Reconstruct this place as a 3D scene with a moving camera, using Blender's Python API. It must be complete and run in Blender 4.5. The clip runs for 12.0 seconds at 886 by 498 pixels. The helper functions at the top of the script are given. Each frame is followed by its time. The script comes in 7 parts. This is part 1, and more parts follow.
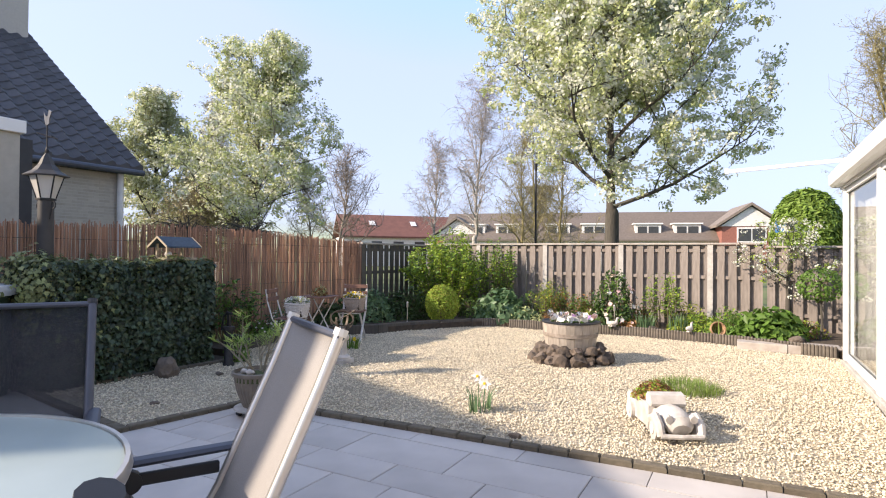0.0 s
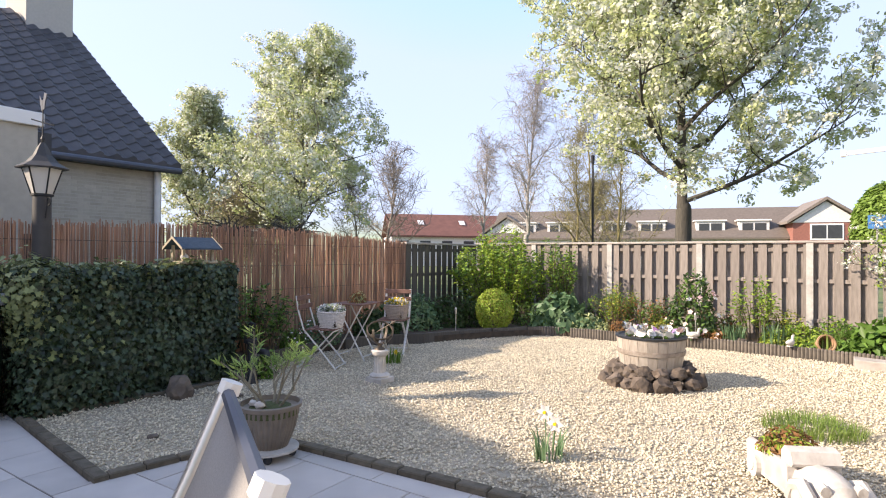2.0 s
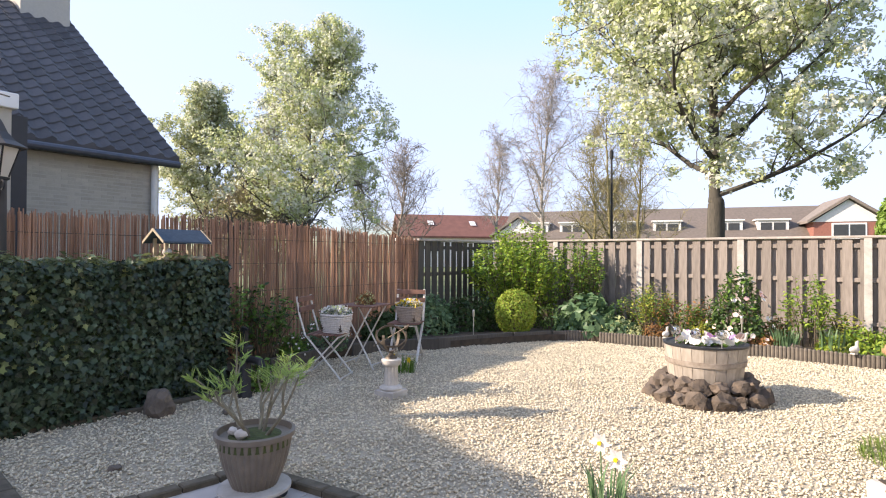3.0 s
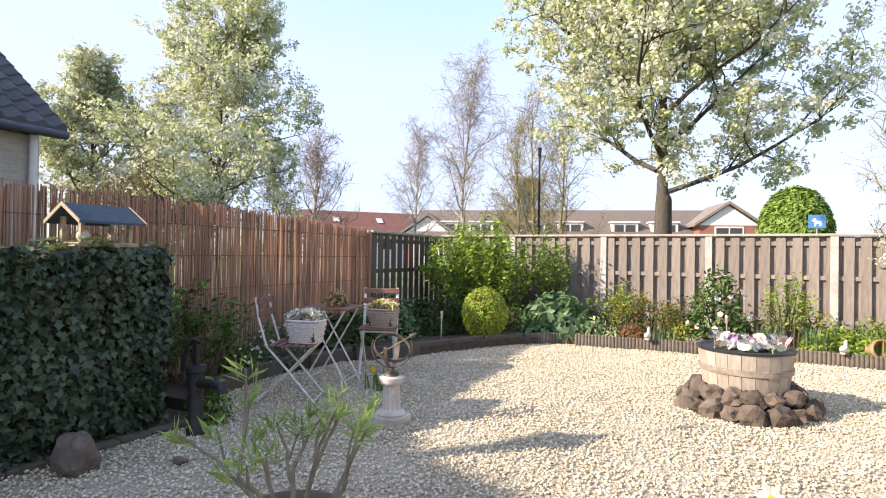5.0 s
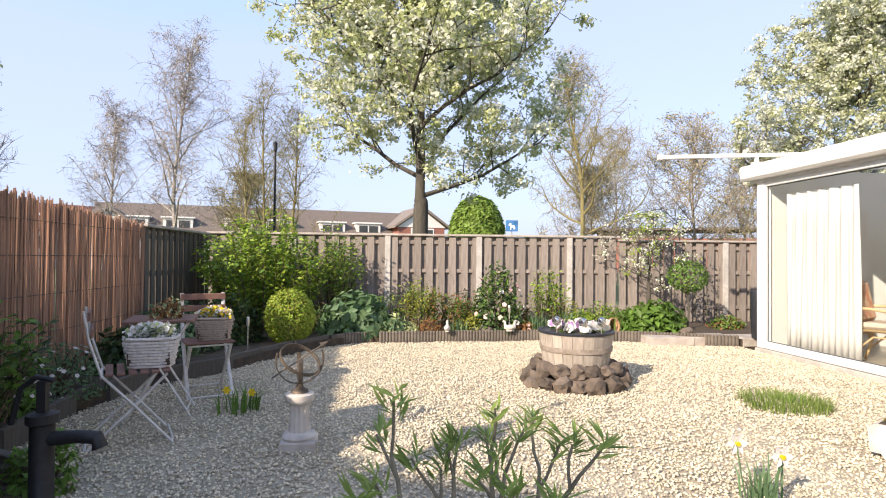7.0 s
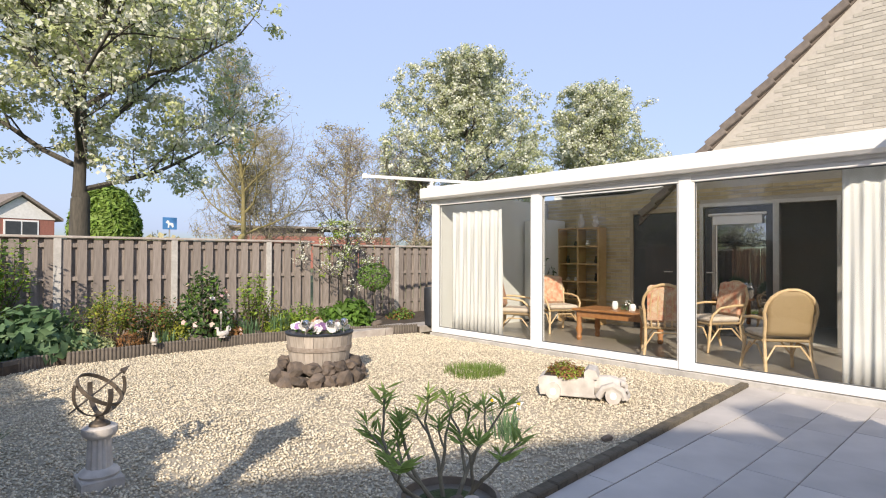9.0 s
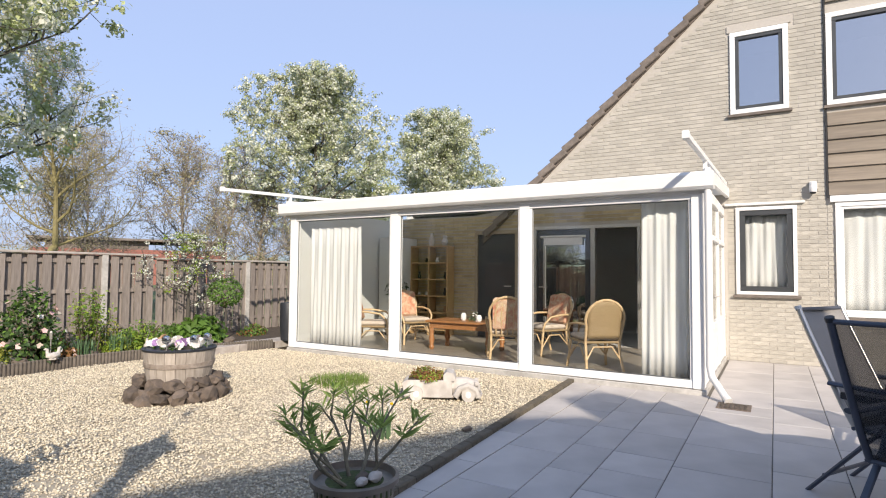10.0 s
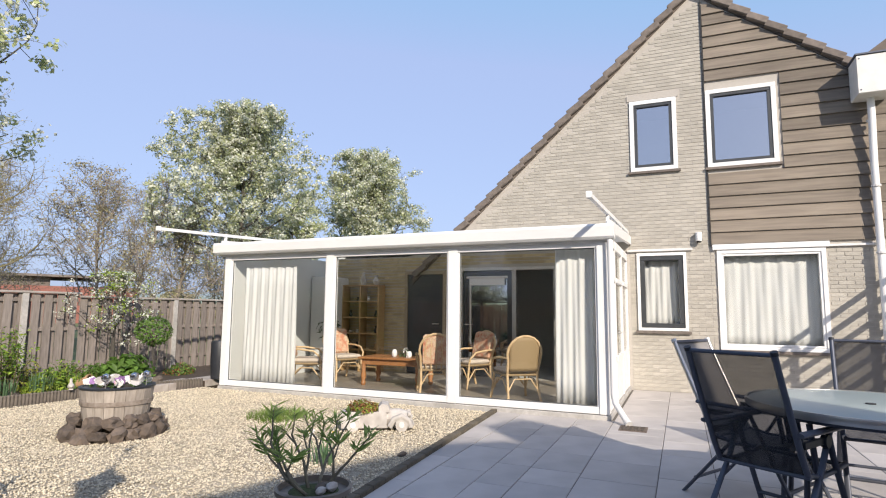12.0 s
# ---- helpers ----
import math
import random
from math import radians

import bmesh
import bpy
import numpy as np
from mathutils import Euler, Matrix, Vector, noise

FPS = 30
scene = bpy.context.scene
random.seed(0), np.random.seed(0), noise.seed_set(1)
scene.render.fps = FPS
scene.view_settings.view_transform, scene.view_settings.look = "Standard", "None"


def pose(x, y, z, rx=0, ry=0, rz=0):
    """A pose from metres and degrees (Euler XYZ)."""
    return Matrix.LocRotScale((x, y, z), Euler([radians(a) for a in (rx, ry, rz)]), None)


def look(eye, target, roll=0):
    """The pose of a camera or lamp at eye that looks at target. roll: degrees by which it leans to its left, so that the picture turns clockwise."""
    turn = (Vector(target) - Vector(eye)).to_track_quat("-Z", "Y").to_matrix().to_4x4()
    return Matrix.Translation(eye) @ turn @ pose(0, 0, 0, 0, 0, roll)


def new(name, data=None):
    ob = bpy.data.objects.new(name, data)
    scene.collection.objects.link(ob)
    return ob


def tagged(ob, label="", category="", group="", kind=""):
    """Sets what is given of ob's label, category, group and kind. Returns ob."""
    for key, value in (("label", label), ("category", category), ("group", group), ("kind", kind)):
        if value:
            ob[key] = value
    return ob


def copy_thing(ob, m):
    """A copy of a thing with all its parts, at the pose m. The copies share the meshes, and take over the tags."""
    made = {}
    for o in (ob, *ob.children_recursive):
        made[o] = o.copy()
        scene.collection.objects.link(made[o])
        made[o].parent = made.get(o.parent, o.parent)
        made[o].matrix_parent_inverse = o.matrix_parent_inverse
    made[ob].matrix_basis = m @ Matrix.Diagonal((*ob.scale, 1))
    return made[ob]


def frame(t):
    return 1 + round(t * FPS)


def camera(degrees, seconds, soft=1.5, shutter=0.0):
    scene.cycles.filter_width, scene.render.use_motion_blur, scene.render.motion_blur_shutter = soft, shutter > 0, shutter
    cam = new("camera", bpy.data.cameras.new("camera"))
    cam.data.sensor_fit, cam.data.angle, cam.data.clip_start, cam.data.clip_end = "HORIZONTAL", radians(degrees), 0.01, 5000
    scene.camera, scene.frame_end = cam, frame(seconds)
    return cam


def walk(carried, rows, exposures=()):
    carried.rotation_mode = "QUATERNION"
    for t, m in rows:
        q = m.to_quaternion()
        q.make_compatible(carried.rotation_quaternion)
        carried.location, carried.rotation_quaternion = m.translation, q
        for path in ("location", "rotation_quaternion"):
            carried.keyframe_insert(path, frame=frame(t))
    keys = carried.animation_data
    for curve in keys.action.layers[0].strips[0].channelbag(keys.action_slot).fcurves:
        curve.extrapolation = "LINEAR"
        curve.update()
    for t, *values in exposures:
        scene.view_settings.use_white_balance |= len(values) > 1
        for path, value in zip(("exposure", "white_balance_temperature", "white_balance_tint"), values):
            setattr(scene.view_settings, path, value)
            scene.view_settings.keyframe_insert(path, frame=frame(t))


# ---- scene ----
cam = camera(77.0, 12.0, 1.1)
PATH = [
    (0, (-1.097, 0.182, 1.31), (-2.052, 1.94, 1.331), 0.5),
    (0.5, (-1.101, 0.288, 1.317), (-2.085, 2.029, 1.335), 0.3),
    (1, (-1.222, 0.486, 1.332), (-2.247, 2.203, 1.347), 0.3),
    (1.5, (-1.4, 0.718, 1.326), (-2.459, 2.414, 1.346), 0.3),
    (2, (-1.617, 1.03, 1.336), (-2.722, 2.697, 1.353), 0.3),
    (2.5, (-1.862, 1.312, 1.291), (-3.011, 2.949, 1.314), 0.2),
    (3.4, (-2.33, 1.80, 1.265), (-3.44, 3.46, 1.285), 0.3),
    (4.5, (-2.999, 1.962, 1.202), (-3.983, 3.703, 1.22), 0.6),
    (5, (-3.407, 2.014, 1.204), (-4.226, 3.838, 1.224), 0.8),
    (5.5, (-3.804, 2.026, 1.222), (-4.494, 3.903, 1.238), 0.7),
    (6, (-4.168, 2.013, 1.16), (-4.601, 3.965, 1.191), 0.8),
    (6.5, (-4.504, 2.04, 1.155), (-4.624, 4.036, 1.19), 0.3),
    (7, (-4.894, 1.978, 1.176), (-4.66, 3.964, 1.206), 0.5),
    (7.5, (-5.26, 1.982, 1.185), (-4.675, 3.895, 1.218), 0.4),
    (9.5, (-6.357, 1.821, 1.321), (-4.794, 3.068, 1.365), 0.4),
    (10, (-6.613, 1.787, 1.286), (-4.896, 2.81, 1.372), 0.5),
    (10.5, (-6.813, 1.756, 1.296), (-5.039, 2.672, 1.42), 0.5),
    (11, (-6.984, 1.703, 1.305), (-5.185, 2.561, 1.473), 0.5),
    (11.5, (-7.094, 1.651, 1.298), (-5.277, 2.462, 1.497), 0.5),
    (12, (-7.184, 1.602, 1.298), (-5.356, 2.383, 1.52), 0.5),
]
walk(cam, [(t, look(eye, target, roll)) for t, eye, target, roll in PATH],
     exposures=[(0, 1.68, 7400, 16), (2.5, 1.84, 7450, 16), (5.5, 1.90, 7500, 16), (7.5, 1.50, 7400, 15), (9.5, 1.22, 7000, 13), (12, 1.07, 6800, 13)])

# ---- world, sun, exposure ----
SUN_DIR = Vector((0.70, 0.63, -0.50)).normalized()
sky_world = bpy.data.worlds.new("sky")
scene.world = sky_world
sky_world.use_nodes = True
wn = sky_world.node_tree
sky_node = wn.nodes.new("ShaderNodeTexSky")
sky_node.sky_type = 'NISHITA'
sky_node.sun_disc = False
sky_node.sun_elevation = math.asin(-SUN_DIR.z)
sky_node.sun_rotation = math.atan2(-SUN_DIR.x, -SUN_DIR.y)
sky_node.air_density, sky_node.dust_density, sky_node.ozone_density = 1.1, 2.2, 3.0
# thin haze: the glare above the horizon is held to a pale blue
haze = wn.nodes.new("ShaderNodeMixRGB")
haze.blend_type = 'DARKEN'
haze.inputs[0].default_value = 0.85
haze.inputs[2].default_value = (1.33, 1.74, 2.80, 1.0)
wn.links.new(sky_node.outputs[0], haze.inputs[1])
wn.links.new(haze.outputs[0], wn.nodes["Background"].inputs[0])
wn.nodes["Background"].inputs[1].default_value = 0.15
sun_data = bpy.data.lights.new("sun", 'SUN')
sun_data.energy, sun_data.angle, sun_data.color = 2.5, radians(0.6), (1.0, 0.93, 0.82)
sun = new("sun", sun_data)
sun.matrix_basis = Matrix.Translation((0, 0, 30)) @ SUN_DIR.to_track_quat("-Z", "Y").to_matrix().to_4x4()


# ---- materials ----
def mat(name, col, col2=None, rough=0.7, scale=8.0, metal=0.0, bump=0.0, bscale=60.0, rand=0.0, stain=0.0, stretch=(1, 1, 1), island=False, spec=0.5, trans=0.0):
    m = bpy.data.materials.new(name)
    m.use_nodes = True
    nt = m.node_tree
    N, L = nt.nodes, nt.links
    bsdf = N["Principled BSDF"]
    bsdf.inputs["Roughness"].default_value = rough
    bsdf.inputs["Metallic"].default_value = metal
    bsdf.inputs["Specular IOR Level"].default_value = spec
    tc = N.new("ShaderNodeTexCoord")
    mp = N.new("ShaderNodeMapping")
    mp.inputs["Scale"].default_value = stretch
    L.new(tc.outputs["Object"], mp.inputs[0])
    col2 = col2 or tuple(c * 0.75 for c in col)
    nz = N.new("ShaderNodeTexNoise")
    nz.inputs["Scale"].default_value, nz.inputs["Detail"].default_value = scale, 6
    L.new(mp.outputs[0], nz.inputs["Vector"])
    ramp = N.new("ShaderNodeMapRange")
    ramp.inputs[1].default_value, ramp.inputs[2].default_value = 0.32, 0.68
    L.new(nz.outputs["Fac"], ramp.inputs[0])
    mix = N.new("ShaderNodeMix")
    mix.data_type = 'RGBA'
    mix.inputs[6].default_value, mix.inputs[7].default_value = (*col, 1), (*col2, 1)
    L.new(ramp.outputs[0], mix.inputs[0])
    out = mix.outputs[2]
    if rand or island:
        src = N.new("ShaderNodeNewGeometry").outputs["Random Per Island"] if island else N.new("ShaderNodeObjectInfo").outputs["Random"]
        mr = N.new("ShaderNodeMapRange")
        mr.inputs[3].default_value, mr.inputs[4].default_value = 1 - rand, 1 + rand
        L.new(src, mr.inputs[0])
        hs = N.new("ShaderNodeHueSaturation")
        L.new(mr.outputs[0], hs.inputs["Value"])
        L.new(out, hs.inputs["Color"])
        out = hs.outputs[0]
    if stain:
        n2 = N.new("ShaderNodeTexNoise")
        n2.inputs["Scale"].default_value, n2.inputs["Detail"].default_value = scale * 0.17, 4
        L.new(tc.outputs["Object"], n2.inputs["Vector"])
        r2 = N.new("ShaderNodeMapRange")
        r2.inputs[1].default_value, r2.inputs[2].default_value, r2.inputs[3].default_value, r2.inputs[4].default_value = 0.4, 0.7, 1.0, 1 - stain
        L.new(n2.outputs["Fac"], r2.inputs[0])
        h2 = N.new("ShaderNodeHueSaturation")
        L.new(r2.outputs[0], h2.inputs["Value"])
        L.new(out, h2.inputs["Color"])
        out = h2.outputs[0]
    L.new(out, bsdf.inputs["Base Color"])
    if bump:
        n3 = N.new("ShaderNodeTexNoise")
        n3.inputs["Scale"].default_value, n3.inputs["Detail"].default_value = bscale, 5
        L.new(mp.outputs[0], n3.inputs["Vector"])
        bp = N.new("ShaderNodeBump")
        bp.inputs["Strength"].default_value, bp.inputs["Distance"].default_value = bump, 0.01
        L.new(n3.outputs["Fac"], bp.inputs["Height"])
        L.new(bp.outputs[0], bsdf.inputs["Normal"])
    if trans:
        tl = N.new("ShaderNodeBsdfTranslucent")
        L.new(out, tl.inputs["Color"])
        ms = N.new("ShaderNodeMixShader")
        ms.inputs[0].default_value = trans
        L.new(bsdf.outputs[0], ms.inputs[1])
        L.new(tl.outputs[0], ms.inputs[2])
        L.new(ms.outputs[0], N["Material Output"].inputs["Surface"])
    return m


def glass_mat(name, tint=(1, 1, 1), gloss_rough=0.0, base=0.0):
    m = bpy.data.materials.new(name)
    m.use_nodes = True
    N, L = m.node_tree.nodes, m.node_tree.links
    N.remove(N["Principled BSDF"])
    tr, gl, mx, lw = N.new("ShaderNodeBsdfTransparent"), N.new("ShaderNodeBsdfGlossy"), N.new("ShaderNodeMixShader"), N.new("ShaderNodeLayerWeight")
    tr.inputs[0].default_value = (*tint, 1)
    gl.inputs["Roughness"].default_value = gloss_rough
    pw, ad = N.new("ShaderNodeMath"), N.new("ShaderNodeMath")
    pw.operation, pw.inputs[1].default_value = 'POWER', 5.0
    ad.operation, ad.inputs[1].default_value, ad.inputs[2].default_value = 'MULTIPLY_ADD', 0.9 - base, 0.035 + base
    lw.inputs[0].default_value = 0.5
    L.new(lw.outputs["Facing"], pw.inputs[0])
    L.new(pw.outputs[0], ad.inputs[0])
    L.new(ad.outputs[0], mx.inputs[0])
    L.new(tr.outputs[0], mx.inputs[1])
    L.new(gl.outputs[0], mx.inputs[2])
    L.new(mx.outputs[0], N["Material Output"].inputs["Surface"])
    return m


def net_mat(name, col, col2, rough, scale, bump=0.0, bscale=1.0, trans=0.0):
    """Woven net: dark threads with gaps that let the view through."""
    m = mat(name, col, col2, rough, scale, bump=bump, bscale=bscale)
    N, L = m.node_tree.nodes, m.node_tree.links
    mx, tr = N.new("ShaderNodeMixShader"), N.new("ShaderNodeBsdfTransparent")
    mx.inputs[0].default_value = 0.42
    L.new(N["Principled BSDF"].outputs[0], mx.inputs[1])
    L.new(tr.outputs[0], mx.inputs[2])
    L.new(mx.outputs[0], N["Material Output"].inputs["Surface"])
    return m


M = {
    "soil": mat("soil", (0.09, 0.065, 0.045), (0.05, 0.038, 0.028), 0.95, 14, bump=0.6, bscale=70),
    "meadow": mat("meadow", (0.10, 0.15, 0.05), (0.15, 0.16, 0.07), 0.95, 0.6, bump=0.5, bscale=20),
    "gravel_bed": mat("gravel_bed", (0.46, 0.40, 0.305), (0.33, 0.285, 0.215), 0.95, 45, bump=1.0, bscale=55),
    "pebble": mat("pebble", (0.66, 0.59, 0.46), (0.56, 0.49, 0.37), 0.85, 30, rand=0.34, island=True, bump=0.2, bscale=120),
    "tile": mat("patio_tile", (0.53, 0.495, 0.47), (0.46, 0.43, 0.41), 0.75, 3.5, rand=0.06, stain=0.16, bump=0.12, bscale=110),
    "joint": mat("joint_sand", (0.16, 0.145, 0.125), None, 0.95, 30, bump=0.4),
    "kerb": mat("kerb_concrete", (0.17, 0.14, 0.105), (0.10, 0.085, 0.06), 0.92, 16, rand=0.18, stain=0.3, bump=0.4),
    "edging": mat("edging_concrete", (0.17, 0.145, 0.12), (0.11, 0.095, 0.08), 0.92, 14, rand=0.15, stain=0.2, bump=0.4),
    "board": mat("weathered_board", (0.32, 0.275, 0.245), (0.215, 0.183, 0.16), 0.85, 6, rand=0.14, stain=0.25, bump=0.35, bscale=30, stretch=(6, 6, 0.7)),
    "board_dark": mat("dark_weathered_board", (0.12, 0.105, 0.09), (0.085, 0.075, 0.065), 0.88, 6, rand=0.15, stain=0.2, bump=0.3, bscale=30, stretch=(6, 6, 0.7)),
    "cap": mat("fence_cap", (0.46, 0.42, 0.38), (0.32, 0.28, 0.25), 0.85, 8, rand=0.1, bump=0.3),
    "post": mat("concrete_post", (0.52, 0.50, 0.47), (0.42, 0.40, 0.37), 0.9, 20, stain=0.25, bump=0.3),
    "reed": mat("reed", (0.43, 0.245, 0.165), (0.27, 0.155, 0.105), 0.8, 5, rand=0.34, island=True, stretch=(1, 1, 0.3)),
    "wire": mat("wire", (0.08, 0.06, 0.05), None, 0.6),
    "brick": mat("brick_buff", (0.45, 0.425, 0.37), (0.40, 0.375, 0.325), 0.9, 10, rand=0.10, stain=0.1, bump=0.3, bscale=90),
    "brick_isl": mat("brick_buff_wall", (0.45, 0.425, 0.37), (0.40, 0.375, 0.325), 0.9, 10, rand=0.10, island=True, stain=0.1, bump=0.3, bscale=90),
    "mortar": mat("mortar", (0.47, 0.44, 0.395), (0.43, 0.40, 0.36), 0.95, 25, bump=0.3),
    "brick_in": mat("brick_inside", (0.52, 0.43, 0.27), (0.44, 0.36, 0.22), 0.9, 10, rand=0.15, island=True, bump=0.3),
    "brick_red": mat("brick_red", (0.32, 0.13, 0.10), (0.24, 0.10, 0.08), 0.9, 8, bump=0.2),
    "rooftile": mat("roof_tile_dark", (0.062, 0.06, 0.066), (0.045, 0.044, 0.05), 0.6, 5, rand=0.25, island=True, stain=0.2, bump=0.25),
    "rooftile_br": mat("roof_tile_brown", (0.16, 0.13, 0.11), (0.12, 0.10, 0.085), 0.85, 5, rand=0.2, island=True, bump=0.2),
    "rooftile_red": mat("roof_tile_red", (0.20, 0.085, 0.065), (0.15, 0.065, 0.05), 0.85, 1.5, bump=0.2),
    "verge": mat("verge_tile", (0.21, 0.175, 0.15), (0.14, 0.12, 0.105), 0.9, 10, rand=0.15, bump=0.3),
    "white": mat("white_upvc", (0.80, 0.80, 0.79), (0.77, 0.77, 0.755), 0.35, 3, stain=0.05),
    "white_wall": mat("off_white_plaster", (0.64, 0.65, 0.63), (0.60, 0.61, 0.59), 0.8, 3, bump=0.1),
    "whitefar": mat("white_paint_weathered", (0.72, 0.71, 0.69), (0.62, 0.61, 0.59), 0.6, 6),
    "grey_frame": mat("dark_grey_frame", (0.055, 0.06, 0.065), None, 0.4, 4),
    "clad": mat("cedar_cladding", (0.255, 0.215, 0.17), (0.18, 0.15, 0.12), 0.8, 3, rand=0.22, stain=0.35, bump=0.35, bscale=30, stretch=(4, 0.5, 8)),
    "curtain": mat("curtain_fabric", (0.88, 0.88, 0.87), (0.86, 0.86, 0.84), 0.9, 6, trans=0.40, bump=0.1, bscale=300),
    "dark": mat("dark_inside", (0.02, 0.02, 0.022), None, 0.7),
    "alu": mat("aluminium_anthracite", (0.085, 0.095, 0.125), (0.07, 0.08, 0.105), 0.45, 12, metal=0.3),
    "alu_light": mat("aluminium_silver", (0.62, 0.60, 0.57), (0.55, 0.53, 0.5), 0.3, 12, metal=0.75),
    "mesh_dark": net_mat("textilene_dark", (0.028, 0.029, 0.036), (0.02, 0.021, 0.027), 0.7, 300, bump=0.3, bscale=500, trans=0.0),
    "mesh_taupe": mat("textilene_taupe", (0.30, 0.28, 0.26), (0.25, 0.235, 0.22), 0.75, 300, bump=0.3, bscale=500),
    "frosted": mat("frosted_table_glass", (0.40, 0.47, 0.45), (0.37, 0.44, 0.42), 0.3, 5, spec=0.7),
    "oak": mat("oak_barrel", (0.45, 0.395, 0.34), (0.33, 0.285, 0.24), 0.85, 8, rand=0.14, stain=0.25, bump=0.35, bscale=35, stretch=(5, 5, 0.6)),
    "hoop": mat("barrel_hoop", (0.38, 0.33, 0.285), (0.22, 0.175, 0.14), 0.8, 18, metal=0.2, bump=0.2),
    "lava": mat("lava_rock", (0.15, 0.115, 0.09), (0.07, 0.057, 0.048), 0.95, 12, rand=0.35, bump=1.0, bscale=45),
    "stone": mat("field_stone", (0.16, 0.13, 0.105), (0.10, 0.08, 0.065), 0.95, 14, bump=0.8, bscale=40),
    "castwhite": mat("cast_white_stone", (0.62, 0.585, 0.54), (0.46, 0.42, 0.38), 0.9, 14, stain=0.25, bump=0.3),
    "iron": mat("cast_iron_dark", (0.032, 0.032, 0.034), (0.02, 0.02, 0.022), 0.55, 20, metal=0.4, bump=0.15),
    "rust": mat("oxidised_bronze", (0.16, 0.125, 0.095), (0.10, 0.085, 0.07), 0.6, 20, metal=0.6, bump=0.2),
    "lampglass": mat("opal_glass", (0.74, 0.71, 0.66), (0.70, 0.67, 0.62), 0.35, 4, trans=0.3),
    "lamppost": mat("lamp_post_paint", (0.045, 0.042, 0.042), None, 0.6, 10, bump=0.1),
    "blue_roof": mat("slate_blue_felt", (0.055, 0.085, 0.12), (0.04, 0.065, 0.095), 0.85, 30, bump=0.3),
    "wood_pale": mat("pale_wood", (0.42, 0.35, 0.25), (0.34, 0.28, 0.2), 0.8, 10, stretch=(1, 1, 4)),
    "wood_red": mat("reddish_slat", (0.23, 0.12, 0.09), (0.16, 0.085, 0.065), 0.75, 10),
    "wood_pine": mat("stained_pine", (0.38, 0.17, 0.06), (0.28, 0.12, 0.045), 0.45, 6, stretch=(1, 6, 1)),
    "wicker_white": mat("white_wicker", (0.70, 0.66, 0.63), (0.52, 0.48, 0.45), 0.8, 40, bump=0.4, bscale=90),
    "wicker_brown": mat("grey_wicker", (0.46, 0.37, 0.31), (0.32, 0.26, 0.215), 0.85, 40, bump=0.4, bscale=90),
    "metal_white": mat("worn_white_metal", (0.72, 0.70, 0.67), (0.54, 0.51, 0.48), 0.6, 22, bump=0.1),
    "rattan": mat("rattan_cane", (0.62, 0.45, 0.26), (0.50, 0.35, 0.19), 0.5, 20, bump=0.2),
    "rattan_weave": mat("woven_cane", (0.36, 0.26, 0.14), (0.26, 0.18, 0.09), 0.6, 90, bump=0.5, bscale=200),
    "cushion": mat("patterned_cushion", (0.50, 0.20, 0.12), (0.58, 0.47, 0.33), 0.9, 16, bump=0.2),
    "cushion_pale": mat("pale_cushion", (0.56, 0.49, 0.41), (0.48, 0.40, 0.33), 0.9, 12),
    "floor_in": mat("sunroom_floor_tile", (0.33, 0.29, 0.24), (0.28, 0.245, 0.2), 0.35, 4, stain=0.1),
    "pot": mat("glazed_taupe_pot", (0.20, 0.165, 0.13), (0.14, 0.115, 0.092), 0.45, 12, bump=0.15, spec=0.5),
    "moss": mat("moss", (0.075, 0.10, 0.03), (0.05, 0.06, 0.025), 0.95, 30, bump=0.9, bscale=60),
    "plastic_dark": mat("dark_plastic", (0.025, 0.028, 0.035), None, 0.5),
    "barrel_green": mat("dark_green_plastic", (0.030, 0.055, 0.036), (0.022, 0.042, 0.028), 0.5, 6, bump=0.05),
    "lid_blue": mat("pale_grey_plastic", (0.50, 0.55, 0.60), (0.42, 0.47, 0.52), 0.5, 6),
    "terracotta": mat("terracotta", (0.45, 0.27, 0.16), (0.36, 0.21, 0.12), 0.85, 14, bump=0.2),
    "bark": mat("bark", (0.095, 0.085, 0.068), (0.05, 0.046, 0.04), 0.95, 10, bump=0.8, bscale=30, stretch=(3, 3, 0.6)),
    "bark_grey": mat("grey_twigs", (0.30, 0.255, 0.21), (0.21, 0.175, 0.15), 0.95, 6),
    "bark_birch": mat("birch_bark", (0.42, 0.40, 0.37), (0.20, 0.18, 0.165), 0.85, 5, stretch=(1, 1, 3)),
    "bark_yellow": mat("lichen_bark", (0.27, 0.235, 0.10), (0.17, 0.145, 0.08), 0.95, 6, bump=0.4),
    "stem": mat("plant_stem", (0.13, 0.10, 0.06), (0.09, 0.07, 0.045), 0.8, 20),
    "stem_pale": mat("grey_green_stem", (0.24, 0.215, 0.15), (0.16, 0.14, 0.10), 0.8, 25, bump=0.2),
    "sign_blue": mat("blue_sign", (0.06, 0.21, 0.48), (0.05, 0.19, 0.44), 0.5, 5),
    "sky_pane": glass_mat("window_glass", (0.6, 0.62, 0.64), 0.0, 0.58),
    "polycarb": mat("opal_polycarbonate", (0.82, 0.83, 0.82), (0.78, 0.79, 0.78), 0.4, 2, trans=0.65),
    "gasket": mat("grey_rubber_seal", (0.10, 0.11, 0.115), None, 0.6),
    "wood_shelf": mat("honey_pine", (0.50, 0.33, 0.16), (0.40, 0.25, 0.11), 0.5, 6, stretch=(1, 1, 4)),
    "clear": glass_mat("sunroom_glass", (0.96, 0.97, 0.965), 0.0, 0.0),
}


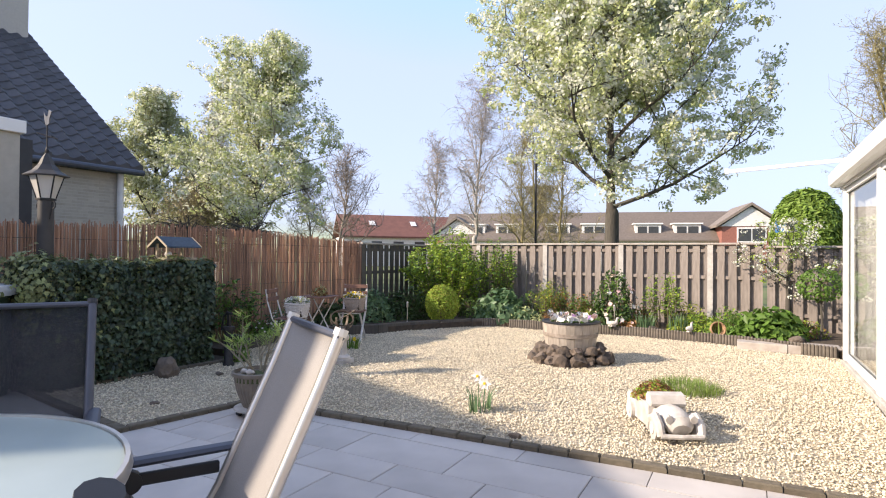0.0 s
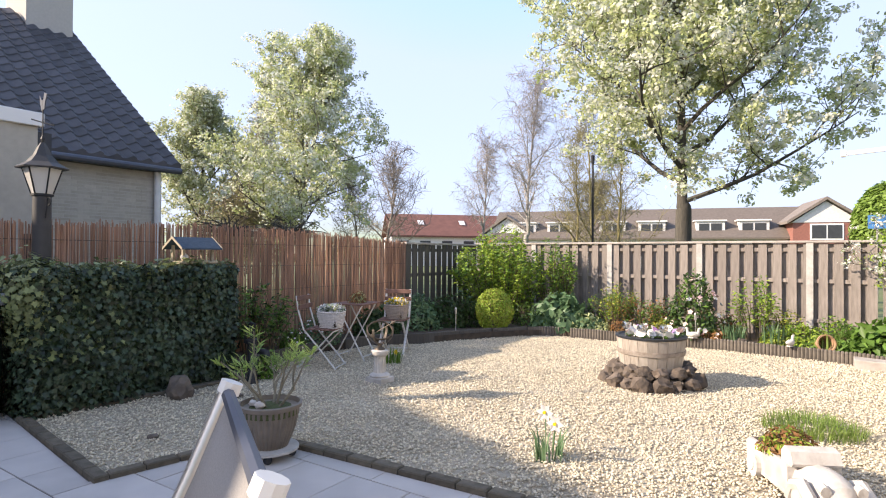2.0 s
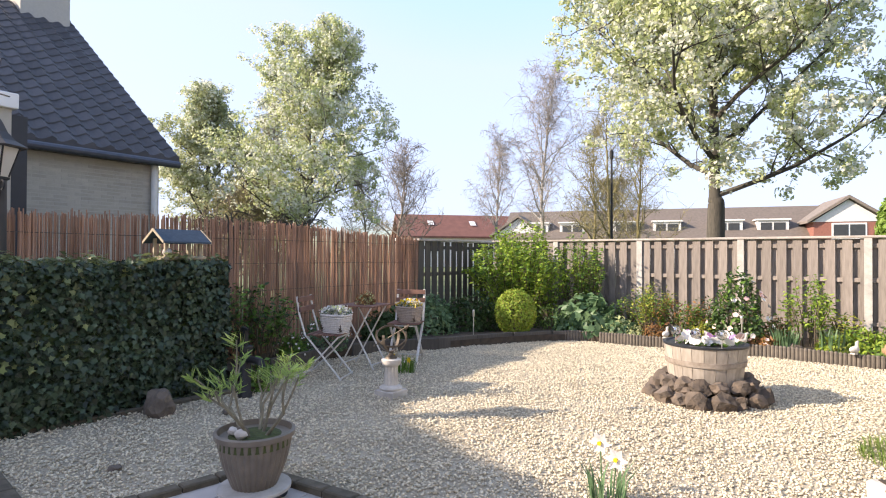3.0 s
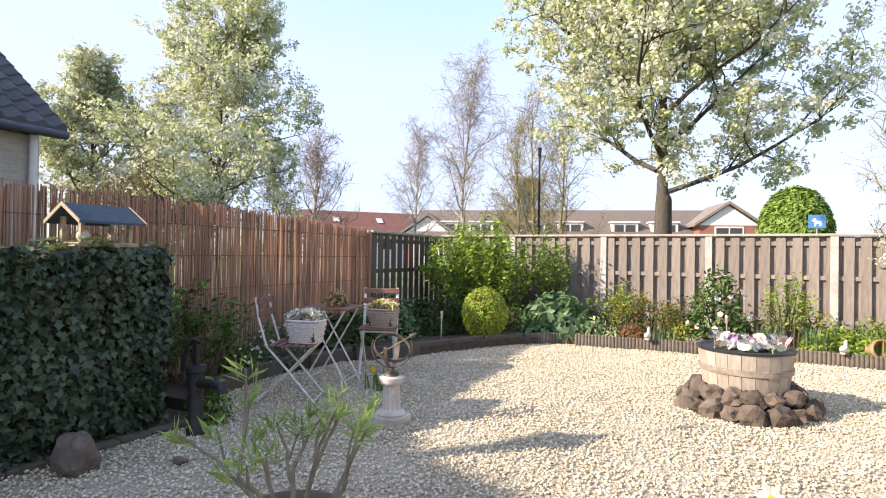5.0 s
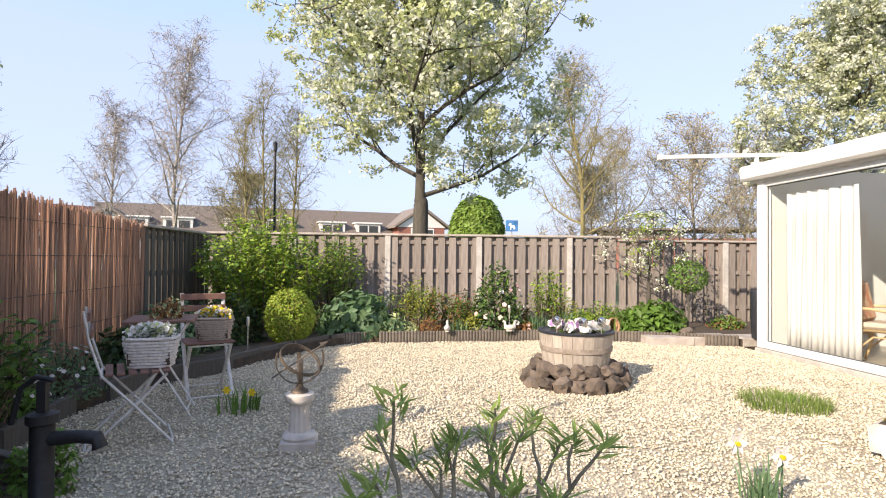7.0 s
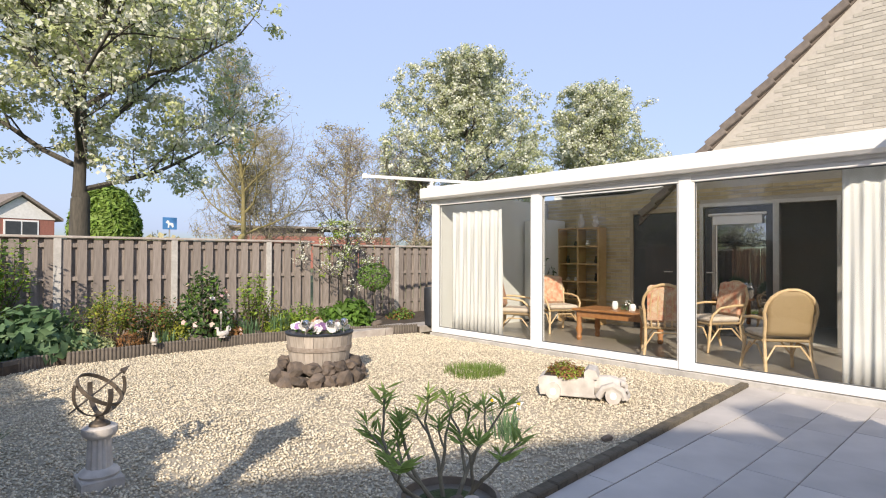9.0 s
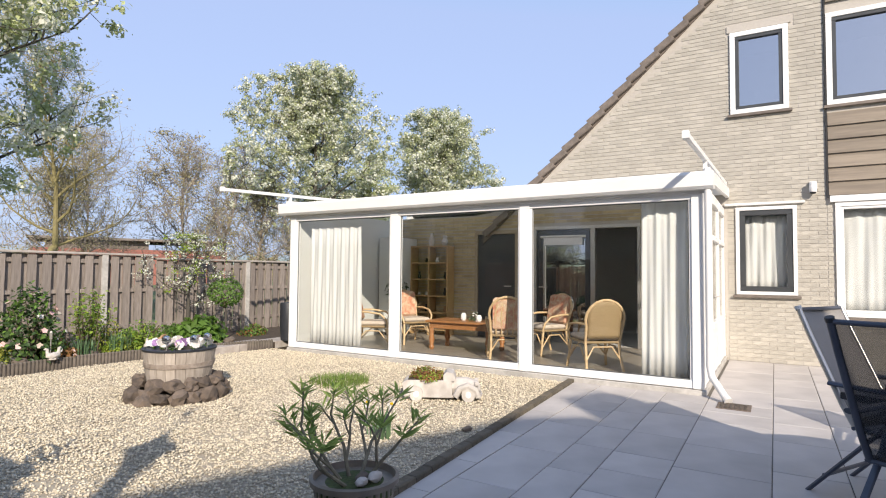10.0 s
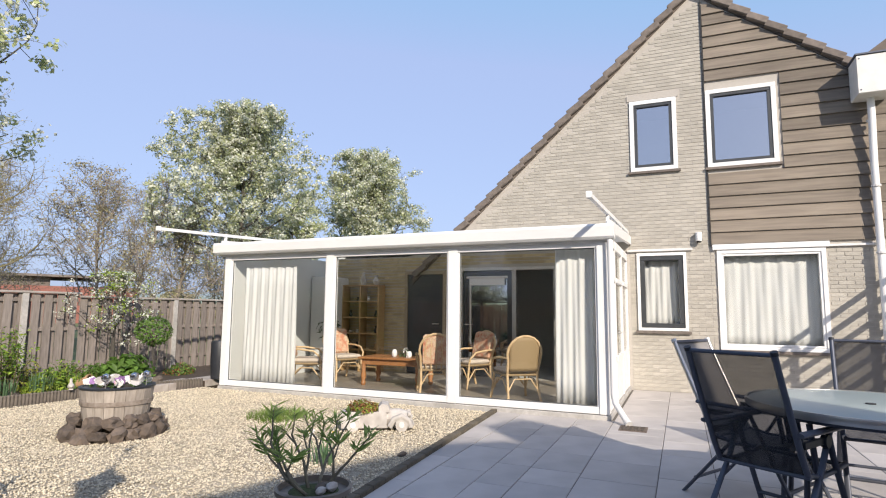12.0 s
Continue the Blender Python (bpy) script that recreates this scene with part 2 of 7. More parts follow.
def leafmat(name, a, b, rand=0.3, trans=0.35, rough=0.55):
    return mat(name, a, b, rough, 3.0, rand=rand, island=True, trans=trans, spec=0.3)


M.update({
    "leaf_pale": leafmat("pale_spring_leaf", (0.46, 0.52, 0.24), (0.56, 0.60, 0.34), 0.28, 0.45),
    "blossom": leafmat("cream_blossom", (0.79, 0.80, 0.71), (0.73, 0.75, 0.62), 0.10, 0.42),
    "leaf_grey": leafmat("grey_green_leaf", (0.40, 0.44, 0.24), (0.48, 0.51, 0.31), 0.3, 0.45),
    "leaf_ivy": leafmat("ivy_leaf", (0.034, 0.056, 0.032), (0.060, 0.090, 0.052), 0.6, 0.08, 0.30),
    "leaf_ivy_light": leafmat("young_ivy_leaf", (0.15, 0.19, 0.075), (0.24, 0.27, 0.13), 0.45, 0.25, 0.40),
    "leaf_shrub": leafmat("shrub_leaf", (0.11, 0.21, 0.04), (0.16, 0.28, 0.06), 0.4, 0.4, 0.45),
    "leaf_lime": leafmat("lime_leaf", (0.24, 0.36, 0.045), (0.32, 0.42, 0.07), 0.3, 0.35),
    "leaf_yellow": leafmat("golden_leaf", (0.36, 0.36, 0.06), (0.30, 0.33, 0.07), 0.3, 0.35),
    "leaf_blue": leafmat("blue_green_leaf", (0.10, 0.19, 0.09), (0.16, 0.25, 0.13), 0.3, 0.35, 0.45),
    "leaf_dark": leafmat("dark_leaf", (0.035, 0.07, 0.025), (0.055, 0.095, 0.03), 0.35, 0.25, 0.4),
    "leaf_oleander": leafmat("oleander_leaf", (0.28, 0.40, 0.11), (0.36, 0.47, 0.15), 0.3, 0.4, 0.4),
    "leaf_red": leafmat("reddish_leaf", (0.24, 0.11, 0.05), (0.32, 0.17, 0.06), 0.3, 0.3),
    "bud": leafmat("swelling_bud", (0.42, 0.31, 0.26), (0.36, 0.28, 0.22), 0.3, 0.3),
    "grass": leafmat("grass_blade", (0.17, 0.27, 0.06), (0.25, 0.33, 0.09), 0.3, 0.4),
    "conifer": leafmat("conifer_spray", (0.15, 0.25, 0.045), (0.20, 0.29, 0.06), 0.3, 0.25),
    "petal_white": leafmat("white_petal", (0.82, 0.80, 0.76), (0.76, 0.72, 0.70), 0.08, 0.25),
    "petal_pink": leafmat("pink_petal", (0.74, 0.46, 0.46), (0.80, 0.62, 0.56), 0.15, 0.25),
    "petal_blush": leafmat("blush_petal", (0.78, 0.66, 0.58), (0.62, 0.46, 0.36), 0.2, 0.25),
    "petal_violet": leafmat("violet_petal", (0.42, 0.26, 0.50), (0.26, 0.13, 0.32), 0.3, 0.25),
    "petal_yellow": leafmat("yellow_petal", (0.80, 0.60, 0.03), (0.75, 0.52, 0.03), 0.1, 0.25),
    "scrub": leafmat("distant_scrub", (0.31, 0.29, 0.15), (0.36, 0.32, 0.19), 0.3, 0.2),
})


# ---- mesh tools ----
RNG = np.random.default_rng(11)


class Mesh:
    """Collects vertices and faces of one part."""

    def __init__(self):
        self.v, self.f = [], []

    def add(self, vs, fs):
        n = len(self.v)
        self.v.extend(vs)
        self.f.extend(tuple(i + n for i in f) for f in fs)
        return self

    def box(self, x0, x1, y0, y1, z0, z1, c=0.0):
        if c <= 0:
            vs = [(x, y, z) for z in (z0, z1) for x, y in ((x0, y0), (x1, y0), (x1, y1), (x0, y1))]
            return self.add(vs, [(3, 2, 1, 0), (4, 5, 6, 7), (0, 1, 5, 4), (1, 2, 6, 5), (2, 3, 7, 6), (3, 0, 4, 7)])
        ring = lambda d, z: [(x0 + d, y0 + d, z), (x1 - d, y0 + d, z), (x1 - d, y1 - d, z), (x0 + d, y1 - d, z)]
        vs = ring(c, z0) + ring(0, z0 + c) + ring(0, z1 - c) + ring(c, z1)
        fs = [(3, 2, 1, 0), (12, 13, 14, 15)]
        for k in range(3):
            fs += [(4 * k + i, 4 * k + (i + 1) % 4, 4 * k + 4 + (i + 1) % 4, 4 * k + 4 + i) for i in range(4)]
        return self.add(vs, fs)

    def rod(self, p, q, r, r2=None, n=8, caps=True):
        return self.path([p, q], [r, r if r2 is None else r2], n, caps)

    def path(self, pts, radii, n=8, caps=True, flat=1.0):
        pts = [Vector(p) for p in pts]
        if isinstance(radii, (int, float)):
            radii = [radii] * len(pts)
        vs, fs, up = [], [], None
        for i, p in enumerate(pts):
            d = (pts[min(i + 1, len(pts) - 1)] - pts[max(i - 1, 0)]).normalized()
            if up is None:
                up = d.orthogonal().normalized() if abs(d.z) > 0.95 else Vector((0, 0, 1)).cross(d).normalized()
            up = (up - d * up.dot(d)).normalized()
            w = d.cross(up)
            for k in range(n):
                a = 2 * math.pi * k / n
                vs.append(tuple(p + (up * math.cos(a) + w * (math.sin(a) * flat)) * radii[i]))
        for i in range(len(pts) - 1):
            fs += [(i * n + k, i * n + (k + 1) % n, (i + 1) * n + (k + 1) % n, (i + 1) * n + k) for k in range(n)]
        if caps:
            fs += [tuple(range(n - 1, -1, -1)), tuple((len(pts) - 1) * n + k for k in range(n))]
        return self.add(vs, fs)

    def lathe(self, prof, n=24, at=(0, 0, 0), flute=0.0, flutes=0):
        vs, fs = [], []
        for r, z in prof:
            for k in range(n):
                a = 2 * math.pi * k / n
                rr = r * (1 - flute * (0.5 + 0.5 * math.cos(flutes * a))) if flutes else r
                vs.append((at[0] + rr * math.cos(a), at[1] + rr * math.sin(a), at[2] + z))
        for i in range(len(prof) - 1):
            fs += [(i * n + k, i * n + (k + 1) % n, (i + 1) * n + (k + 1) % n, (i + 1) * n + k) for k in range(n)]
        fs += [tuple(range(n - 1, -1, -1)), tuple((len(prof) - 1) * n + k for k in range(n))]
        return self.add(vs, fs)

    def rock(self, c, size, seed=0, rough=0.28, sub=2):
        bm = bmesh.new()
        bmesh.ops.create_icosphere(bm, subdivisions=sub, radius=1.0)
        for v in bm.verts:
            n = noise.noise(v.co * 1.3 + Vector((seed * 3.1, seed * 1.7, seed))) * rough * 1.6 + noise.noise(v.co * 3.5 + Vector((seed, 0, 7))) * rough * 0.5
            v.co *= 1 + n
        vs = [(c[0] + v.co.x * size[0], c[1] + v.co.y * size[1], c[2] + v.co.z * size[2]) for v in bm.verts]
        fs = [tuple(v.index for v in f.verts) for f in bm.faces]
        bm.free()
        return self.add(vs, fs)

    def poly(self, pts, z0, z1):
        n = len(pts)
        vs = [(x, y, z0) for x, y in pts] + [(x, y, z1) for x, y in pts]
        return self.add(vs, [tuple(range(n - 1, -1, -1)), tuple(range(n, 2 * n))] + [(i, (i + 1) % n, n + (i + 1) % n, n + i) for i in range(n)])

    def prism(self, pts, axis, a, b):
        """A flat outline pulled along an axis: pts are the other two coordinates."""
        put = (lambda p, t: (t, p[0], p[1])) if axis == "x" else (lambda p, t: (p[0], t, p[1]))
        n = len(pts)
        return self.add([put(p, a) for p in pts] + [put(p, b) for p in pts],
                        [tuple(range(n - 1, -1, -1)), tuple(range(n, 2 * n))] + [(i, (i + 1) % n, n + (i + 1) % n, n + i) for i in range(n)])

    def turned(self, m):
        self.v = [tuple(m @ Vector(p)) for p in self.v]
        return self

    def data(self, name, material, smooth=False):
        me = bpy.data.meshes.new(name)
        me.from_pydata(self.v, [], self.f)
        bm = bmesh.new()
        bm.from_mesh(me)
        if len(bm.faces) < 60000:
            bmesh.ops.recalc_face_normals(bm, faces=bm.faces)
        bm.to_mesh(me)
        bm.free()
        me.materials.append(material)
        if smooth:
            me.shade_smooth() if hasattr(me, "shade_smooth") else None
            me.set_sharp_from_angle(angle=radians(40))
        me.update()
        return me


def part(name, mesh, material, parent=None, label="", smooth=False, m=None):
    me = mesh.data(name, material, smooth) if isinstance(mesh, Mesh) else mesh
    ob = new(name, me)
    if m is not None:
        ob.matrix_basis = m
    if parent is not None:
        ob.parent = parent
    if label:
        ob["label"] = label
    return ob


def thing(name, label, category, m=None, group="", kind=""):
    ob = new(name)
    ob.empty_display_size = 0.1
    if m is not None:
        ob.matrix_basis = m
    return tagged(ob, label, category, group, kind)


def quads(name, centers, normals, sizes, material, parent=None, aspect=1.0, label="", tris=False, fold=0.0, ups=None):
    """Many small leaves as one mesh: each a folded diamond."""
    c, nrm = np.asarray(centers, float), np.asarray(normals, float)
    n = len(c)
    s = np.broadcast_to(np.asarray(sizes, float), (n,))[:, None]
    nrm = nrm / (np.linalg.norm(nrm, axis=1, keepdims=True) + 1e-9)
    h = RNG.normal(size=(n, 3)) if ups is None else np.asarray(ups, float)
    t = h - nrm * (h * nrm).sum(1, keepdims=True)
    t /= np.linalg.norm(t, axis=1, keepdims=True) + 1e-9
    b = np.cross(nrm, t)
    tip, root = c + t * s, c - t * s
    lft, rgt = c + b * s * aspect + nrm * s * fold, c - b * s * aspect + nrm * s * fold
    v = np.stack([root, rgt, tip, lft], 1).reshape(-1, 3)
    me = bpy.data.meshes.new(name)
    me.vertices.add(4 * n)
    me.vertices.foreach_set("co", v.ravel())
    if fold:
        i = np.arange(n)[:, None] * 4
        loops = np.concatenate([i, i + 1, i + 2, i, i + 2, i + 3], 1).ravel()
        me.loops.add(6 * n)
        me.polygons.add(2 * n)
        me.polygons.foreach_set("loop_start", np.arange(2 * n) * 3)
    else:
        loops = np.arange(4 * n)
        me.loops.add(4 * n)
        me.polygons.add(n)
        me.polygons.foreach_set("loop_start", np.arange(n) * 4)
    me.loops.foreach_set("vertex_index", loops)
    me.update()
    me.validate()
    me.materials.append(material)
    return part(name, me, material, parent, label)


def lobed(name, centers, normals, sizes, material, parent, ups):
    """Ivy leaves as one mesh: five-lobed blades, folded along the middle rib."""
    shape = np.array([(0, -0.55, 0), (0.42, -0.72, 0.10), (0.50, -0.30, 0.10), (0.98, -0.12, 0.16), (0.46, 0.22, 0.08), (0, 1.05, 0), (-0.46, 0.22, 0.08), (-0.98, -0.12, 0.16), (-0.50, -0.30, 0.10), (-0.42, -0.72, 0.10)])
    tri = np.array([(0, 1, 2), (0, 2, 4), (2, 3, 4), (0, 4, 5), (0, 5, 6), (0, 6, 8), (6, 7, 8), (0, 8, 9)])
    c, nrm, up = (np.asarray(q, float) for q in (centers, normals, ups))
    n = len(c)
    nrm = nrm / (np.linalg.norm(nrm, axis=1, keepdims=True) + 1e-9)
    t = up - nrm * (up * nrm).sum(1, keepdims=True)
    t /= np.linalg.norm(t, axis=1, keepdims=True) + 1e-9
    b = np.cross(nrm, t)
    k = np.asarray(sizes, float)[:, None, None]
    v = c[:, None] + k * (shape[None, :, :1] * b[:, None] + shape[None, :, 1:2] * t[:, None] + shape[None, :, 2:] * nrm[:, None])
    me = bpy.data.meshes.new(name)
    me.vertices.add(10 * n)
    me.vertices.foreach_set("co", v.reshape(-1))
    me.loops.add(24 * n)
    me.loops.foreach_set("vertex_index", (tri[None] + (np.arange(n) * 10)[:, None, None]).ravel())
    me.polygons.add(8 * n)
    me.polygons.foreach_set("loop_start", np.arange(8 * n) * 3)
    me.update()
    me.validate()
    me.materials.append(material)
    return part(name, me, material, parent)


# ---- ground and patio ----
GRAVEL = [(-6.82, 2.88), (-5.10, 2.66), (-4.88, 3.70), (-0.12, 3.92), (-0.02, 8.62), (-0.02, 8.98), (-0.85, 9.36), (-1.7, 9.60), (-2.8, 9.70), (-3.9, 9.68), (-5.15, 9.62), (-5.62, 9.28), (-6.02, 8.70), (-6.48, 7.75), (-6.93, 7.2), (-7.10, 6.3), (-7.03, 5.3), (-6.58, 5.0)]


def inside(x, y, poly):
    r = np.zeros(np.shape(x), bool)
    j = len(poly) - 1
    for i in range(len(poly)):
        (xi, yi), (xj, yj) = poly[i], poly[j]
        r ^= ((yi > y) != (yj > y)) & (x < (xj - xi) * (y - yi) / (yj - yi + 1e-12) + xi)
        j = i
    return r


tagged(part("ground", Mesh().box(-420, 420, -420, 420, -0.5, -0.06), M["meadow"]), "grassy public green reaching to the horizon", "ground", kind="structure")
tagged(part("bed_soil", Mesh().poly([(-7.6, 5.02), (-6.62, 5.02), (-7.06, 5.3), (-7.12, 6.3), (-6.95, 7.2), (-6.45, 7.78), (-5.97, 8.7), (-5.57, 9.3), (-5.1, 9.66), (-3.9, 9.72), (-2.8, 9.74), (-1.7, 9.64), (-0.85, 9.40), (-0.02, 9.02), (3.2, 9.0), (3.2, 11.1), (-7.6, 11.4)], -0.05, 0.10), M["soil"]), "dark planting soil of the garden border", "soil", kind="structure")
tagged(part("hedge_soil", Mesh().poly([(-7.6, 2.95), (-6.80, 2.92), (-6.57, 5.0), (-7.6, 5.018)], -0.05, 0.02), M["soil"]), "dark leafy soil under the ivy hedge", "soil", kind="structure")
tagged(part("gravel_bed", Mesh().poly(GRAVEL, -0.05, -0.004), M["gravel_bed"]), "pale yellow gravel bed", "gravel", kind="structure")

# loose pebbles
n_peb = 106000
px = RNG.uniform(-7.15, 0.0, n_peb * 2)
py = RNG.uniform(2.6, 9.8, n_peb * 2)
keep = inside(px, py, GRAVEL)
px, py = px[keep][:n_peb], py[keep][:n_peb]
n_peb = len(px)
octa = np.array([(1, 0, 0), (0, 1, 0), (-1, 0, 0), (0, -1, 0), (0, 0, 1), (0, 0, -1)], float)
ofs = np.array([(0, 1, 4), (1, 2, 4), (2, 3, 4), (3, 0, 4), (1, 0, 5), (2, 1, 5), (3, 2, 5), (0, 3, 5)])
vv = octa[None] * RNG.uniform(0.7, 1.3, (n_peb, 6, 1))
ang = RNG.uniform(0, 6.28, n_peb)
sz = RNG.uniform(0.0062, 0.0150, n_peb)
vv = vv * np.stack([sz, sz * 0.75, sz * 0.6], 1)[:, None]
tilt = RNG.normal(0, 0.45, n_peb)
y1 = vv[..., 1] * np.cos(tilt)[:, None] - vv[..., 2] * np.sin(tilt)[:, None]
z1 = vv[..., 1] * np.sin(tilt)[:, None] + vv[..., 2] * np.cos(tilt)[:, None]
x2 = vv[..., 0] * np.cos(ang)[:, None] - y1 * np.sin(ang)[:, None]
y2 = vv[..., 0] * np.sin(ang)[:, None] + y1 * np.cos(ang)[:, None]
vv = np.stack([x2 + px[:, None], y2 + py[:, None], z1 + (RNG.uniform(-0.002, 0.011, n_peb) + 0.007 * np.sin(px * 5.1 + 1.3 * np.sin(py * 3.7)) * np.sin(py * 4.3))[:, None]], 2).reshape(-1, 3)
me = bpy.data.meshes.new("pebbles")
me.vertices.add(len(vv))
me.vertices.foreach_set("co", vv.ravel())
fl = (ofs[None] + (np.arange(n_peb) * 6)[:, None, None]).ravel()
me.loops.add(len(fl))
me.loops.foreach_set("vertex_index", fl)
me.polygons.add(n_peb * 8)
me.polygons.foreach_set("loop_start", np.arange(n_peb * 8) * 3)
me.update()
me.materials.append(M["pebble"])
tagged(part("gravel", me, None), "loose cream and yellow angular gravel", "gravel", kind="stuff")

patio = part("patio", Mesh().poly([(-9.2, -3.0), (3.0, -3.0), (3.0, 3.98), (-0.12, 3.92), (-4.88, 3.70), (-5.10, 2.66), (-7.55, 2.98), (-9.2, 2.98)], -0.05, -0.006), M["joint"])
tagged(patio, "light grey concrete slab patio with fine joints", "patio", kind="structure")
PATIO_PIECES = [
    [(-7.56, -1.8), (2.97, -1.8), (2.97, 2.40), (-7.56, 2.40)],
    [(-7.56, 2.40), (-5.155, 2.40), (-5.115, 2.60), (-6.85, 2.835), (-7.56, 2.93)],
    [(-5.155, 2.40), (-0.03, 2.40), (-0.03, 3.86), (-4.945, 3.635)],
]


def cut(poly, piece):
    """The part of a flat outline inside a convex piece with corners counted leftwards."""
    for (ax, ay), (bx, by) in zip(piece, piece[1:] + piece[:1]):
        side = [(bx - ax) * (y - ay) - (by - ay) * (x - ax) for x, y in poly]
        out = []
        for i, (p, sp) in enumerate(zip(poly, side)):
            q, sq = poly[(i + 1) % len(poly)], side[(i + 1) % len(poly)]
            if sp >= 0:
                out.append(p)
            if sp * sq < 0:
                k = sp / (sp - sq)
                out.append((p[0] + (q[0] - p[0]) * k, p[1] + (q[1] - p[1]) * k))
        poly = out
        if len(poly) < 3:
            return []
    return poly


def patio_tiles():
    row, y, data = 0, -2.04, {}
    rr = random.Random(5)
    while y < 3.85:
        h = (0.42, 0.58, 0.42, 0.30)[row % 4]
        x = -8.0 + rr.uniform(0, 0.5)
        while x < 2.95:
            w = rr.choice((0.42, 0.60, 0.60, 0.80))
            box = [(x + 0.003, y + 0.003), (x + w - 0.003, y + 0.003), (x + w - 0.003, y + h - 0.003), (x + 0.003, y + h - 0.003)]
            for piece in PATIO_PIECES:
                got = cut(box, piece)
                if not got:
                    continue
                area = abs(sum(a[0] * b[1] - b[0] * a[1] for a, b in zip(got, got[1:] + got[:1]))) / 2
                if area > (w - 0.006) * (h - 0.006) - 1e-5:
                    key = (round(w, 2), round(h, 2))
                    if key not in data:
                        data[key] = Mesh().box(-w / 2 + 0.003, w / 2 - 0.003, -h / 2 + 0.003, h / 2 - 0.003, -0.04, 0.0, 0.004).data("tile", M["tile"])
                    part("tile", data[key], None, patio, m=pose(x + w / 2, y + h / 2, rr.uniform(-0.0012, 0.0012)))
                elif area > 0.002:
                    part("tile", Mesh().poly(got, -0.04, 0.0), M["tile"], patio)
            x += w
        y += h
        row += 1


def run(points, step):
    """Even stations along a line of points: place and heading."""
    out, left = [], 0.0
    for (ax, ay), (bx, by) in zip(points, points[1:]):
        d = math.hypot(bx - ax, by - ay)
        s = left
        while s < d:
            out.append((ax + (bx - ax) * s / d, ay + (by - ay) * s / d, math.degrees(math.atan2(by - ay, bx - ax))))
            s += step
        left = s - d
    return out


def kerbs():
    k = thing("patio_kerb", "mossy brown concrete kerb between patio and gravel", "kerb", kind="structure")
    d = Mesh().box(0.003, 0.195, -0.04, 0.04, -0.05, 0.035, 0.008).data("kerb_stone", M["kerb"])
    for x, y, a in run([(-6.84, 2.88), (-5.10, 2.65), (-4.90, 3.68), (-0.10, 3.90)], 0.2):
        part("kerb_stone", d, None, k, m=pose(x, y, random.uniform(-.003, .003), 0, 0, a))
    k2 = thing("hedge_kerb", "low dark kerb at the foot of the hedge", "kerb", kind="structure")
    for x, y, a in run([(-6.80, 2.96), (-6.57, 5.0)], 0.2):
        part("kerb_stone", d, None, k2, m=pose(x, y, 0.0, 0, 0, a))
    pal = thing("border_edging", "brown ribbed concrete palisade edging", "edging", kind="structure")
    pd = Mesh()
    for k3 in range(6):
        c = 0.022 + k3 * 0.043
        pd.path([(c, 0, -0.05), (c, 0, 0.145), (c, 0, 0.16)], [0.0225, 0.0225, 0.014], 8)
    pd.box(0, 0.26, 0.0, 0.03, -0.05, 0.13)
    pd = pd.data("palisade", M["edging"])
    for x, y, a in run([(-5.35, 9.50), (-5.1, 9.62), (-3.9, 9.68), (-2.8, 9.70), (-1.7, 9.60), (-0.95, 9.40), (-0.05, 8.98)], 0.26):
        part("palisade", pd, None, pal, m=pose(x, y, random.uniform(-.008, .004), 0, 0, a))
    dk = thing("plank_edging", "dark brown plank edging of the border", "edging", kind="structure")
    dd = Mesh().box(0.004, 0.62, -0.02, 0.03, -0.05, 0.15, 0.006).data("plank", M["board_dark"])
    for x, y, a in run([(-6.70, 5.06), (-7.04, 5.28), (-7.11, 6.3), (-6.94, 7.2), (-6.48, 7.75), (-6.02, 8.70), (-5.62, 9.28), (-5.35, 9.50)], 0.624):
        part("plank", dd, None, dk, m=pose(x, y, 0, 0, 0, a))
    st = thing("paving_strip", "grey slabs beside the sunroom corner", "paving", kind="structure")
    for i in range(5):
        part("slab", Mesh().box(-1.2 + i * 0.62, -0.59 + i * 0.62, 9.0 + 0.14 * (i < 2), 9.42 + 0.12 * (i < 2), 0.0, 0.115, 0.006), M["cap"], st)


kerbs()


# ---- back fence ----
def fence(name, ax, ay, bx, by, top, label, boards="board", posts=(), low=0.08, skip_cap=False):
    f = thing(name, label, "fence", kind="structure")
    L = math.hypot(bx - ax, by - ay)
    base = pose(ax, ay, 0, 0, 0, math.degrees(math.atan2(by - ay, bx - ax)))
    front = Mesh().box(-0.058, 0.058, -0.022, -0.004, low, top - 0.02, 0.003).data("board", M[boards])
    back = Mesh().box(-0.058, 0.058, 0.034, 0.052, low, top - 0.02, 0.003).data("board", M[boards])
    i, s = 0, 0.07
    while s < L - 0.05:
        part("board", front if i % 2 == 0 else back, None, f, m=base @ pose(s, 0, random.uniform(-.006, .004), 0, random.uniform(-.35, .35), 0))
        s += 0.098
        i += 1
    for z in (0.35, 0.95, top - 0.12):
        part("rail", Mesh().box(0, L, -0.003, 0.033, z - 0.03, z + 0.03, 0.004), M[boards], f, m=base)
    if not skip_cap:
        part("cap_rail", Mesh().box(-0.02, L + 0.02, -0.06, 0.09, top - 0.015, top + 0.02, 0.006), M["cap"], f, m=base)
    for p in posts:
        part("post", Mesh().box(p - 0.045, p + 0.045, -0.05, 0.06, -0.05, top + 0.004, 0.008), M["post"], f, "pale concrete fence post", m=base)
    return f


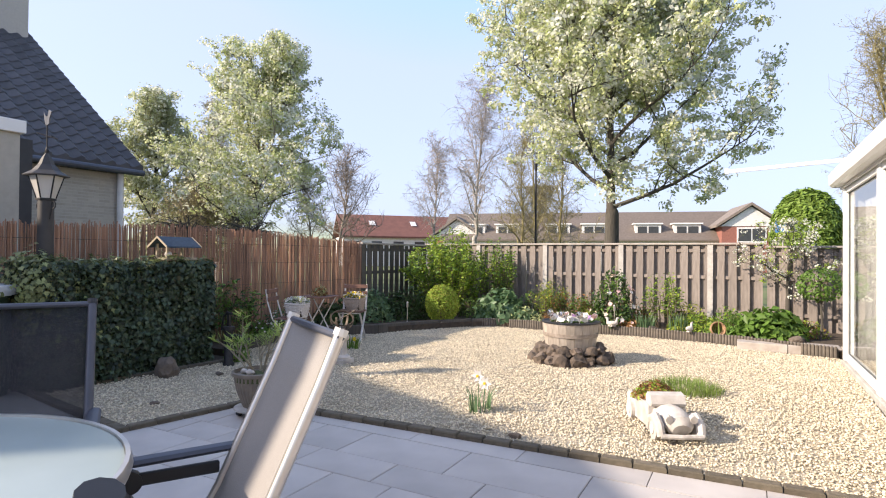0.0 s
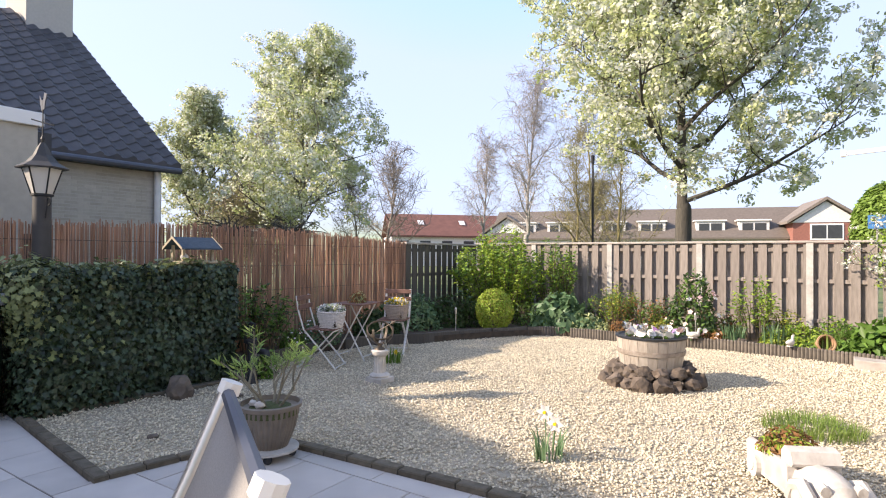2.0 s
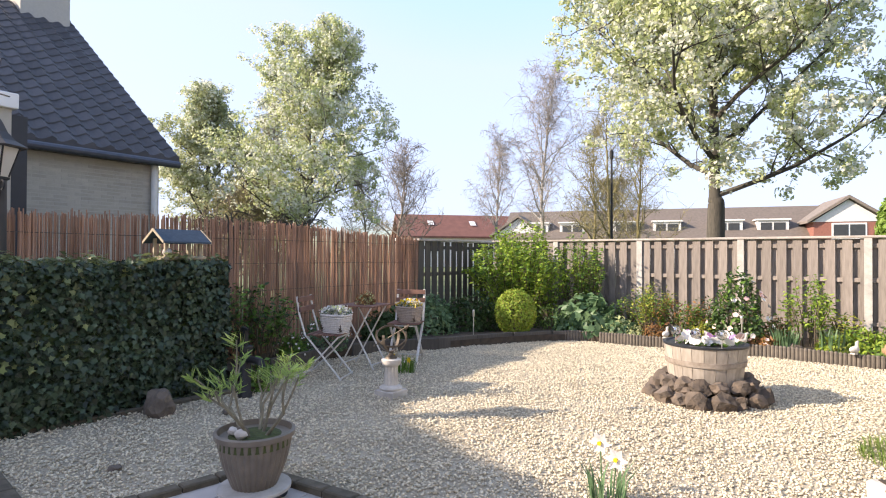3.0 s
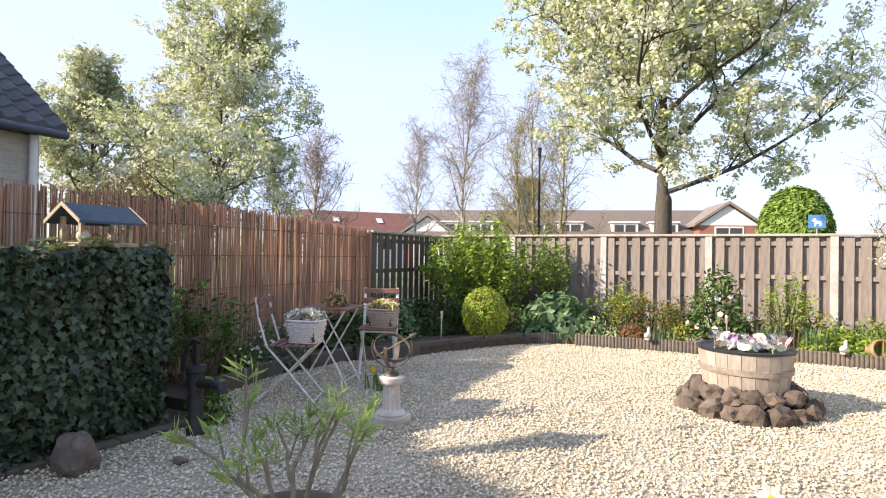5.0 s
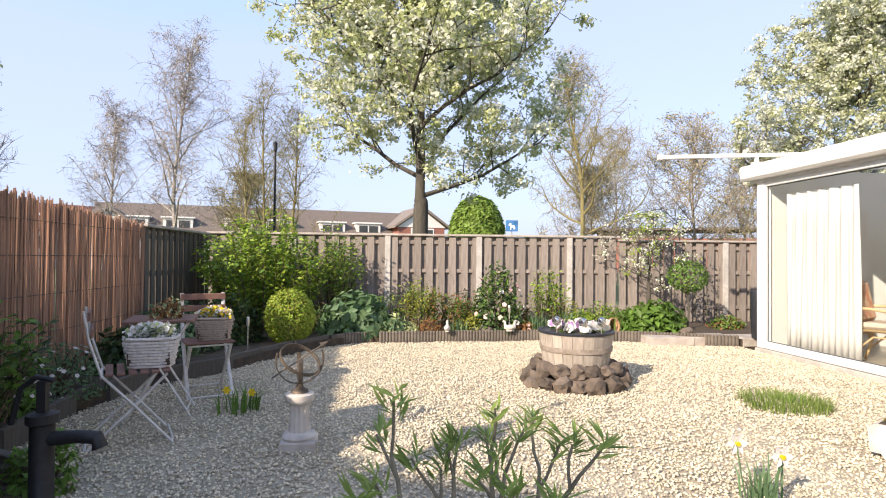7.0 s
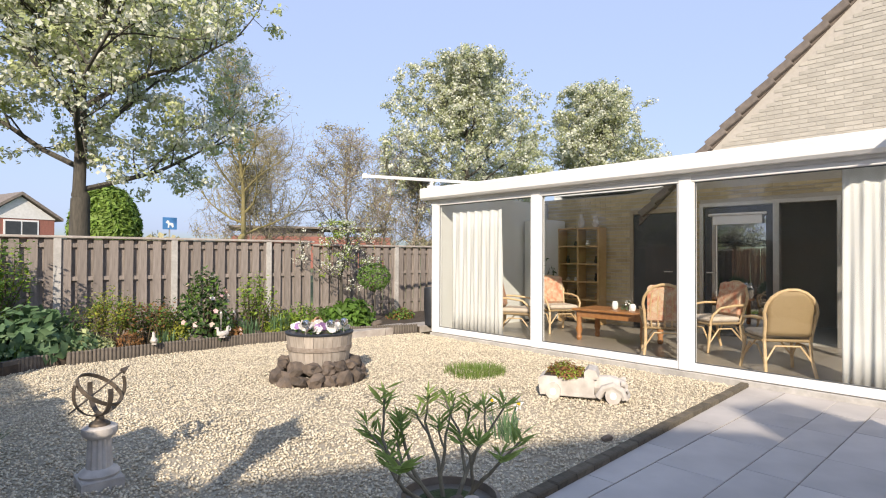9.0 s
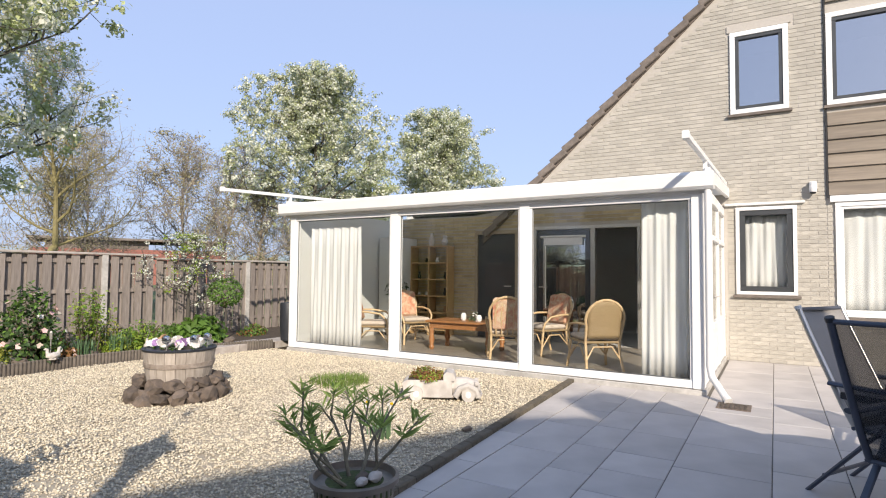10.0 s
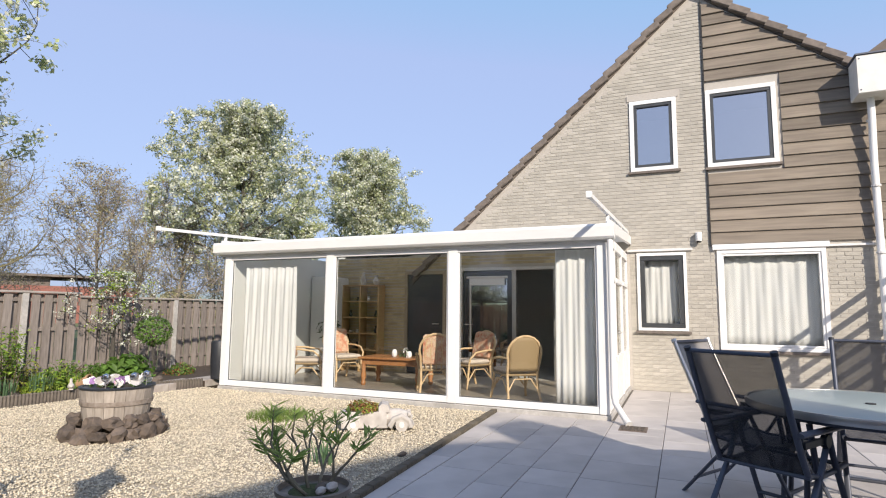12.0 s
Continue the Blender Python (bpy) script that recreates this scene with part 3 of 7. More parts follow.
fence("fence_back", -7.62, 11.43, -0.80, 11.13, 1.545, "weathered brown vertical board fence with concrete posts", posts=(1.36, 2.90, 4.43, 5.98))
fence("fence_back_2", -0.78, 11.13, 4.2, 10.92, 1.49, "lower weathered brown board fence", posts=(1.9, 3.8))
fence("fence_side", -7.62, 8.86, -7.62, 11.40, 1.52, "dark weathered slatted side fence", "board_dark")


def reed_fence():
    f = thing("reed_fence", "brown reed screen fence bound with wire", "fence", kind="structure")
    pts, n = Mesh(), 0
    y = -3.0
    while y < 8.86:
        top = 1.575 + 0.075 * math.exp(-((y - 5.4) / 2.2) ** 2) - 0.05 * max(0.0, (y - 6.5) / 2.3) + random.gauss(0, 0.022)
        x = -7.62 + random.uniform(-0.014, 0.014)
        r = random.uniform(0.0042, 0.0085)
        lean = random.gauss(0, 0.012)
        pts.path([(x, y, 0.0), (x + random.gauss(0, .004), y + lean * 0.5, top * 0.5), (x + random.gauss(0, .006), y + lean, top)], [r, r * 0.95, r * 0.8], 5, True)
        y += random.uniform(0.0045, 0.0095)
    tagged(part("reeds", pts, M["reed"], f), kind="stuff")
    for z in (0.2, 0.52, 0.84, 1.16, 1.44):
        part("wire", Mesh().path([(-7.606, -3.0, z), (-7.606, 3, z + .01), (-7.606, 8.86, z)], 0.003, 5), M["wire"], f)
    for yy in (-2.4, 0.4, 3.2, 5.95, 8.8):
        part("stake", Mesh().box(-7.70, -7.64, yy - 0.03, yy + 0.03, -0.05, 1.5, 0.004), M["board_dark"], f)


reed_fence()


# ---- the house ----
FX = 2.98


def roof_z(y):
    return 6.85 - (y - 1.25) * 0.937 if y > 1.25 else 6.85 - (1.25 - y) * 0.786


OPEN = [(1.57, 2.34, 3.76, 5.04), (1.50, 2.29, 1.00, 2.32), (0.07, 1.11, 3.73, 5.07), (-0.47, 1.04, 0.72, 2.35), (5.87, 6.77, 0.06, 2.10), (3.69, 5.57, 0.06, 2.14)]
house = thing("house", "buff brick gabled house with timber cladding", "house", kind="structure")


def wall_strips(mesh, x0, x1, ya, yb, zb, topf, holes):
    ys = sorted({ya, yb, *[v for h in holes for v in h[:2] if ya < v < yb], *([1.25] if ya < 1.25 < yb else [])})
    for a, b in zip(ys, ys[1:]):
        mid, z = (a + b) / 2, zb
        for h in sorted((h for h in holes if h[0] < mid < h[1]), key=lambda q: q[2]):
            if h[2] > z:
                mesh.box(x0, x1, a, b, z, h[2])
            z = h[3]
        mesh.prism([(a, z), (b, z), (b, topf(b)), (a, topf(a))], "x", x0, x1)


wl = Mesh()
wall_strips(wl, FX, FX + 0.28, -1.15, 8.63, -0.05, lambda y: min(roof_z(y), 7) if y < 6 else max(2.4, roof_z(y)), OPEN)
part("wall", wl, M["mortar"], house, "pale mortar wall")


def brick_wall(parent, xf, ya, yb, zb, topf, holes, near, joined_mat, near_mat, depth=0.007, limit=300):
    """Courses of bricks proud of the mortar; the nearest are objects of their own."""
    whole = Mesh().box(-depth, 0.03, -0.1, 0.1, -0.0245, 0.0245).data("brick", near_mat)
    rest, cnt, row, z = Mesh(), 0, 0, zb
    while z < 7.2:
        zc = z + 0.031
        y = ya - (0.0 if row % 2 else 0.105)
        while y < yb:
            a, b = max(y + 0.005, ya), min(y + 0.205, yb)
            full = b - a > 0.195
            top = min(topf(a), topf(b)) - 0.03
            hit = [h for h in holes if a < h[1] and b > h[0] and zc + 0.028 > h[2] and zc - 0.028 < h[3]]
            for h in hit:
                if a < h[0] < b:
                    b = h[0] - 0.004
                elif a < h[1] < b:
                    a = h[1] + 0.004
                else:
                    b = a
                full = False
            if b - a > 0.03 and zc + 0.03 < top:
                if full and cnt < limit and near(a, zc):
                    part("brick", whole, None, parent, m=pose(xf + random.uniform(-.001, .001), (a + b) / 2, zc))
                    cnt += 1
                else:
                    rest.box(xf - depth, xf + 0.004, a, b, zc - 0.0245, zc + 0.0245)
            y += 0.21
        z += 0.0625
        row += 1
    tagged(part("bricks", rest, joined_mat, parent), kind="stuff")


# roof slabs, verge tiles and ridge
def slope(mesh, x0, x1, ya, yb, thick=0.12, lift=0.0):
    za, zb = roof_z(ya) + lift, roof_z(yb) + lift
    mesh.prism([(ya, za), (yb, zb), (yb, zb + thick), (ya, za + thick)], "x", x0, x1)


rf = Mesh()
slope(rf, FX - 0.02, 12.0, 1.25, 6.6)
slope(rf, FX - 0.02, 12.0, -1.15, 1.25)
part("roof", rf, M["rooftile_br"], house, "brown tiled pitched roof")
vt = Mesh().box(-0.075, 0.20, -0.165, 0.165, 0.0, 0.115, 0.012).data("verge_tile", M["verge"])
for ya, yb, up in ((1.35, 6.5, 1), (-1.1, 1.2, -1)):
    L = math.hypot(yb - ya, roof_z(yb) - roof_z(ya))
    k = int(L / 0.30)
    ang = math.degrees(math.atan2(roof_z(yb) - roof_z(ya), yb - ya))
    for i in range(k):
        y = ya + (yb - ya) * (i + 0.5) / k
        part("verge_tile", vt, None, house, m=pose(FX - 0.03, y, roof_z(y) + 0.03, ang + 8.0 * up, 0, 0))
part("ridge_cap", Mesh().path([(FX - 0.1, 1.25, 6.98), (12, 1.25, 6.98)], 0.12, 10), M["verge"], house)
part("corner_batten", Mesh().box(FX - 0.035, FX, 1.115, 1.135, 2.4, 6.7), M["dark"], house, "thin dark seam strip")

# cladding boards
holes_c = [OPEN[2], OPEN[3]]
row, z = 0, 2.43
while z < 6.8:
    segs = [(-1.13, 1.11)]
    for h in holes_c:
        if z + 0.19 > h[2] - 0.06 and z < h[3] + 0.06:
            segs = [s for a, b in segs for s in ((a, min(b, h[0] - 0.06)), (max(a, h[1] + 0.06), b)) if s[1] - s[0] > 0.03]
    for a, b in segs:
        ztop = z + 0.195
        lo = 1.25 - (6.85 - ztop) / 0.786 + 0.04
        a2 = max(a, lo)
        a3 = max(a, lo - 0.195 / 0.786)
        if b - a2 > 0.05:
            part("cladding_board", Mesh().add([(FX - 0.012, a2, z + 0.195), (FX - 0.012, b, z + 0.195), (FX - 0.040, b, z + 0.004), (FX - 0.040, a3, z + 0.004), (FX, a2, z + 0.195), (FX, b, z + 0.195), (FX, b, z + 0.004), (FX, a3, z + 0.004)],
                 [(0, 1, 2, 3), (4, 7, 6, 5), (0, 4, 5, 1), (3, 2, 6, 7), (0, 3, 7, 4), (1, 5, 6, 2)]), M["clad"], house)
    z += 0.20
    row += 1

part("white_band", Mesh().box(FX - 0.06, FX, -0.52, 1.10, 2.335, 2.425, 0.006), M["white"], house, "white window header board")
part("thin_band", Mesh().box(FX - 0.045, FX, -1.13, -0.522, 2.34, 2.375, 0.004), M["whitefar"], house)
part("window_ledge", Mesh().box(FX - 0.05, FX - 0.002, 1.40, 2.44, 2.345, 2.385, 0.006), M["whitefar"], house, "narrow pale ledge over the window")
part("lintel", Mesh().box(FX - 0.02, FX - 0.002, 1.53, 2.38, 5.05, 5.16), M["mortar"], house, "pale lintel")


def window(name, ya, yb, za, zb, label, sash="grey_frame", frame_w=0.07, sill=True, glass="sky_pane", sash_w=0.05):
    w = thing(name, label, "window", kind="structure")
    def ring(nm, a, b, c, d, t, x0, x1, mt):
        g = Mesh()
        g.box(x0, x1, a, b, c, c + t, 0.004).box(x0, x1, a, b, d - t, d, 0.004).box(x0, x1, a, a + t, c + t, d - t, 0.004).box(x0, x1, b - t, b, c + t, d - t, 0.004)
        return part(nm, g, M[mt], w)
    ring("window_frame", ya, yb, za, zb, frame_w, FX - 0.035, FX + 0.07, "white")
    ring("sash", ya + frame_w + 0.002, yb - frame_w - 0.002, za + frame_w + 0.002, zb - frame_w - 0.002, sash_w, FX - 0.02, FX + 0.05, sash)
    pane = part("pane", Mesh().box(FX + 0.02, FX + 0.03, ya + frame_w + 0.03, yb - frame_w - 0.03, za + frame_w + 0.03, zb - frame_w - 0.03), M[glass], w)
    pane.visible_shadow = False
    if sill:
        part("window_sill", Mesh().box(FX - 0.06, FX + 0.02, ya - 0.04, yb + 0.04, za - 0.045, za - 0.003, 0.004), M["verge"], w)
    return w


window("window_1", 1.57, 2.34, 3.76, 5.04, "upstairs window with white frame and dark sash")
window("window_2", 0.07, 1.11, 3.73, 5.07, "square upstairs window with white frame")
window("window_3", 1.50, 2.29, 1.00, 2.32, "ground floor window with dark grey sash", frame_w=0.05, glass="clear", sash_w=0.075)
window("window_4", -0.47, 1.04, 0.72, 2.33, "large living room window with white frame", "white", 0.06, glass="clear", sash_w=0.035)


def curtain(name, x, ya, yb, za, zb, label, waves=9, amp=0.035):
    g, n = Mesh(), waves * 10
    rr = random.Random(int(abs(ya) * 100))
    ph = [rr.uniform(-0.5, 0.5) for _ in range(waves + 2)]
    rows = 7
    vs = []
    for j in range(rows):
        f = j / (rows - 1)
        for i in range(n + 1):
            u = i / n
            w = u * waves
            p = ph[int(w)] * (1 - (w % 1)) + ph[int(w) + 1] * (w % 1)
            spread = 1 + 0.04 * (1 - f)
            yc = (ya + yb) / 2 + (ya + (yb - ya) * u - (ya + yb) / 2) * spread
            vs.append((x + amp * (0.55 + 0.45 * (1 - f)) * math.sin(2 * math.pi * w + p * 1.5) + 0.012 * math.sin(3 * w + 4 * f), yc, za + (zb - za) * f))
    fs = [(j * (n + 1) + i, j * (n + 1) + i + 1, (j + 1) * (n + 1) + i + 1, (j + 1) * (n + 1) + i) for j in range(rows - 1) for i in range(n)]
    c = part(name, g.add(vs, fs), M["curtain"], smooth=True)
    c.modifiers.new("thickness", 'SOLIDIFY').thickness = 0.004
    return tagged(c, label, "curtain")


curtain("curtain", FX + 0.14, -0.44, 1.02, 0.74, 2.26, "white gathered net curtain behind the window", 13, 0.007)
curtain("curtain", FX + 0.14, 1.62, 2.18, 1.02, 2.20, "white net curtain behind the narrow window", 6, 0.008)
for nm, b in (("wall_inner", (FX + 2.6, FX + 2.75, -1.1, 8.6, 0, 2.49)), ("floor_inner", (FX + 0.29, FX + 2.6, -1.2, 8.6, 0.0, 0.055)), ("ceiling_inner", (FX + 0.29, FX + 2.6, -1.2, 8.6, 2.5, 2.62)), ("wall_inner_2", (FX + 0.29, FX + 2.6, 2.95, 3.05, 0.06, 2.49)), ("wall_inner_3", (FX + 0.29, FX + 2.6, 8.45, 8.6, 0.06, 2.49)), ("wall_upstairs", (FX + 1.6, FX + 1.75, -1.1, 3.4, 2.63, 5.2)), ("wall_inner_4", (FX + 0.29, FX + 2.6, -1.1, -1.0, 0.06, 2.49))):
    tagged(part(nm, Mesh().box(*b), M["white_wall"]), "plain inner wall of the house", "wall", kind="structure")

# wall lamp, gutter box and downpipe
wlamp = thing("wall_lamp", "small white outdoor wall lamp", "lamp", pose(FX - 0.012, 1.30, 2.52))
part("back_plate", Mesh().box(-0.03, 0.012, -0.045, 0.045, -0.03, 0.13, 0.008), M["whitefar"], wlamp)
part("lamp_head", Mesh().path([(-0.07, 0, 0.11), (-0.07, 0, 0.02), (-0.07, 0, -0.03)], [0.05, 0.052, 0.045], 12), M["white"], wlamp, smooth=True)
part("lens", Mesh().path([(-0.07, 0, -0.031), (-0.07, 0, -0.055)], [0.042, 0.03], 12), M["dark"], wlamp)
pv = thing("gutter_box", "large pale grey gutter collector box on the facade", "gutter box", pose(0, 0, 0), kind="structure")
part("body", Mesh().box(FX - 0.48, FX - 0.045, -1.36, -0.92, 4.55, 5.13, 0.008), M["whitefar"], pv)
part("lid", Mesh().box(FX - 0.50, FX - 0.045, -1.38, -0.90, 5.132, 5.16, 0.005), M["alu"], pv)
for a, b in ((-1.33, 4.6), (-0.95, 4.6), (-1.33, 5.08), (-0.95, 5.08)):
    part("screw", Mesh().rod((FX - 0.484, a, b), (FX - 0.478, a, b), 0.012), M["alu"], pv)
dp = thing("downpipe", "white plastic downpipe on the facade", "downpipe", kind="structure")
part("pipe", Mesh().path([(FX - 0.2, -1.13, 4.55), (FX - 0.2, -1.13, 4.3), (FX - 0.14, -1.13, 3.6), (FX - 0.14, -1.13, 1.9), (FX - 0.14, -1.13, 0.0)], 0.05, 12), M["white"], dp, smooth=True)
for z in (4.2, 3.2, 2.2, 1.0):
    part("collar", Mesh().rod((FX - 0.15, -1.13, z), (FX - 0.15, -1.13, z + 0.03), 0.062, n=12), M["whitefar"], dp)

# next house of the row
nb = thing("row_house", "next brick house of the row with tiled gable", "house", kind="structure")
part("wall", Mesh().prism([(-7.5, -0.05), (-1.155, -0.05), (-1.155, 5.1), (-4.3, 7.4), (-7.5, 5.0)], "x", FX + 0.004, FX + 0.25), M["mortar"], nb)
part("roof", Mesh().prism([(-1.157, 5.12), (-4.3, 7.42), (-7.5, 5.05), (-7.5, 5.2), (-4.3, 7.6), (-1.157, 5.30)], "x", FX - 0.12, 12), M["rooftile_br"], nb)
for k in range(9):
    part("cladding_board", Mesh().box(FX - 0.03, FX, -2.6, -1.16, 2.45 + k * 0.27, 2.71 + k * 0.27, 0.006), M["clad"], nb)

# slatted timber screen by the boundary
scr = thing("slatted_screen", "weathered wooden slatted privacy screen", "screen", kind="structure")
for x in (1.35, 2.85):
    part("post", Mesh().box(x - 0.035, x + 0.035, -1.46, -1.39, 0, 2.12, 0.005), M["board"], scr)
for k in range(8):
    z = 0.25 + k * 0.24
    part("slat", Mesh().box(1.15, 2.95, -1.388, -1.366, z, z + 0.095, 0.004), M["board"], scr)

# ---- sunroom ----
SY0, SY1, M1, M2 = 2.45, 8.63, 6.54, 4.51
sr = thing("sunroom", "white framed glass sunroom built onto the house", "sunroom", kind="structure")
part("plinth", Mesh().box(-0.05, FX - 0.02, SY0 - 0.02, SY1 + 0.02, -0.05, 0.055, 0.006), M["post"], sr)
part("floor_in", Mesh().box(0.10, FX - 0.016, SY0 + 0.06, SY1 - 0.06, 0.057, 0.068), M["floor_in"], sr)
for y, w in ((SY0 + 0.055, 0.11), (M2, 0.13), (M1, 0.13), (SY1 - 0.055, 0.11)):
    part("corner_post" if w < 0.12 else "mullion", Mesh().box(-0.035, 0.075, y - w / 2, y + w / 2, 0.06, 2.22, 0.008), M["white"], sr)
for a, b in ((SY0 + 0.11, M2 - 0.065), (M2 + 0.065, M1 - 0.065), (M1 + 0.065, SY1 - 0.11)):
    part("bottom_rail", Mesh().box(-0.02, 0.06, a, b, 0.062, 0.150, 0.006), M["white"], sr)
    part("top_rail", Mesh().box(-0.02, 0.06, a, b, 2.11, 2.20, 0.006), M["white"], sr)
    fr = Mesh()
    for c, d in ((a, a + 0.03), (b - 0.03, b)):
        fr.box(-0.008, 0.05, c, d, 0.151, 2.109)
    part("glazing_bead", fr, M["white"], sr)
    p = part("pane", Mesh().box(0.015, 0.023, a + 0.03, b - 0.03, 0.15, 2.11), M["clear"], sr)
    p.visible_shadow = False
    seal = Mesh()
    for q in ((a + 0.03, b - 0.03, 0.151, 0.161), (a + 0.03, b - 0.03, 2.099, 2.109), (a + 0.0305, a + 0.04, 0.161, 2.099), (b - 0.04, b - 0.0305, 0.161, 2.099)):
        seal.box(0.004, 0.014, *q)
    part("seal", seal, M["gasket"], sr, "dark rubber glazing seal")
part("fascia", Mesh().box(-0.03, 0.08, SY0, SY1, 2.202, 2.30), M["white"], sr)
part("gutter", Mesh().prism([(-0.16, 2.235), (-0.13, 2.205), (-0.032, 2.205), (-0.032, 2.40), (-0.15, 2.395), (-0.17, 2.36)], "y", SY0 - 0.12, SY1 + 0.16), M["white"], sr, "broad white gutter fascia")
part("gutter_lip", Mesh().box(-0.05, -0.033, SY0 - 0.1, SY1 + 0.1, 2.17, 2.204), M["whitefar"], sr)
part("roof_slab", Mesh().prism([(-0.03, 2.33), (FX - 0.02, 2.53), (FX - 0.02, 2.58), (-0.03, 2.40)], "y", SY0 - 0.06, SY1 + 0.06), M["polycarb"], sr, "opal polycarbonate roof")
for y in (SY0 - 0.05, SY1 + 0.08):
    part("side_trim", Mesh().prism([(-0.05, 2.30), (FX - 0.02, 2.48), (FX - 0.02, 2.62), (-0.05, 2.45)], "y", y - 0.03, y + 0.02), M["white"], sr)
for y, e in ((SY1 + 0.06, -1.30), (SY0 - 0.03, -1.50)):
    rail = part("awning_rail", Mesh().prism([(e, 2.455), (FX - 0.1, 2.66), (FX - 0.1, 2.71), (e, 2.50)], "y", y - 0.022, y + 0.022), M["white"], sr, "white awning guide rail")
    part("end_cap", Mesh().box(e - 0.05, e, y - 0.03, y + 0.03, 2.44, 2.515, 0.008), M["white"], rail)
    for xx in (-0.02, 1.6):
        part("bracket", Mesh().box(xx, xx + 0.04, y - 0.02, y + 0.02, 2.37 + 0.05 * xx, 2.57 + 0.06 * xx), M["white"], rail)
# side wall toward the patio: door and lights
for x0, x1 in ((0.08, 0.16), (0.98, 1.08), (1.95, 2.05), (FX - 0.1, FX - 0.015)):
    part("side_post", Mesh().box(x0, x1, SY0, SY0 + 0.07, 0.06, 2.31, 0.006), M["white"], sr)
for x0, x1 in ((0.16, 0.98), (1.08, 1.95), (2.05, FX - 0.1)):
    part("side_panel", Mesh().box(x0, x1, SY0 + 0.01, SY0 + 0.05, 0.062, 0.62, 0.006), M["white"], sr)
    part("side_rail", Mesh().box(x0, x1, SY0 - 0.01, SY0 + 0.06, 0.622, 0.70, 0.006), M["white"], sr)
    part("side_rail", Mesh().box(x0, x1, SY0 - 0.01, SY0 + 0.06, 1.72, 1.79, 0.006), M["white"], sr)
    part("side_rail", Mesh().box(x0, x1, SY0 - 0.01, SY0 + 0.06, 2.18, 2.31, 0.006), M["white"], sr)
    p = part("side_pane", Mesh().box(x0, x1, SY0 + 0.02, SY0 + 0.028, 0.69, 2.19), M["clear"], sr)
    p.visible_shadow = False
part("door_handle", Mesh().path([(1.12, SY0 - 0.012, 1.02), (1.12, SY0 - 0.05, 1.02), (1.24, SY0 - 0.05, 1.02)], 0.009, 8), M["alu_light"], sr)
part("wall_far_end", Mesh().box(0.08, FX - 0.016, SY1 - 0.09, SY1 - 0.01, 0.06, 2.33), M["white_wall"], sr, "pale panelled end wall")
pipe = thing("sunroom_downpipe", "white downpipe with angled outlet at the corner", "downpipe", kind="structure")
part("pipe", Mesh().path([(-0.09, SY0 - 0.06, 2.2), (-0.08, SY0 - 0.06, 0.32), (-0.1, SY0 - 0.08, 0.22), (-0.28, SY0 - 0.22, 0.05)], 0.036, 12), M["white"], pipe, smooth=True)
part("outlet", Mesh().rod((-0.28, SY0 - 0.22, 0.05), (-0.31, SY0 - 0.245, 0.025), 0.043, n=12), M["whitefar"], pipe)
drain = thing("drain_grate", "rusty square drain grate in the patio", "drain", pose(-0.42, SY0 - 0.30, 0.001), kind="structure")
part("grate_frame", Mesh().box(-0.15, 0.15, -0.15, 0.15, -0.02, 0.006, 0.003), M["lava"], drain)
for i in range(6):
    part("bar", Mesh().box(-0.12, 0.12, -0.115 + i * 0.042, -0.095 + i * 0.042, 0.006, 0.012), M["rust"], drain)

curtain("curtain", 0.16, 7.30, 8.34, 0.10, 2.00, "white gathered sunroom curtain", 13, 0.008)
curtain("curtain", 0.16, 2.60, 3.12, 0.12, 2.16, "white sunroom curtain drawn aside", 7, 0.009)

# doors in the house wall inside the sunroom
d1 = thing("door_1", "dark inner door with pale frame", "door", kind="structure")
for b in ((FX - 0.03, FX + 0.06, 5.87, 5.93, 0.07, 2.10), (FX - 0.03, FX + 0.06, 6.71, 6.77, 0.07, 2.10), (FX - 0.03, FX + 0.06, 5.93, 6.71, 2.03, 2.10)):
    part("door_frame", Mesh().box(*b, 0.004), M["wood_pale"], d1)
part("door_leaf", Mesh().box(FX, FX + 0.04, 5.935, 6.705, 0.075, 2.025, 0.004), M["grey_frame"], d1)
part("door_handle", Mesh().path([(FX - 0.005, 6.02, 1.05), (FX - 0.05, 6.02, 1.05), (FX - 0.05, 6.14, 1.05)], 0.01, 8), M["alu_light"], d1)
d2 = thing("door_2", "open dark sliding door beside a glazed leaf", "door", kind="structure")
for b in ((FX - 0.03, FX + 0.08, 3.69, 3.74, 0.07, 2.14), (FX - 0.03, FX + 0.08, 4.44, 4.52, 0.07, 2.14), (FX - 0.03, FX + 0.08, 5.51, 5.57, 0.07, 2.14), (FX - 0.03, FX + 0.08, 3.74, 4.44, 2.08, 2.14), (FX - 0.03, FX + 0.08, 4.52, 5.51, 2.08, 2.14)):
    part("door_frame", Mesh().box(*b, 0.004), M["alu_light"], d2)
gl = Mesh()
for b in ((4.53, 4.62, 0.08, 2.07), (5.40, 5.50, 0.08, 2.07), (4.62, 5.40, 0.08, 0.22), (4.62, 5.40, 1.96, 2.07)):
    gl.box(FX, FX + 0.04, *b)
part("door_leaf", gl, M["grey_frame"], d2)
pn = part("pane", Mesh().box(FX + 0.015, FX + 0.022, 4.61, 5.41, 0.21, 1.97), M["sky_pane"], d2)
part("door_handle", Mesh().path([(FX - 0.005, 5.45, 1.05), (FX - 0.05, 5.45, 1.05), (FX - 0.05, 5.33, 1.05)], 0.01, 8), M["alu_light"], d2)
bl = thing("roller_blind", "white roller blind rolled up over the door", "blind")
part("fabric", Mesh().box(FX - 0.04, FX - 0.033, 4.66, 5.36, 1.80, 1.94), M["white"], bl)
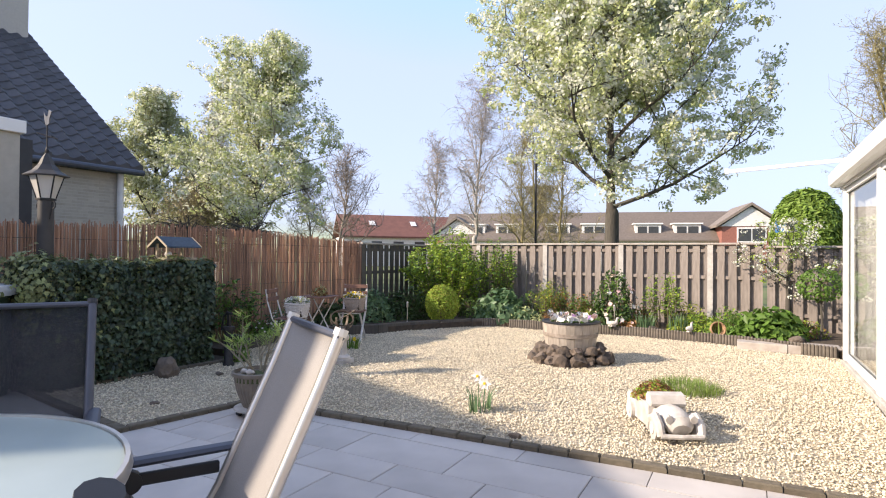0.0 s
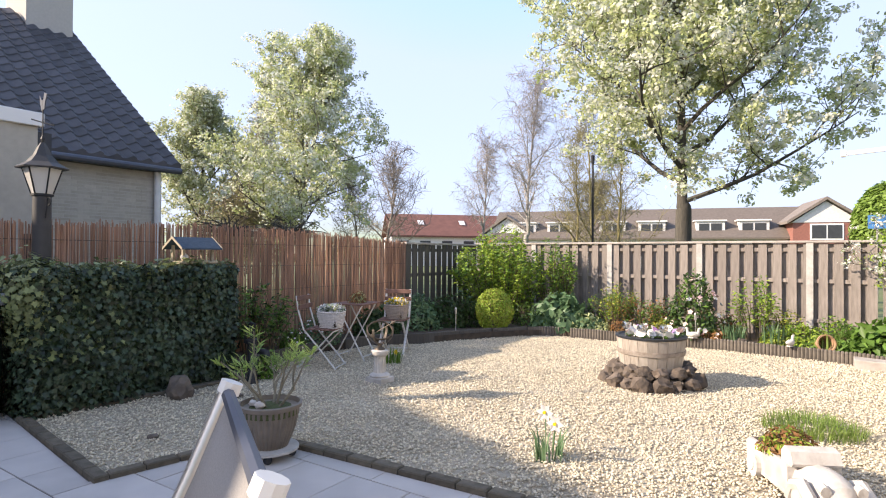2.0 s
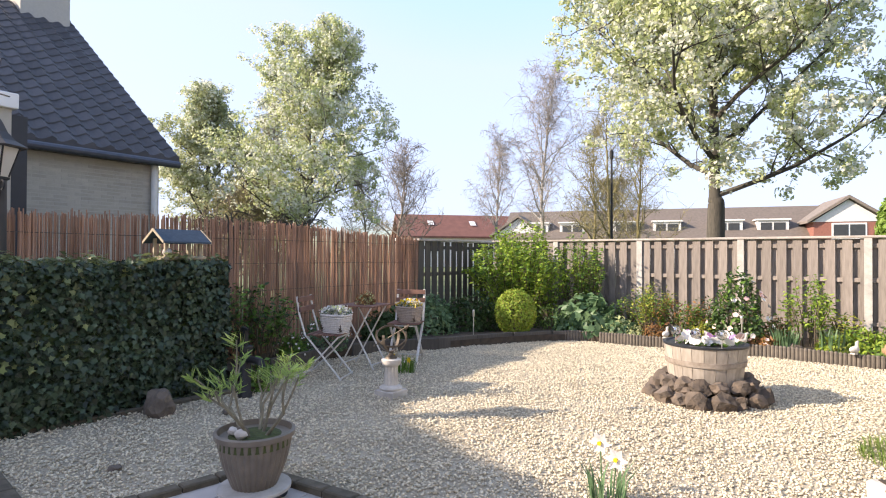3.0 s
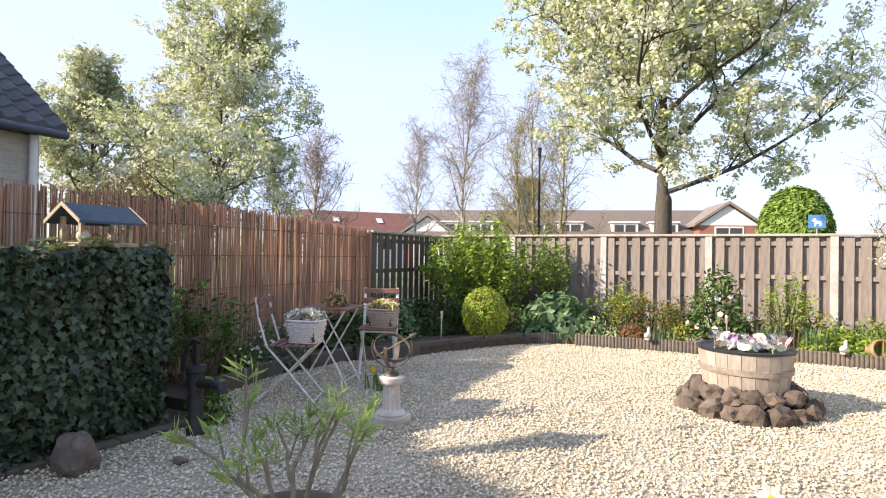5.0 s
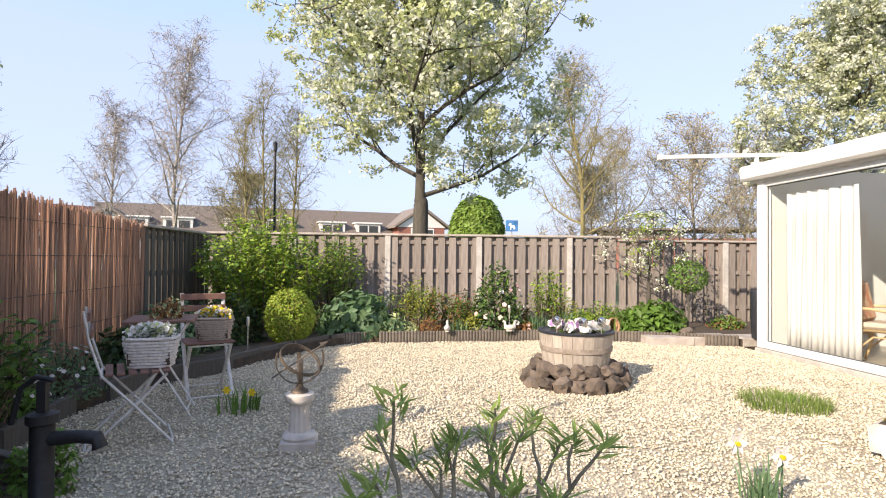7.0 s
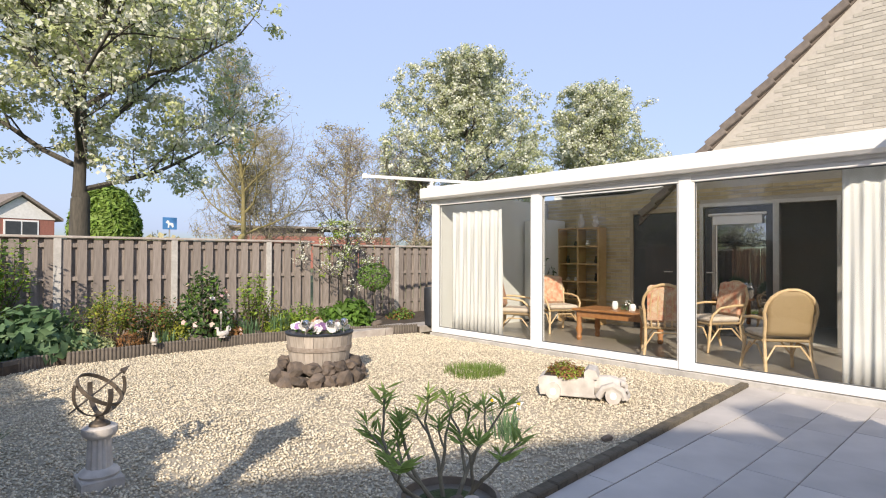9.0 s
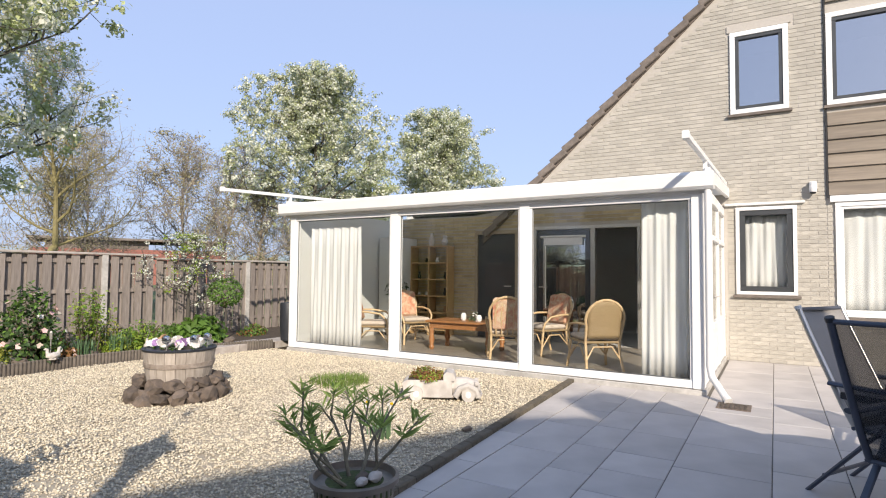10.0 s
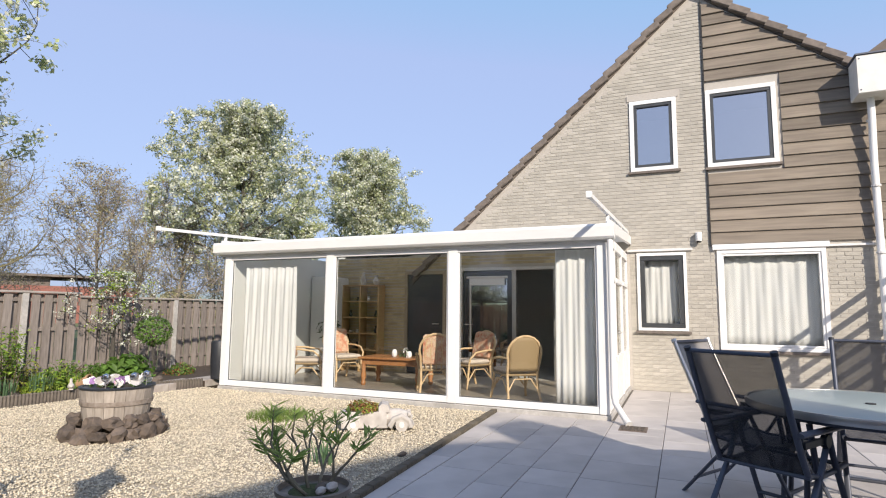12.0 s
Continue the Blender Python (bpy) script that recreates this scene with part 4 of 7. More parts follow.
part("roller", Mesh().rod((FX - 0.04, 4.6, 1.95), (FX - 0.04, 5.42, 1.95), 0.022, n=10), M["whitefar"], bl)
brick_wall(sr, FX - 0.001, SY0 + 0.08, SY1 - 0.1, 0.07, lambda y: 2.47, OPEN, lambda y, z: False, M["brick_in"], M["brick_in"])

# ---- neighbouring house and its annex ----
nh = thing("neighbour_house", "neighbour's buff brick house with dark tiled roof", "house", kind="structure")
part("wall", Mesh().box(-22.6, -12.75, -9.0, 7.35, -0.05, 2.95), M["mortar"], nh)
part("gable_wall", Mesh().prism([(-22.6, 2.951), (-12.75, 2.951), (-17.6, 6.9)], "y", 7.0, 7.35), M["mortar"], nh)
nt = Mesh()
ncol, nrow = 56, 21
for r in range(nrow):
    f0, f1 = r / nrow, (r + 1) / nrow
    xa, za = -12.50 - 5.1 * f0, 3.08 + 4.0 * f0
    xb, zb = -12.50 - 5.1 * f1 - 0.03, 3.08 + 4.0 * f1 + 0.028
    for c in range(ncol):
        y1 = 7.62 - c * 0.30
        vs = []
        for k, h in enumerate((0.045, 0.075, 0.045, 0.012, 0.0, 0.018)):
            yy = y1 - 0.30 * k / 5
            vs += [(xa, yy, za + h + 0.035), (xb, yy, zb + h)]
        fs = [(2 * k, 2 * k + 2, 2 * k + 3, 2 * k + 1) for k in range(5)]
        n0 = len(vs)
        vs += [(xa, y1, za - 0.02), (xa, y1 - 0.30, za - 0.02)]
        fs += [(0, 2, 4, 6, 8, 10, n0 + 1, n0)]
        nt.add(vs, fs)
tagged(part("roof_tiles", nt, M["rooftile"], nh, "dark grey interlocking roof tiles"), kind="stuff")
part("roof_slab", Mesh().prism([(-12.6, 2.95), (-17.6, 6.95), (-22.6, 2.95), (-22.6, 3.02), (-17.6, 7.03), (-12.6, 3.05)], "y", -9, 7.58), M["rooftile"], nh)
part("gutter", Mesh().path([(-12.47, -9, 3.0), (-12.47, 7.6, 3.0)], 0.065, 10), M["alu"], nh)
part("downpipe", Mesh().path([(-12.66, 7.22, 2.95), (-12.66, 7.22, 0)], 0.06, 10), M["whitefar"], nh, "pale grey downpipe")
ch = part("chimney", Mesh().box(-18.3, -17.1, 7.55 - 1.05, 7.5, 6.2, 8.2), M["mortar"], nh, "square rendered chimney")
part("chimney_cap", Mesh().box(-18.38, -17.02, 6.42, 7.58, 8.2, 8.32), M["post"], ch)
brick_wall(nh, -12.75, 4.0, 7.35, 1.2, lambda y: 2.97, [], lambda y, z: False, M["brick_isl"], M["brick_isl"])
an = thing("annex", "flat roofed brick annex with white fascia", "annex", kind="structure")
part("wall", Mesh().box(-12.5, -9.5, -7.0, 3.95, -0.05, 2.86), M["brick_isl"], an)
part("fascia", Mesh().box(-12.5, -9.45, -7.0, 4.0, 2.86, 3.03, 0.008), M["white"], an)
part("corner_board", Mesh().box(-9.62, -9.5, 3.951, 4.10, -0.05, 2.80), M["plastic_dark"], an, "dark corner board")

sh = thing("neighbour_wing", "gabled neighbouring house beyond the patio", "house", pose(-9.02, -4.45, 0, 0, 0, 157), kind="structure")
part("wall", Mesh().prism([(-4.2, -0.05), (4.2, -0.05), (4.2, 2.95), (1.75, 4.6), (-1.75, 4.6), (-4.2, 2.95)], "x", 0.1, 5.0), M["brick_isl"], sh)
part("roof", Mesh().add([(0, -4.4, 3.02), (0, -1.84, 4.80), (0, 1.84, 4.80), (0, 4.4, 3.02), (1.6, 0, 6.08), (5.1, -4.4, 3.02), (5.1, 0, 6.08), (5.1, 4.4, 3.02)],
     [(1, 2, 4), (0, 1, 4, 6, 5), (2, 3, 7, 6, 4), (5, 6, 7), (0, 3, 2, 1), (0, 5, 7, 3)]), M["rooftile"], sh)
part("chimney", Mesh().box(0.0, 0.64, -0.25, 0.25, 4.6, 6.1, 0.01), M["brick_isl"], sh)


# ---- far row of houses ----
def row_houses():
    base = pose(-27.6, 49.0, 0, 0, 0, 14.7)
    h = thing("terrace_row", "distant terrace with brown roof and white dormers", "house", base, kind="structure")
    part("wall", Mesh().box(0, 27.3, 0, 8, -0.1, 2.8), M["whitefar"], h)
    part("roof", Mesh().prism([(-0.4, 2.7), (4, 5.5), (8.4, 2.7), (8.4, 2.85), (4, 5.7), (-0.4, 2.85)], "x", -0.3, 27.5), M["rooftile_br"], h)
    for i in range(6):
        x = 1.8 + i * 4.1 - 0.7 * (i % 2)
        d = part("dormer", Mesh().box(x, x + 2.3, 0.6, 3.4, 3.1, 4.3, 0.02), M["whitefar"], h)
        part("dormer_window", Mesh().box(x + 0.25, x + 1.05, 0.57, 0.599, 3.4, 4.1), M["grey_frame"], d)
        part("dormer_window", Mesh().box(x + 1.2, x + 2.05, 0.57, 0.599, 3.4, 4.1), M["grey_frame"], d)
        part("dormer_roof", Mesh().box(x - 0.15, x + 2.45, 0.45, 3.6, 4.301, 4.42), M["white"], d)
    for i in range(8):
        part("window", Mesh().box(0.8 + i * 3.1, 2.2 + i * 3.1, -0.03, -0.001, 1.2, 2.4), M["grey_frame"], h)
    g = thing("end_house", "distant red brick end house with white gable", "house", base @ pose(25.2, -1.2, 0), kind="structure")
    part("wall", Mesh().box(0, 4.6, 0, 6, -0.1, 4.0), M["brick_red"], g)
    part("gable", Mesh().prism([(-0.1, 4.001), (4.7, 4.001), (2.3, 5.7)], "y", -0.05, 6), M["whitefar"], g)
    part("roof", Mesh().prism([(-0.5, 3.9), (2.3, 5.8), (5.1, 3.9), (5.1, 4.12), (2.3, 6.05), (-0.5, 4.12)], "y", -0.35, 6.3), M["verge"], g)
    part("window_frame", Mesh().box(1.2, 3.5, -0.05, -0.001, 2.6, 3.9), M["white"], g)
    part("pane", Mesh().box(1.32, 2.3, -0.07, -0.051, 2.72, 3.78), M["grey_frame"], g)
    part("pane", Mesh().box(2.4, 3.38, -0.07, -0.051, 2.72, 3.78), M["grey_frame"], g)
    g2 = copy_thing(g, base @ pose(-1.0, 0.5, -0.9))
    g2["label"] = "distant gabled end house of the terrace"
    r = thing("red_roof_row", "distant white terrace with red tiled roof", "house", pose(-41, 50, 0, 0, 0, 46), kind="structure")
    part("wall", Mesh().box(0, 14, 0, 8, -0.1, 3.3), M["whitefar"], r)
    part("roof", Mesh().prism([(-0.4, 3.2), (4, 5.9), (8.4, 3.2), (8.4, 3.4), (4, 6.1), (-0.4, 3.4)], "x", -0.3, 14.3), M["rooftile_red"], r)
    for i in range(5):
        part("window", Mesh().box(0.7 + i * 2.55, 1.9 + i * 2.55, -0.04, -0.001, 1.7, 2.8), M["grey_frame"], r)
        if i % 2:
            part("skylight", Mesh().add([(0.8 + i * 2.5, 1.6, 4.75), (1.5 + i * 2.5, 1.6, 4.75), (1.5 + i * 2.5, 2.5, 5.3), (0.8 + i * 2.5, 2.5, 5.3)], [(0, 1, 2, 3)]), M["whitefar"], r)
    b = thing("far_building", "distant low white and brick buildings", "building", pose(16, 56, 0, 0, 0, -25), kind="structure")
    part("wall", Mesh().box(0, 16, 0, 8, -0.1, 3.2), M["brick_red"], b)
    part("upper_wall", Mesh().box(1, 9, 0.5, 8, 3.201, 4.0), M["verge"], b)
    part("roof", Mesh().box(-0.3, 16.3, -0.3, 8.3, 4.001, 4.2), M["verge"], b)


row_houses()


# ---- trees ----
def tree(name, label, at, height, radius, fork, r0, seed, limbs=9, subs=6, twigs=6, leaves=90, leaf="leaf_pale", leaf_s=0.06, bloom=0, bark="bark", droop=0.0, spread=0.32, lean=0.0, sides=5, up=0.35, twig_r=0.008, tuft_r=0.075):
    rr = random.Random(seed)
    rng = np.random.default_rng(seed)
    t = thing(name, label, "tree", pose(at[0], at[1], -0.06))
    trunk, limb_m, twig_m, tips = Mesh(), Mesh(), Mesh(), []
    cz, hz = (fork + height) / 2, (height - fork) / 2

    def clip(p):
        # a crown with full shoulders: wide low down, rounded at the top
        x, y, z = (p.x - lean) / radius, p.y / radius, (p.z - cz) / hz
        q = (math.hypot(x, y) ** 3 + abs(z) ** 3) ** (1 / 3)
        if q < 1:
            return p
        k = q ** -0.9
        return Vector((lean + (p.x - lean) * k, p.y * k, cz + (p.z - cz) * k))

    def wander(p, d, L, n, wob, sag):
        pts = [p.copy()]
        for i in range(n):
            d = (d + Vector((rr.gauss(0, wob), rr.gauss(0, wob), rr.gauss(0, wob) + up * 0.12 - sag))).normalized()
            p = p + d * (L / n)
            pts.append(clip(p))
        return pts, d

    tp, _ = wander(Vector((0, 0, 0)), Vector((lean * 0.05, 0, 1)), fork, 4, 0.03, 0)
    lead, _ = wander(tp[-1], Vector((0.02, 0, 1)), (height - fork) * 0.9, 7, 0.07, 0)
    k = len(tp) + len(lead) - 1
    trunk.path(tp + lead[1:], [r0 * (1.25 if i == 0 else (1 - 0.95 * i / (k - 1)) if i > 3 else 1 - 0.06 * i) for i in range(k)], 9)
    for i in range(limbs):
        f = i / max(1, limbs - 1)
        s = f ** 0.8 * 0.82
        idx = s * (len(lead) - 1)
        a = lead[int(idx)].lerp(lead[min(int(idx) + 1, len(lead) - 1)], idx % 1)
        az = i * 2.4 + rr.uniform(-0.5, 0.5)
        el = spread + 0.9 * f + rr.uniform(-0.12, 0.12)
        d = Vector((math.cos(az) * math.cos(el), math.sin(az) * math.cos(el), math.sin(el)))
        L = radius * (1.12 - 0.45 * f) * rr.uniform(0.85, 1.1)
        pts, _ = wander(a, d, L, 5, 0.16, droop * 0.15)
        rl = r0 * (0.36 - 0.24 * f)
        limb_m.path(pts, [rl * (1 - 0.85 * j / 5) for j in range(6)], 6)
        for j in range(subs):
            g = 0.12 + 0.88 * (j + rr.random() * 0.8) / subs
            ii = min(g, 0.99) * 5
            b = pts[int(ii)].lerp(pts[int(ii) + 1], ii % 1)
            d2 = (pts[int(ii) + 1] - pts[int(ii)]).normalized() * 0.5 + Vector((rr.gauss(0, 0.6), rr.gauss(0, 0.6), rr.gauss(0.25, 0.45)))
            p2, _ = wander(b, d2.normalized(), L * 0.48 * rr.uniform(0.6, 1.1), 4, 0.22, droop * 0.3)
            limb_m.path(p2, [max(rl * 0.32 * (1 - 0.8 * q / 4), twig_r) for q in range(5)], sides, False)
            for q in range(twigs):
                h = 0.2 + 0.8 * (q + rr.random()) / twigs
                ii = min(h, 0.99) * 4
                c = p2[int(ii)].lerp(p2[int(ii) + 1], ii % 1)
                d3 = Vector((rr.gauss(0, 0.7), rr.gauss(0, 0.7), rr.gauss(0.25 - droop, 0.5))).normalized()
                p3, _ = wander(c, d3, L * 0.28 * rr.uniform(0.6, 1.3), 3, 0.25, droop * 0.5)
                twig_m.path(p3, [twig_r, twig_r * 0.8, twig_r * 0.6, twig_r * 0.35], 3, False)
                tips.append(p3)
    part("trunk", trunk, M[bark], t, smooth=True)
    part("limb", limb_m, M[bark], t, smooth=True)
    tagged(part("twig_tangle", twig_m, M[bark], t), kind="stuff")
    if leaves:
        # leaves and blossom sit in small tufts along the twigs, some twigs nearly bare
        pts = np.array([[tuple(p) for p in tip] for tip in tips])
        tufts = max(1, round(leaves / 14))
        w = np.repeat(np.arange(len(pts)), tufts)
        w = w[rng.uniform(0, 1, len(w)) > 0.10]
        seg = 3 - 2.6 * rng.uniform(0, 1, len(w)) ** 1.4
        i0 = np.minimum(seg.astype(int), 2)
        mid = pts[w, i0] + (pts[w, i0 + 1] - pts[w, i0]) * (seg - i0)[:, None]
        each = max(3, round(leaves / tufts))
        o = rng.normal(size=(len(mid) * each, 3))
        c = np.repeat(mid, each, 0) + o * np.array([1, 1, 0.8]) * tuft_r
        nr = o + rng.normal(0, 0.5, o.shape) + np.array([0, 0, 0.5])
        flower = np.repeat(rng.uniform(0, 1, len(mid)) < bloom * 1.25, each) & (rng.uniform(0, 1, len(c)) < 0.8)
        quads("crown", c[~flower], nr[~flower], rng.uniform(0.6, 1.15, int((~flower).sum())) * leaf_s, M[leaf], t, 0.55, fold=0.15)
        if flower.any():
            quads("blossom", c[flower], nr[flower], rng.uniform(0.55, 1.0, int(flower.sum())) * leaf_s, M["blossom"], t, 0.85, fold=0.2)
    return t


tree("tree", "spreading street tree with pale leaves and cream blossom", (-4.0, 14.1), 10.0, 3.55, 2.55, 0.17, 6, 26, 9, 7, 84, "leaf_pale", 0.056, 0.44, spread=0.36, lean=0.1, tuft_r=0.085)
tree("tree", "blossoming pale green tree behind the reed fence", (-15.95, 13.4), 8.7, 3.15, 1.5, 0.14, 8, 22, 7, 7, 56, "leaf_pale", 0.060, 0.40, spread=0.35, tuft_r=0.09)
tree("tree", "pale green tree beside the neighbour's roof", (-20.5, 13.3), 7.3, 2.3, 1.8, 0.13, 15, 16, 6, 7, 56, "leaf_grey", 0.064, 0.30, spread=0.5, tuft_r=0.1)
tree("tree", "tall pale tree behind the sunroom", (11.3, 18.9), 9.9, 3.9, 3.0, 0.18, 21, 20, 8, 7, 56, "leaf_grey", 0.070, 0.45, spread=0.35, tuft_r=0.1)
tree("tree", "rounded pale tree beyond the sunroom roof", (19.6, 17.2), 10.2, 3.3, 3.6, 0.18, 27, 20, 8, 7, 56, "leaf_grey", 0.074, 0.42, spread=0.4, tuft_r=0.11)
tree("tree", "slim pale tree between two larger crowns", (14.4, 18.6), 7.4, 1.5, 3.0, 0.10, 28, 12, 6, 6, 42, "leaf_pale", 0.066, 0.4, spread=0.5, tuft_r=0.09)
tree("birch", "bare white-barked birch with fine twigs", (-13.3, 26.0), 11.2, 2.7, 2.4, 0.13, 31, 26, 9, 8, 6, "bud", 0.026, 0, "bark_birch", 0.35, 0.75, twig_r=0.007)
tree("birch", "slender bare birch with drooping twigs", (-15.6, 26.0), 8.4, 2.0, 2.0, 0.10, 37, 22, 8, 7, 5, "bud", 0.026, 0, "bark_birch", 0.4, 0.8, twig_r=0.007)
tree("birch", "pale birch coming into leaf", (-24.2, 19.2), 9.5, 2.2, 2.0, 0.11, 41, 20, 8, 7, 9, "scrub", 0.05, 0, "bark_birch", 0.4, 0.8, twig_r=0.007)
tree("bare_tree", "bare spreading tree by the far houses", (-20.3, 23.6), 7.4, 2.5, 1.2, 0.13, 45, 22, 9, 8, 0, bark="bark_grey", spread=0.5, twig_r=0.009)
tree("bare_tree", "small bare tree with upright branches", (-16.6, 17.4), 5.2, 1.6, 0.7, 0.08, 49, 18, 7, 7, 4, "scrub", 0.035, 0, "bark_grey", spread=0.7, twig_r=0.006)
tree("bare_tree", "bare tree with yellow lichen on the trunk", (3.6, 24.6), 10.4, 2.9, 2.2, 0.16, 57, 24, 9, 8, 4, "scrub", 0.035, 0, "bark_yellow", spread=0.6, twig_r=0.007)
# several stems from one root behind the corner of the fence
for i, (dx, dy, h, r) in enumerate(((0, 0, 8.4, 2.4), (-0.9, 0.3, 7.2, 2.1), (0.9, 0.35, 7.6, 2.2))):
    tree("bare_tree", "slim bare tree with greenish bark in a group", (-9.0 + dx, 23.2 + dy), h, r, 1.0, 0.10, 53 + 7 * i, 17, 7, 7, 3, "scrub", 0.03, 0, "bark_yellow", spread=0.7, twig_r=0.0065)
for i, (x, y, h, r) in enumerate(((7.2, 22.0, 6.8, 2.8), (11.5, 25.5, 7.6, 3.2), (15.5, 24.0, 6.0, 2.9), (8.0, 31.0, 8.6, 3.6), (-17.2, 12.2, 3.6, 1.5), (-21.5, 16.5, 4.6, 2.2), (5.0, 27.0, 5.4, 2.6), (9.6, 20.6, 5.6, 2.4), (20.5, 25.0, 6.4, 3.0), (-11.4, 30.0, 5.2, 2.6), (-19.0, 15.0, 3.8, 1.8))):
    tree("bare_tree", "bare brown bushy tree on the green", (x, y), h, r, 0.6, 0.11, 60 + i, 18, 8, 7, 8, "scrub", 0.045, 0, "bark_grey", spread=0.45, twig_r=0.010, tuft_r=0.14)


def clump(name, label, cat, at, r, h, n, leaf, s, aspect=0.55, stems=6, base=0.09, shape="dome", extra=None, seed=1, upward=0.4, flowers=None, fs=0.03, fn=0):
    """A shrub: stems and many small leaves in a dome, ball or open cloud."""
    rng = np.random.default_rng(seed)
    rr = random.Random(seed)
    t = thing(name, label, cat, pose(at[0], at[1], base))
    sm = Mesh()
    for i in range(stems):
        a, q = rr.uniform(0, 6.28), rr.uniform(0.15, 0.75)
        tx, ty = math.cos(a) * r * q, math.sin(a) * r * q
        sm.path([(tx * 0.15, ty * 0.15, -0.02), (tx * 0.5 + rr.gauss(0, .02), ty * 0.5, h * 0.45), (tx, ty, h * (0.92 - 0.3 * q))], [0.011, 0.008, 0.004], 5)
    part("stem", sm, M["stem"], t)
    u = rng.normal(size=(n, 3))
    u /= np.linalg.norm(u, axis=1, keepdims=True)
    # lumpy outline from a handful of smaller masses
    k = 9
    lump = rng.normal(size=(k, 3))
    lump /= np.linalg.norm(lump, axis=1, keepdims=True)
    bulge = 0.72 + 0.42 * np.clip((u @ lump.T).max(1) - 0.55, 0, 1) / 0.45
    rad = bulge * rng.uniform(0.45 if shape != "ball" else 0.8, 1.0, n) ** 0.5
    if shape == "ball":
        rad = (0.93 + 0.09 * bulge) * rng.uniform(0.84, 1.0, n)
    c = u * rad[:, None]
    if shape == "dome":
        c[:, 2] = np.abs(c[:, 2])
        c = c * np.array([r, r, h])
    else:
        c = c * np.array([r, r, h / 2]) + np.array([0, 0, h / 2])
    nr = u + rng.normal(0, 0.5, (n, 3)) + np.array([0, 0, upward])
    k2 = 0
    if extra:
        k2 = int(n * 0.35)
        quads("leaves", c[:k2], nr[:k2], rng.uniform(0.6, 1.2, k2) * s, M[extra], t, aspect, fold=0.2)
    quads("foliage", c[k2:], nr[k2:], rng.uniform(0.6, 1.2, n - k2) * s, M[leaf], t, aspect, fold=0.2)
    if flowers:
        uu = rng.normal(size=(fn, 3))
        uu[:, 2] = np.abs(uu[:, 2]) * 0.9
        uu /= np.linalg.norm(uu, axis=1, keepdims=True)
        cc = uu * np.array([r, r, h if shape == "dome" else h / 2]) * 0.98 + (0 if shape == "dome" else np.array([0, 0, h / 2]))
        for j in range(fn):
            f = Mesh()
            ax = Vector(uu[j])
            b1 = ax.orthogonal().normalized()
            b2 = ax.cross(b1)
            vs, fsx = [tuple(Vector(cc[j]) + ax * fs * 0.25)], []
            for q in range(10):
                a = q * math.pi / 5
                w = fs * (1.0 if q % 2 == 0 else 0.78)
                vs.append(tuple(Vector(cc[j]) + (b1 * math.cos(a) + b2 * math.sin(a)) * w + ax * fs * 0.42))
            fsx = [(0, 1 + q, 1 + (q + 1) % 10) for q in range(10)]
            vs.append(tuple(Vector(cc[j]) - ax * fs * 0.3))
            fsx += [(11, 1 + (q + 1) % 10, 1 + q) for q in range(10)]
            part("flower", f.add(vs, fsx), M[flowers if isinstance(flowers, str) else flowers[j % len(flowers)]], t)
    return t


def stemmy(name, label, at, r, h, stems, leaf, s, extra, seed, base=0.09, per=60, bare=0.25):
    """An open shrub: many rising stems, each feathered with leaves along its upper part."""
    rr = random.Random(seed)
    rng = np.random.default_rng(seed)
    t = thing(name, label, "shrub", pose(at[0], at[1], base))
    sm, cs, us = Mesh(), [], []
    for i in range(stems):
        a, q = rr.uniform(0, 6.28), math.sqrt(rr.random())
        bx, by = math.cos(a) * q * r * 0.45, math.sin(a) * q * r * 0.45
        tx, ty = math.cos(a) * q * r, math.sin(a) * q * r
        top = h * (1.05 - 0.35 * q * q) * rr.uniform(0.72, 1.08)
        pts = [Vector((bx, by, -0.02)), Vector((bx * 0.7 + tx * 0.3 + rr.gauss(0, .03), by * 0.7 + ty * 0.3 + rr.gauss(0, .03), top * 0.4)), Vector((tx * 0.75 + bx * 0.25 + rr.gauss(0, .04), ty * 0.75 + by * 0.25 + rr.gauss(0, .04), top * 0.75)), Vector((tx, ty, top))]
        sm.path(pts, [0.009, 0.007, 0.005, 0.002], 5)
        for k in range(int(per * rr.uniform(0.6, 1.2))):
            f = (bare + (1 - bare) * rr.random()) * 2.999
            p = pts[int(f)].lerp(pts[int(f) + 1], f % 1)
            d = Vector((rr.gauss(0, 1), rr.gauss(0, 1), rr.gauss(0.3, 0.6))).normalized()
            cs.append(tuple(p + d * rr.uniform(0.02, 0.11)))
            us.append(tuple(d))
    part("stem", sm, M["stem"], t)
    c, u = np.array(cs), np.array(us)
    nr = rng.normal(0, 0.5, c.shape) + np.array([0, -0.1, 0.9])
    m = rng.uniform(0, 1, len(c)) < 0.35
    quads("leaves", c[m], nr[m], rng.uniform(0.6, 1.2, int(m.sum())) * s, M[extra], t, 0.5, fold=0.2, ups=u[m])
    quads("foliage", c[~m], nr[~m], rng.uniform(0.6, 1.2, int((~m).sum())) * s, M[leaf], t, 0.5, fold=0.2, ups=u[~m])
    return t


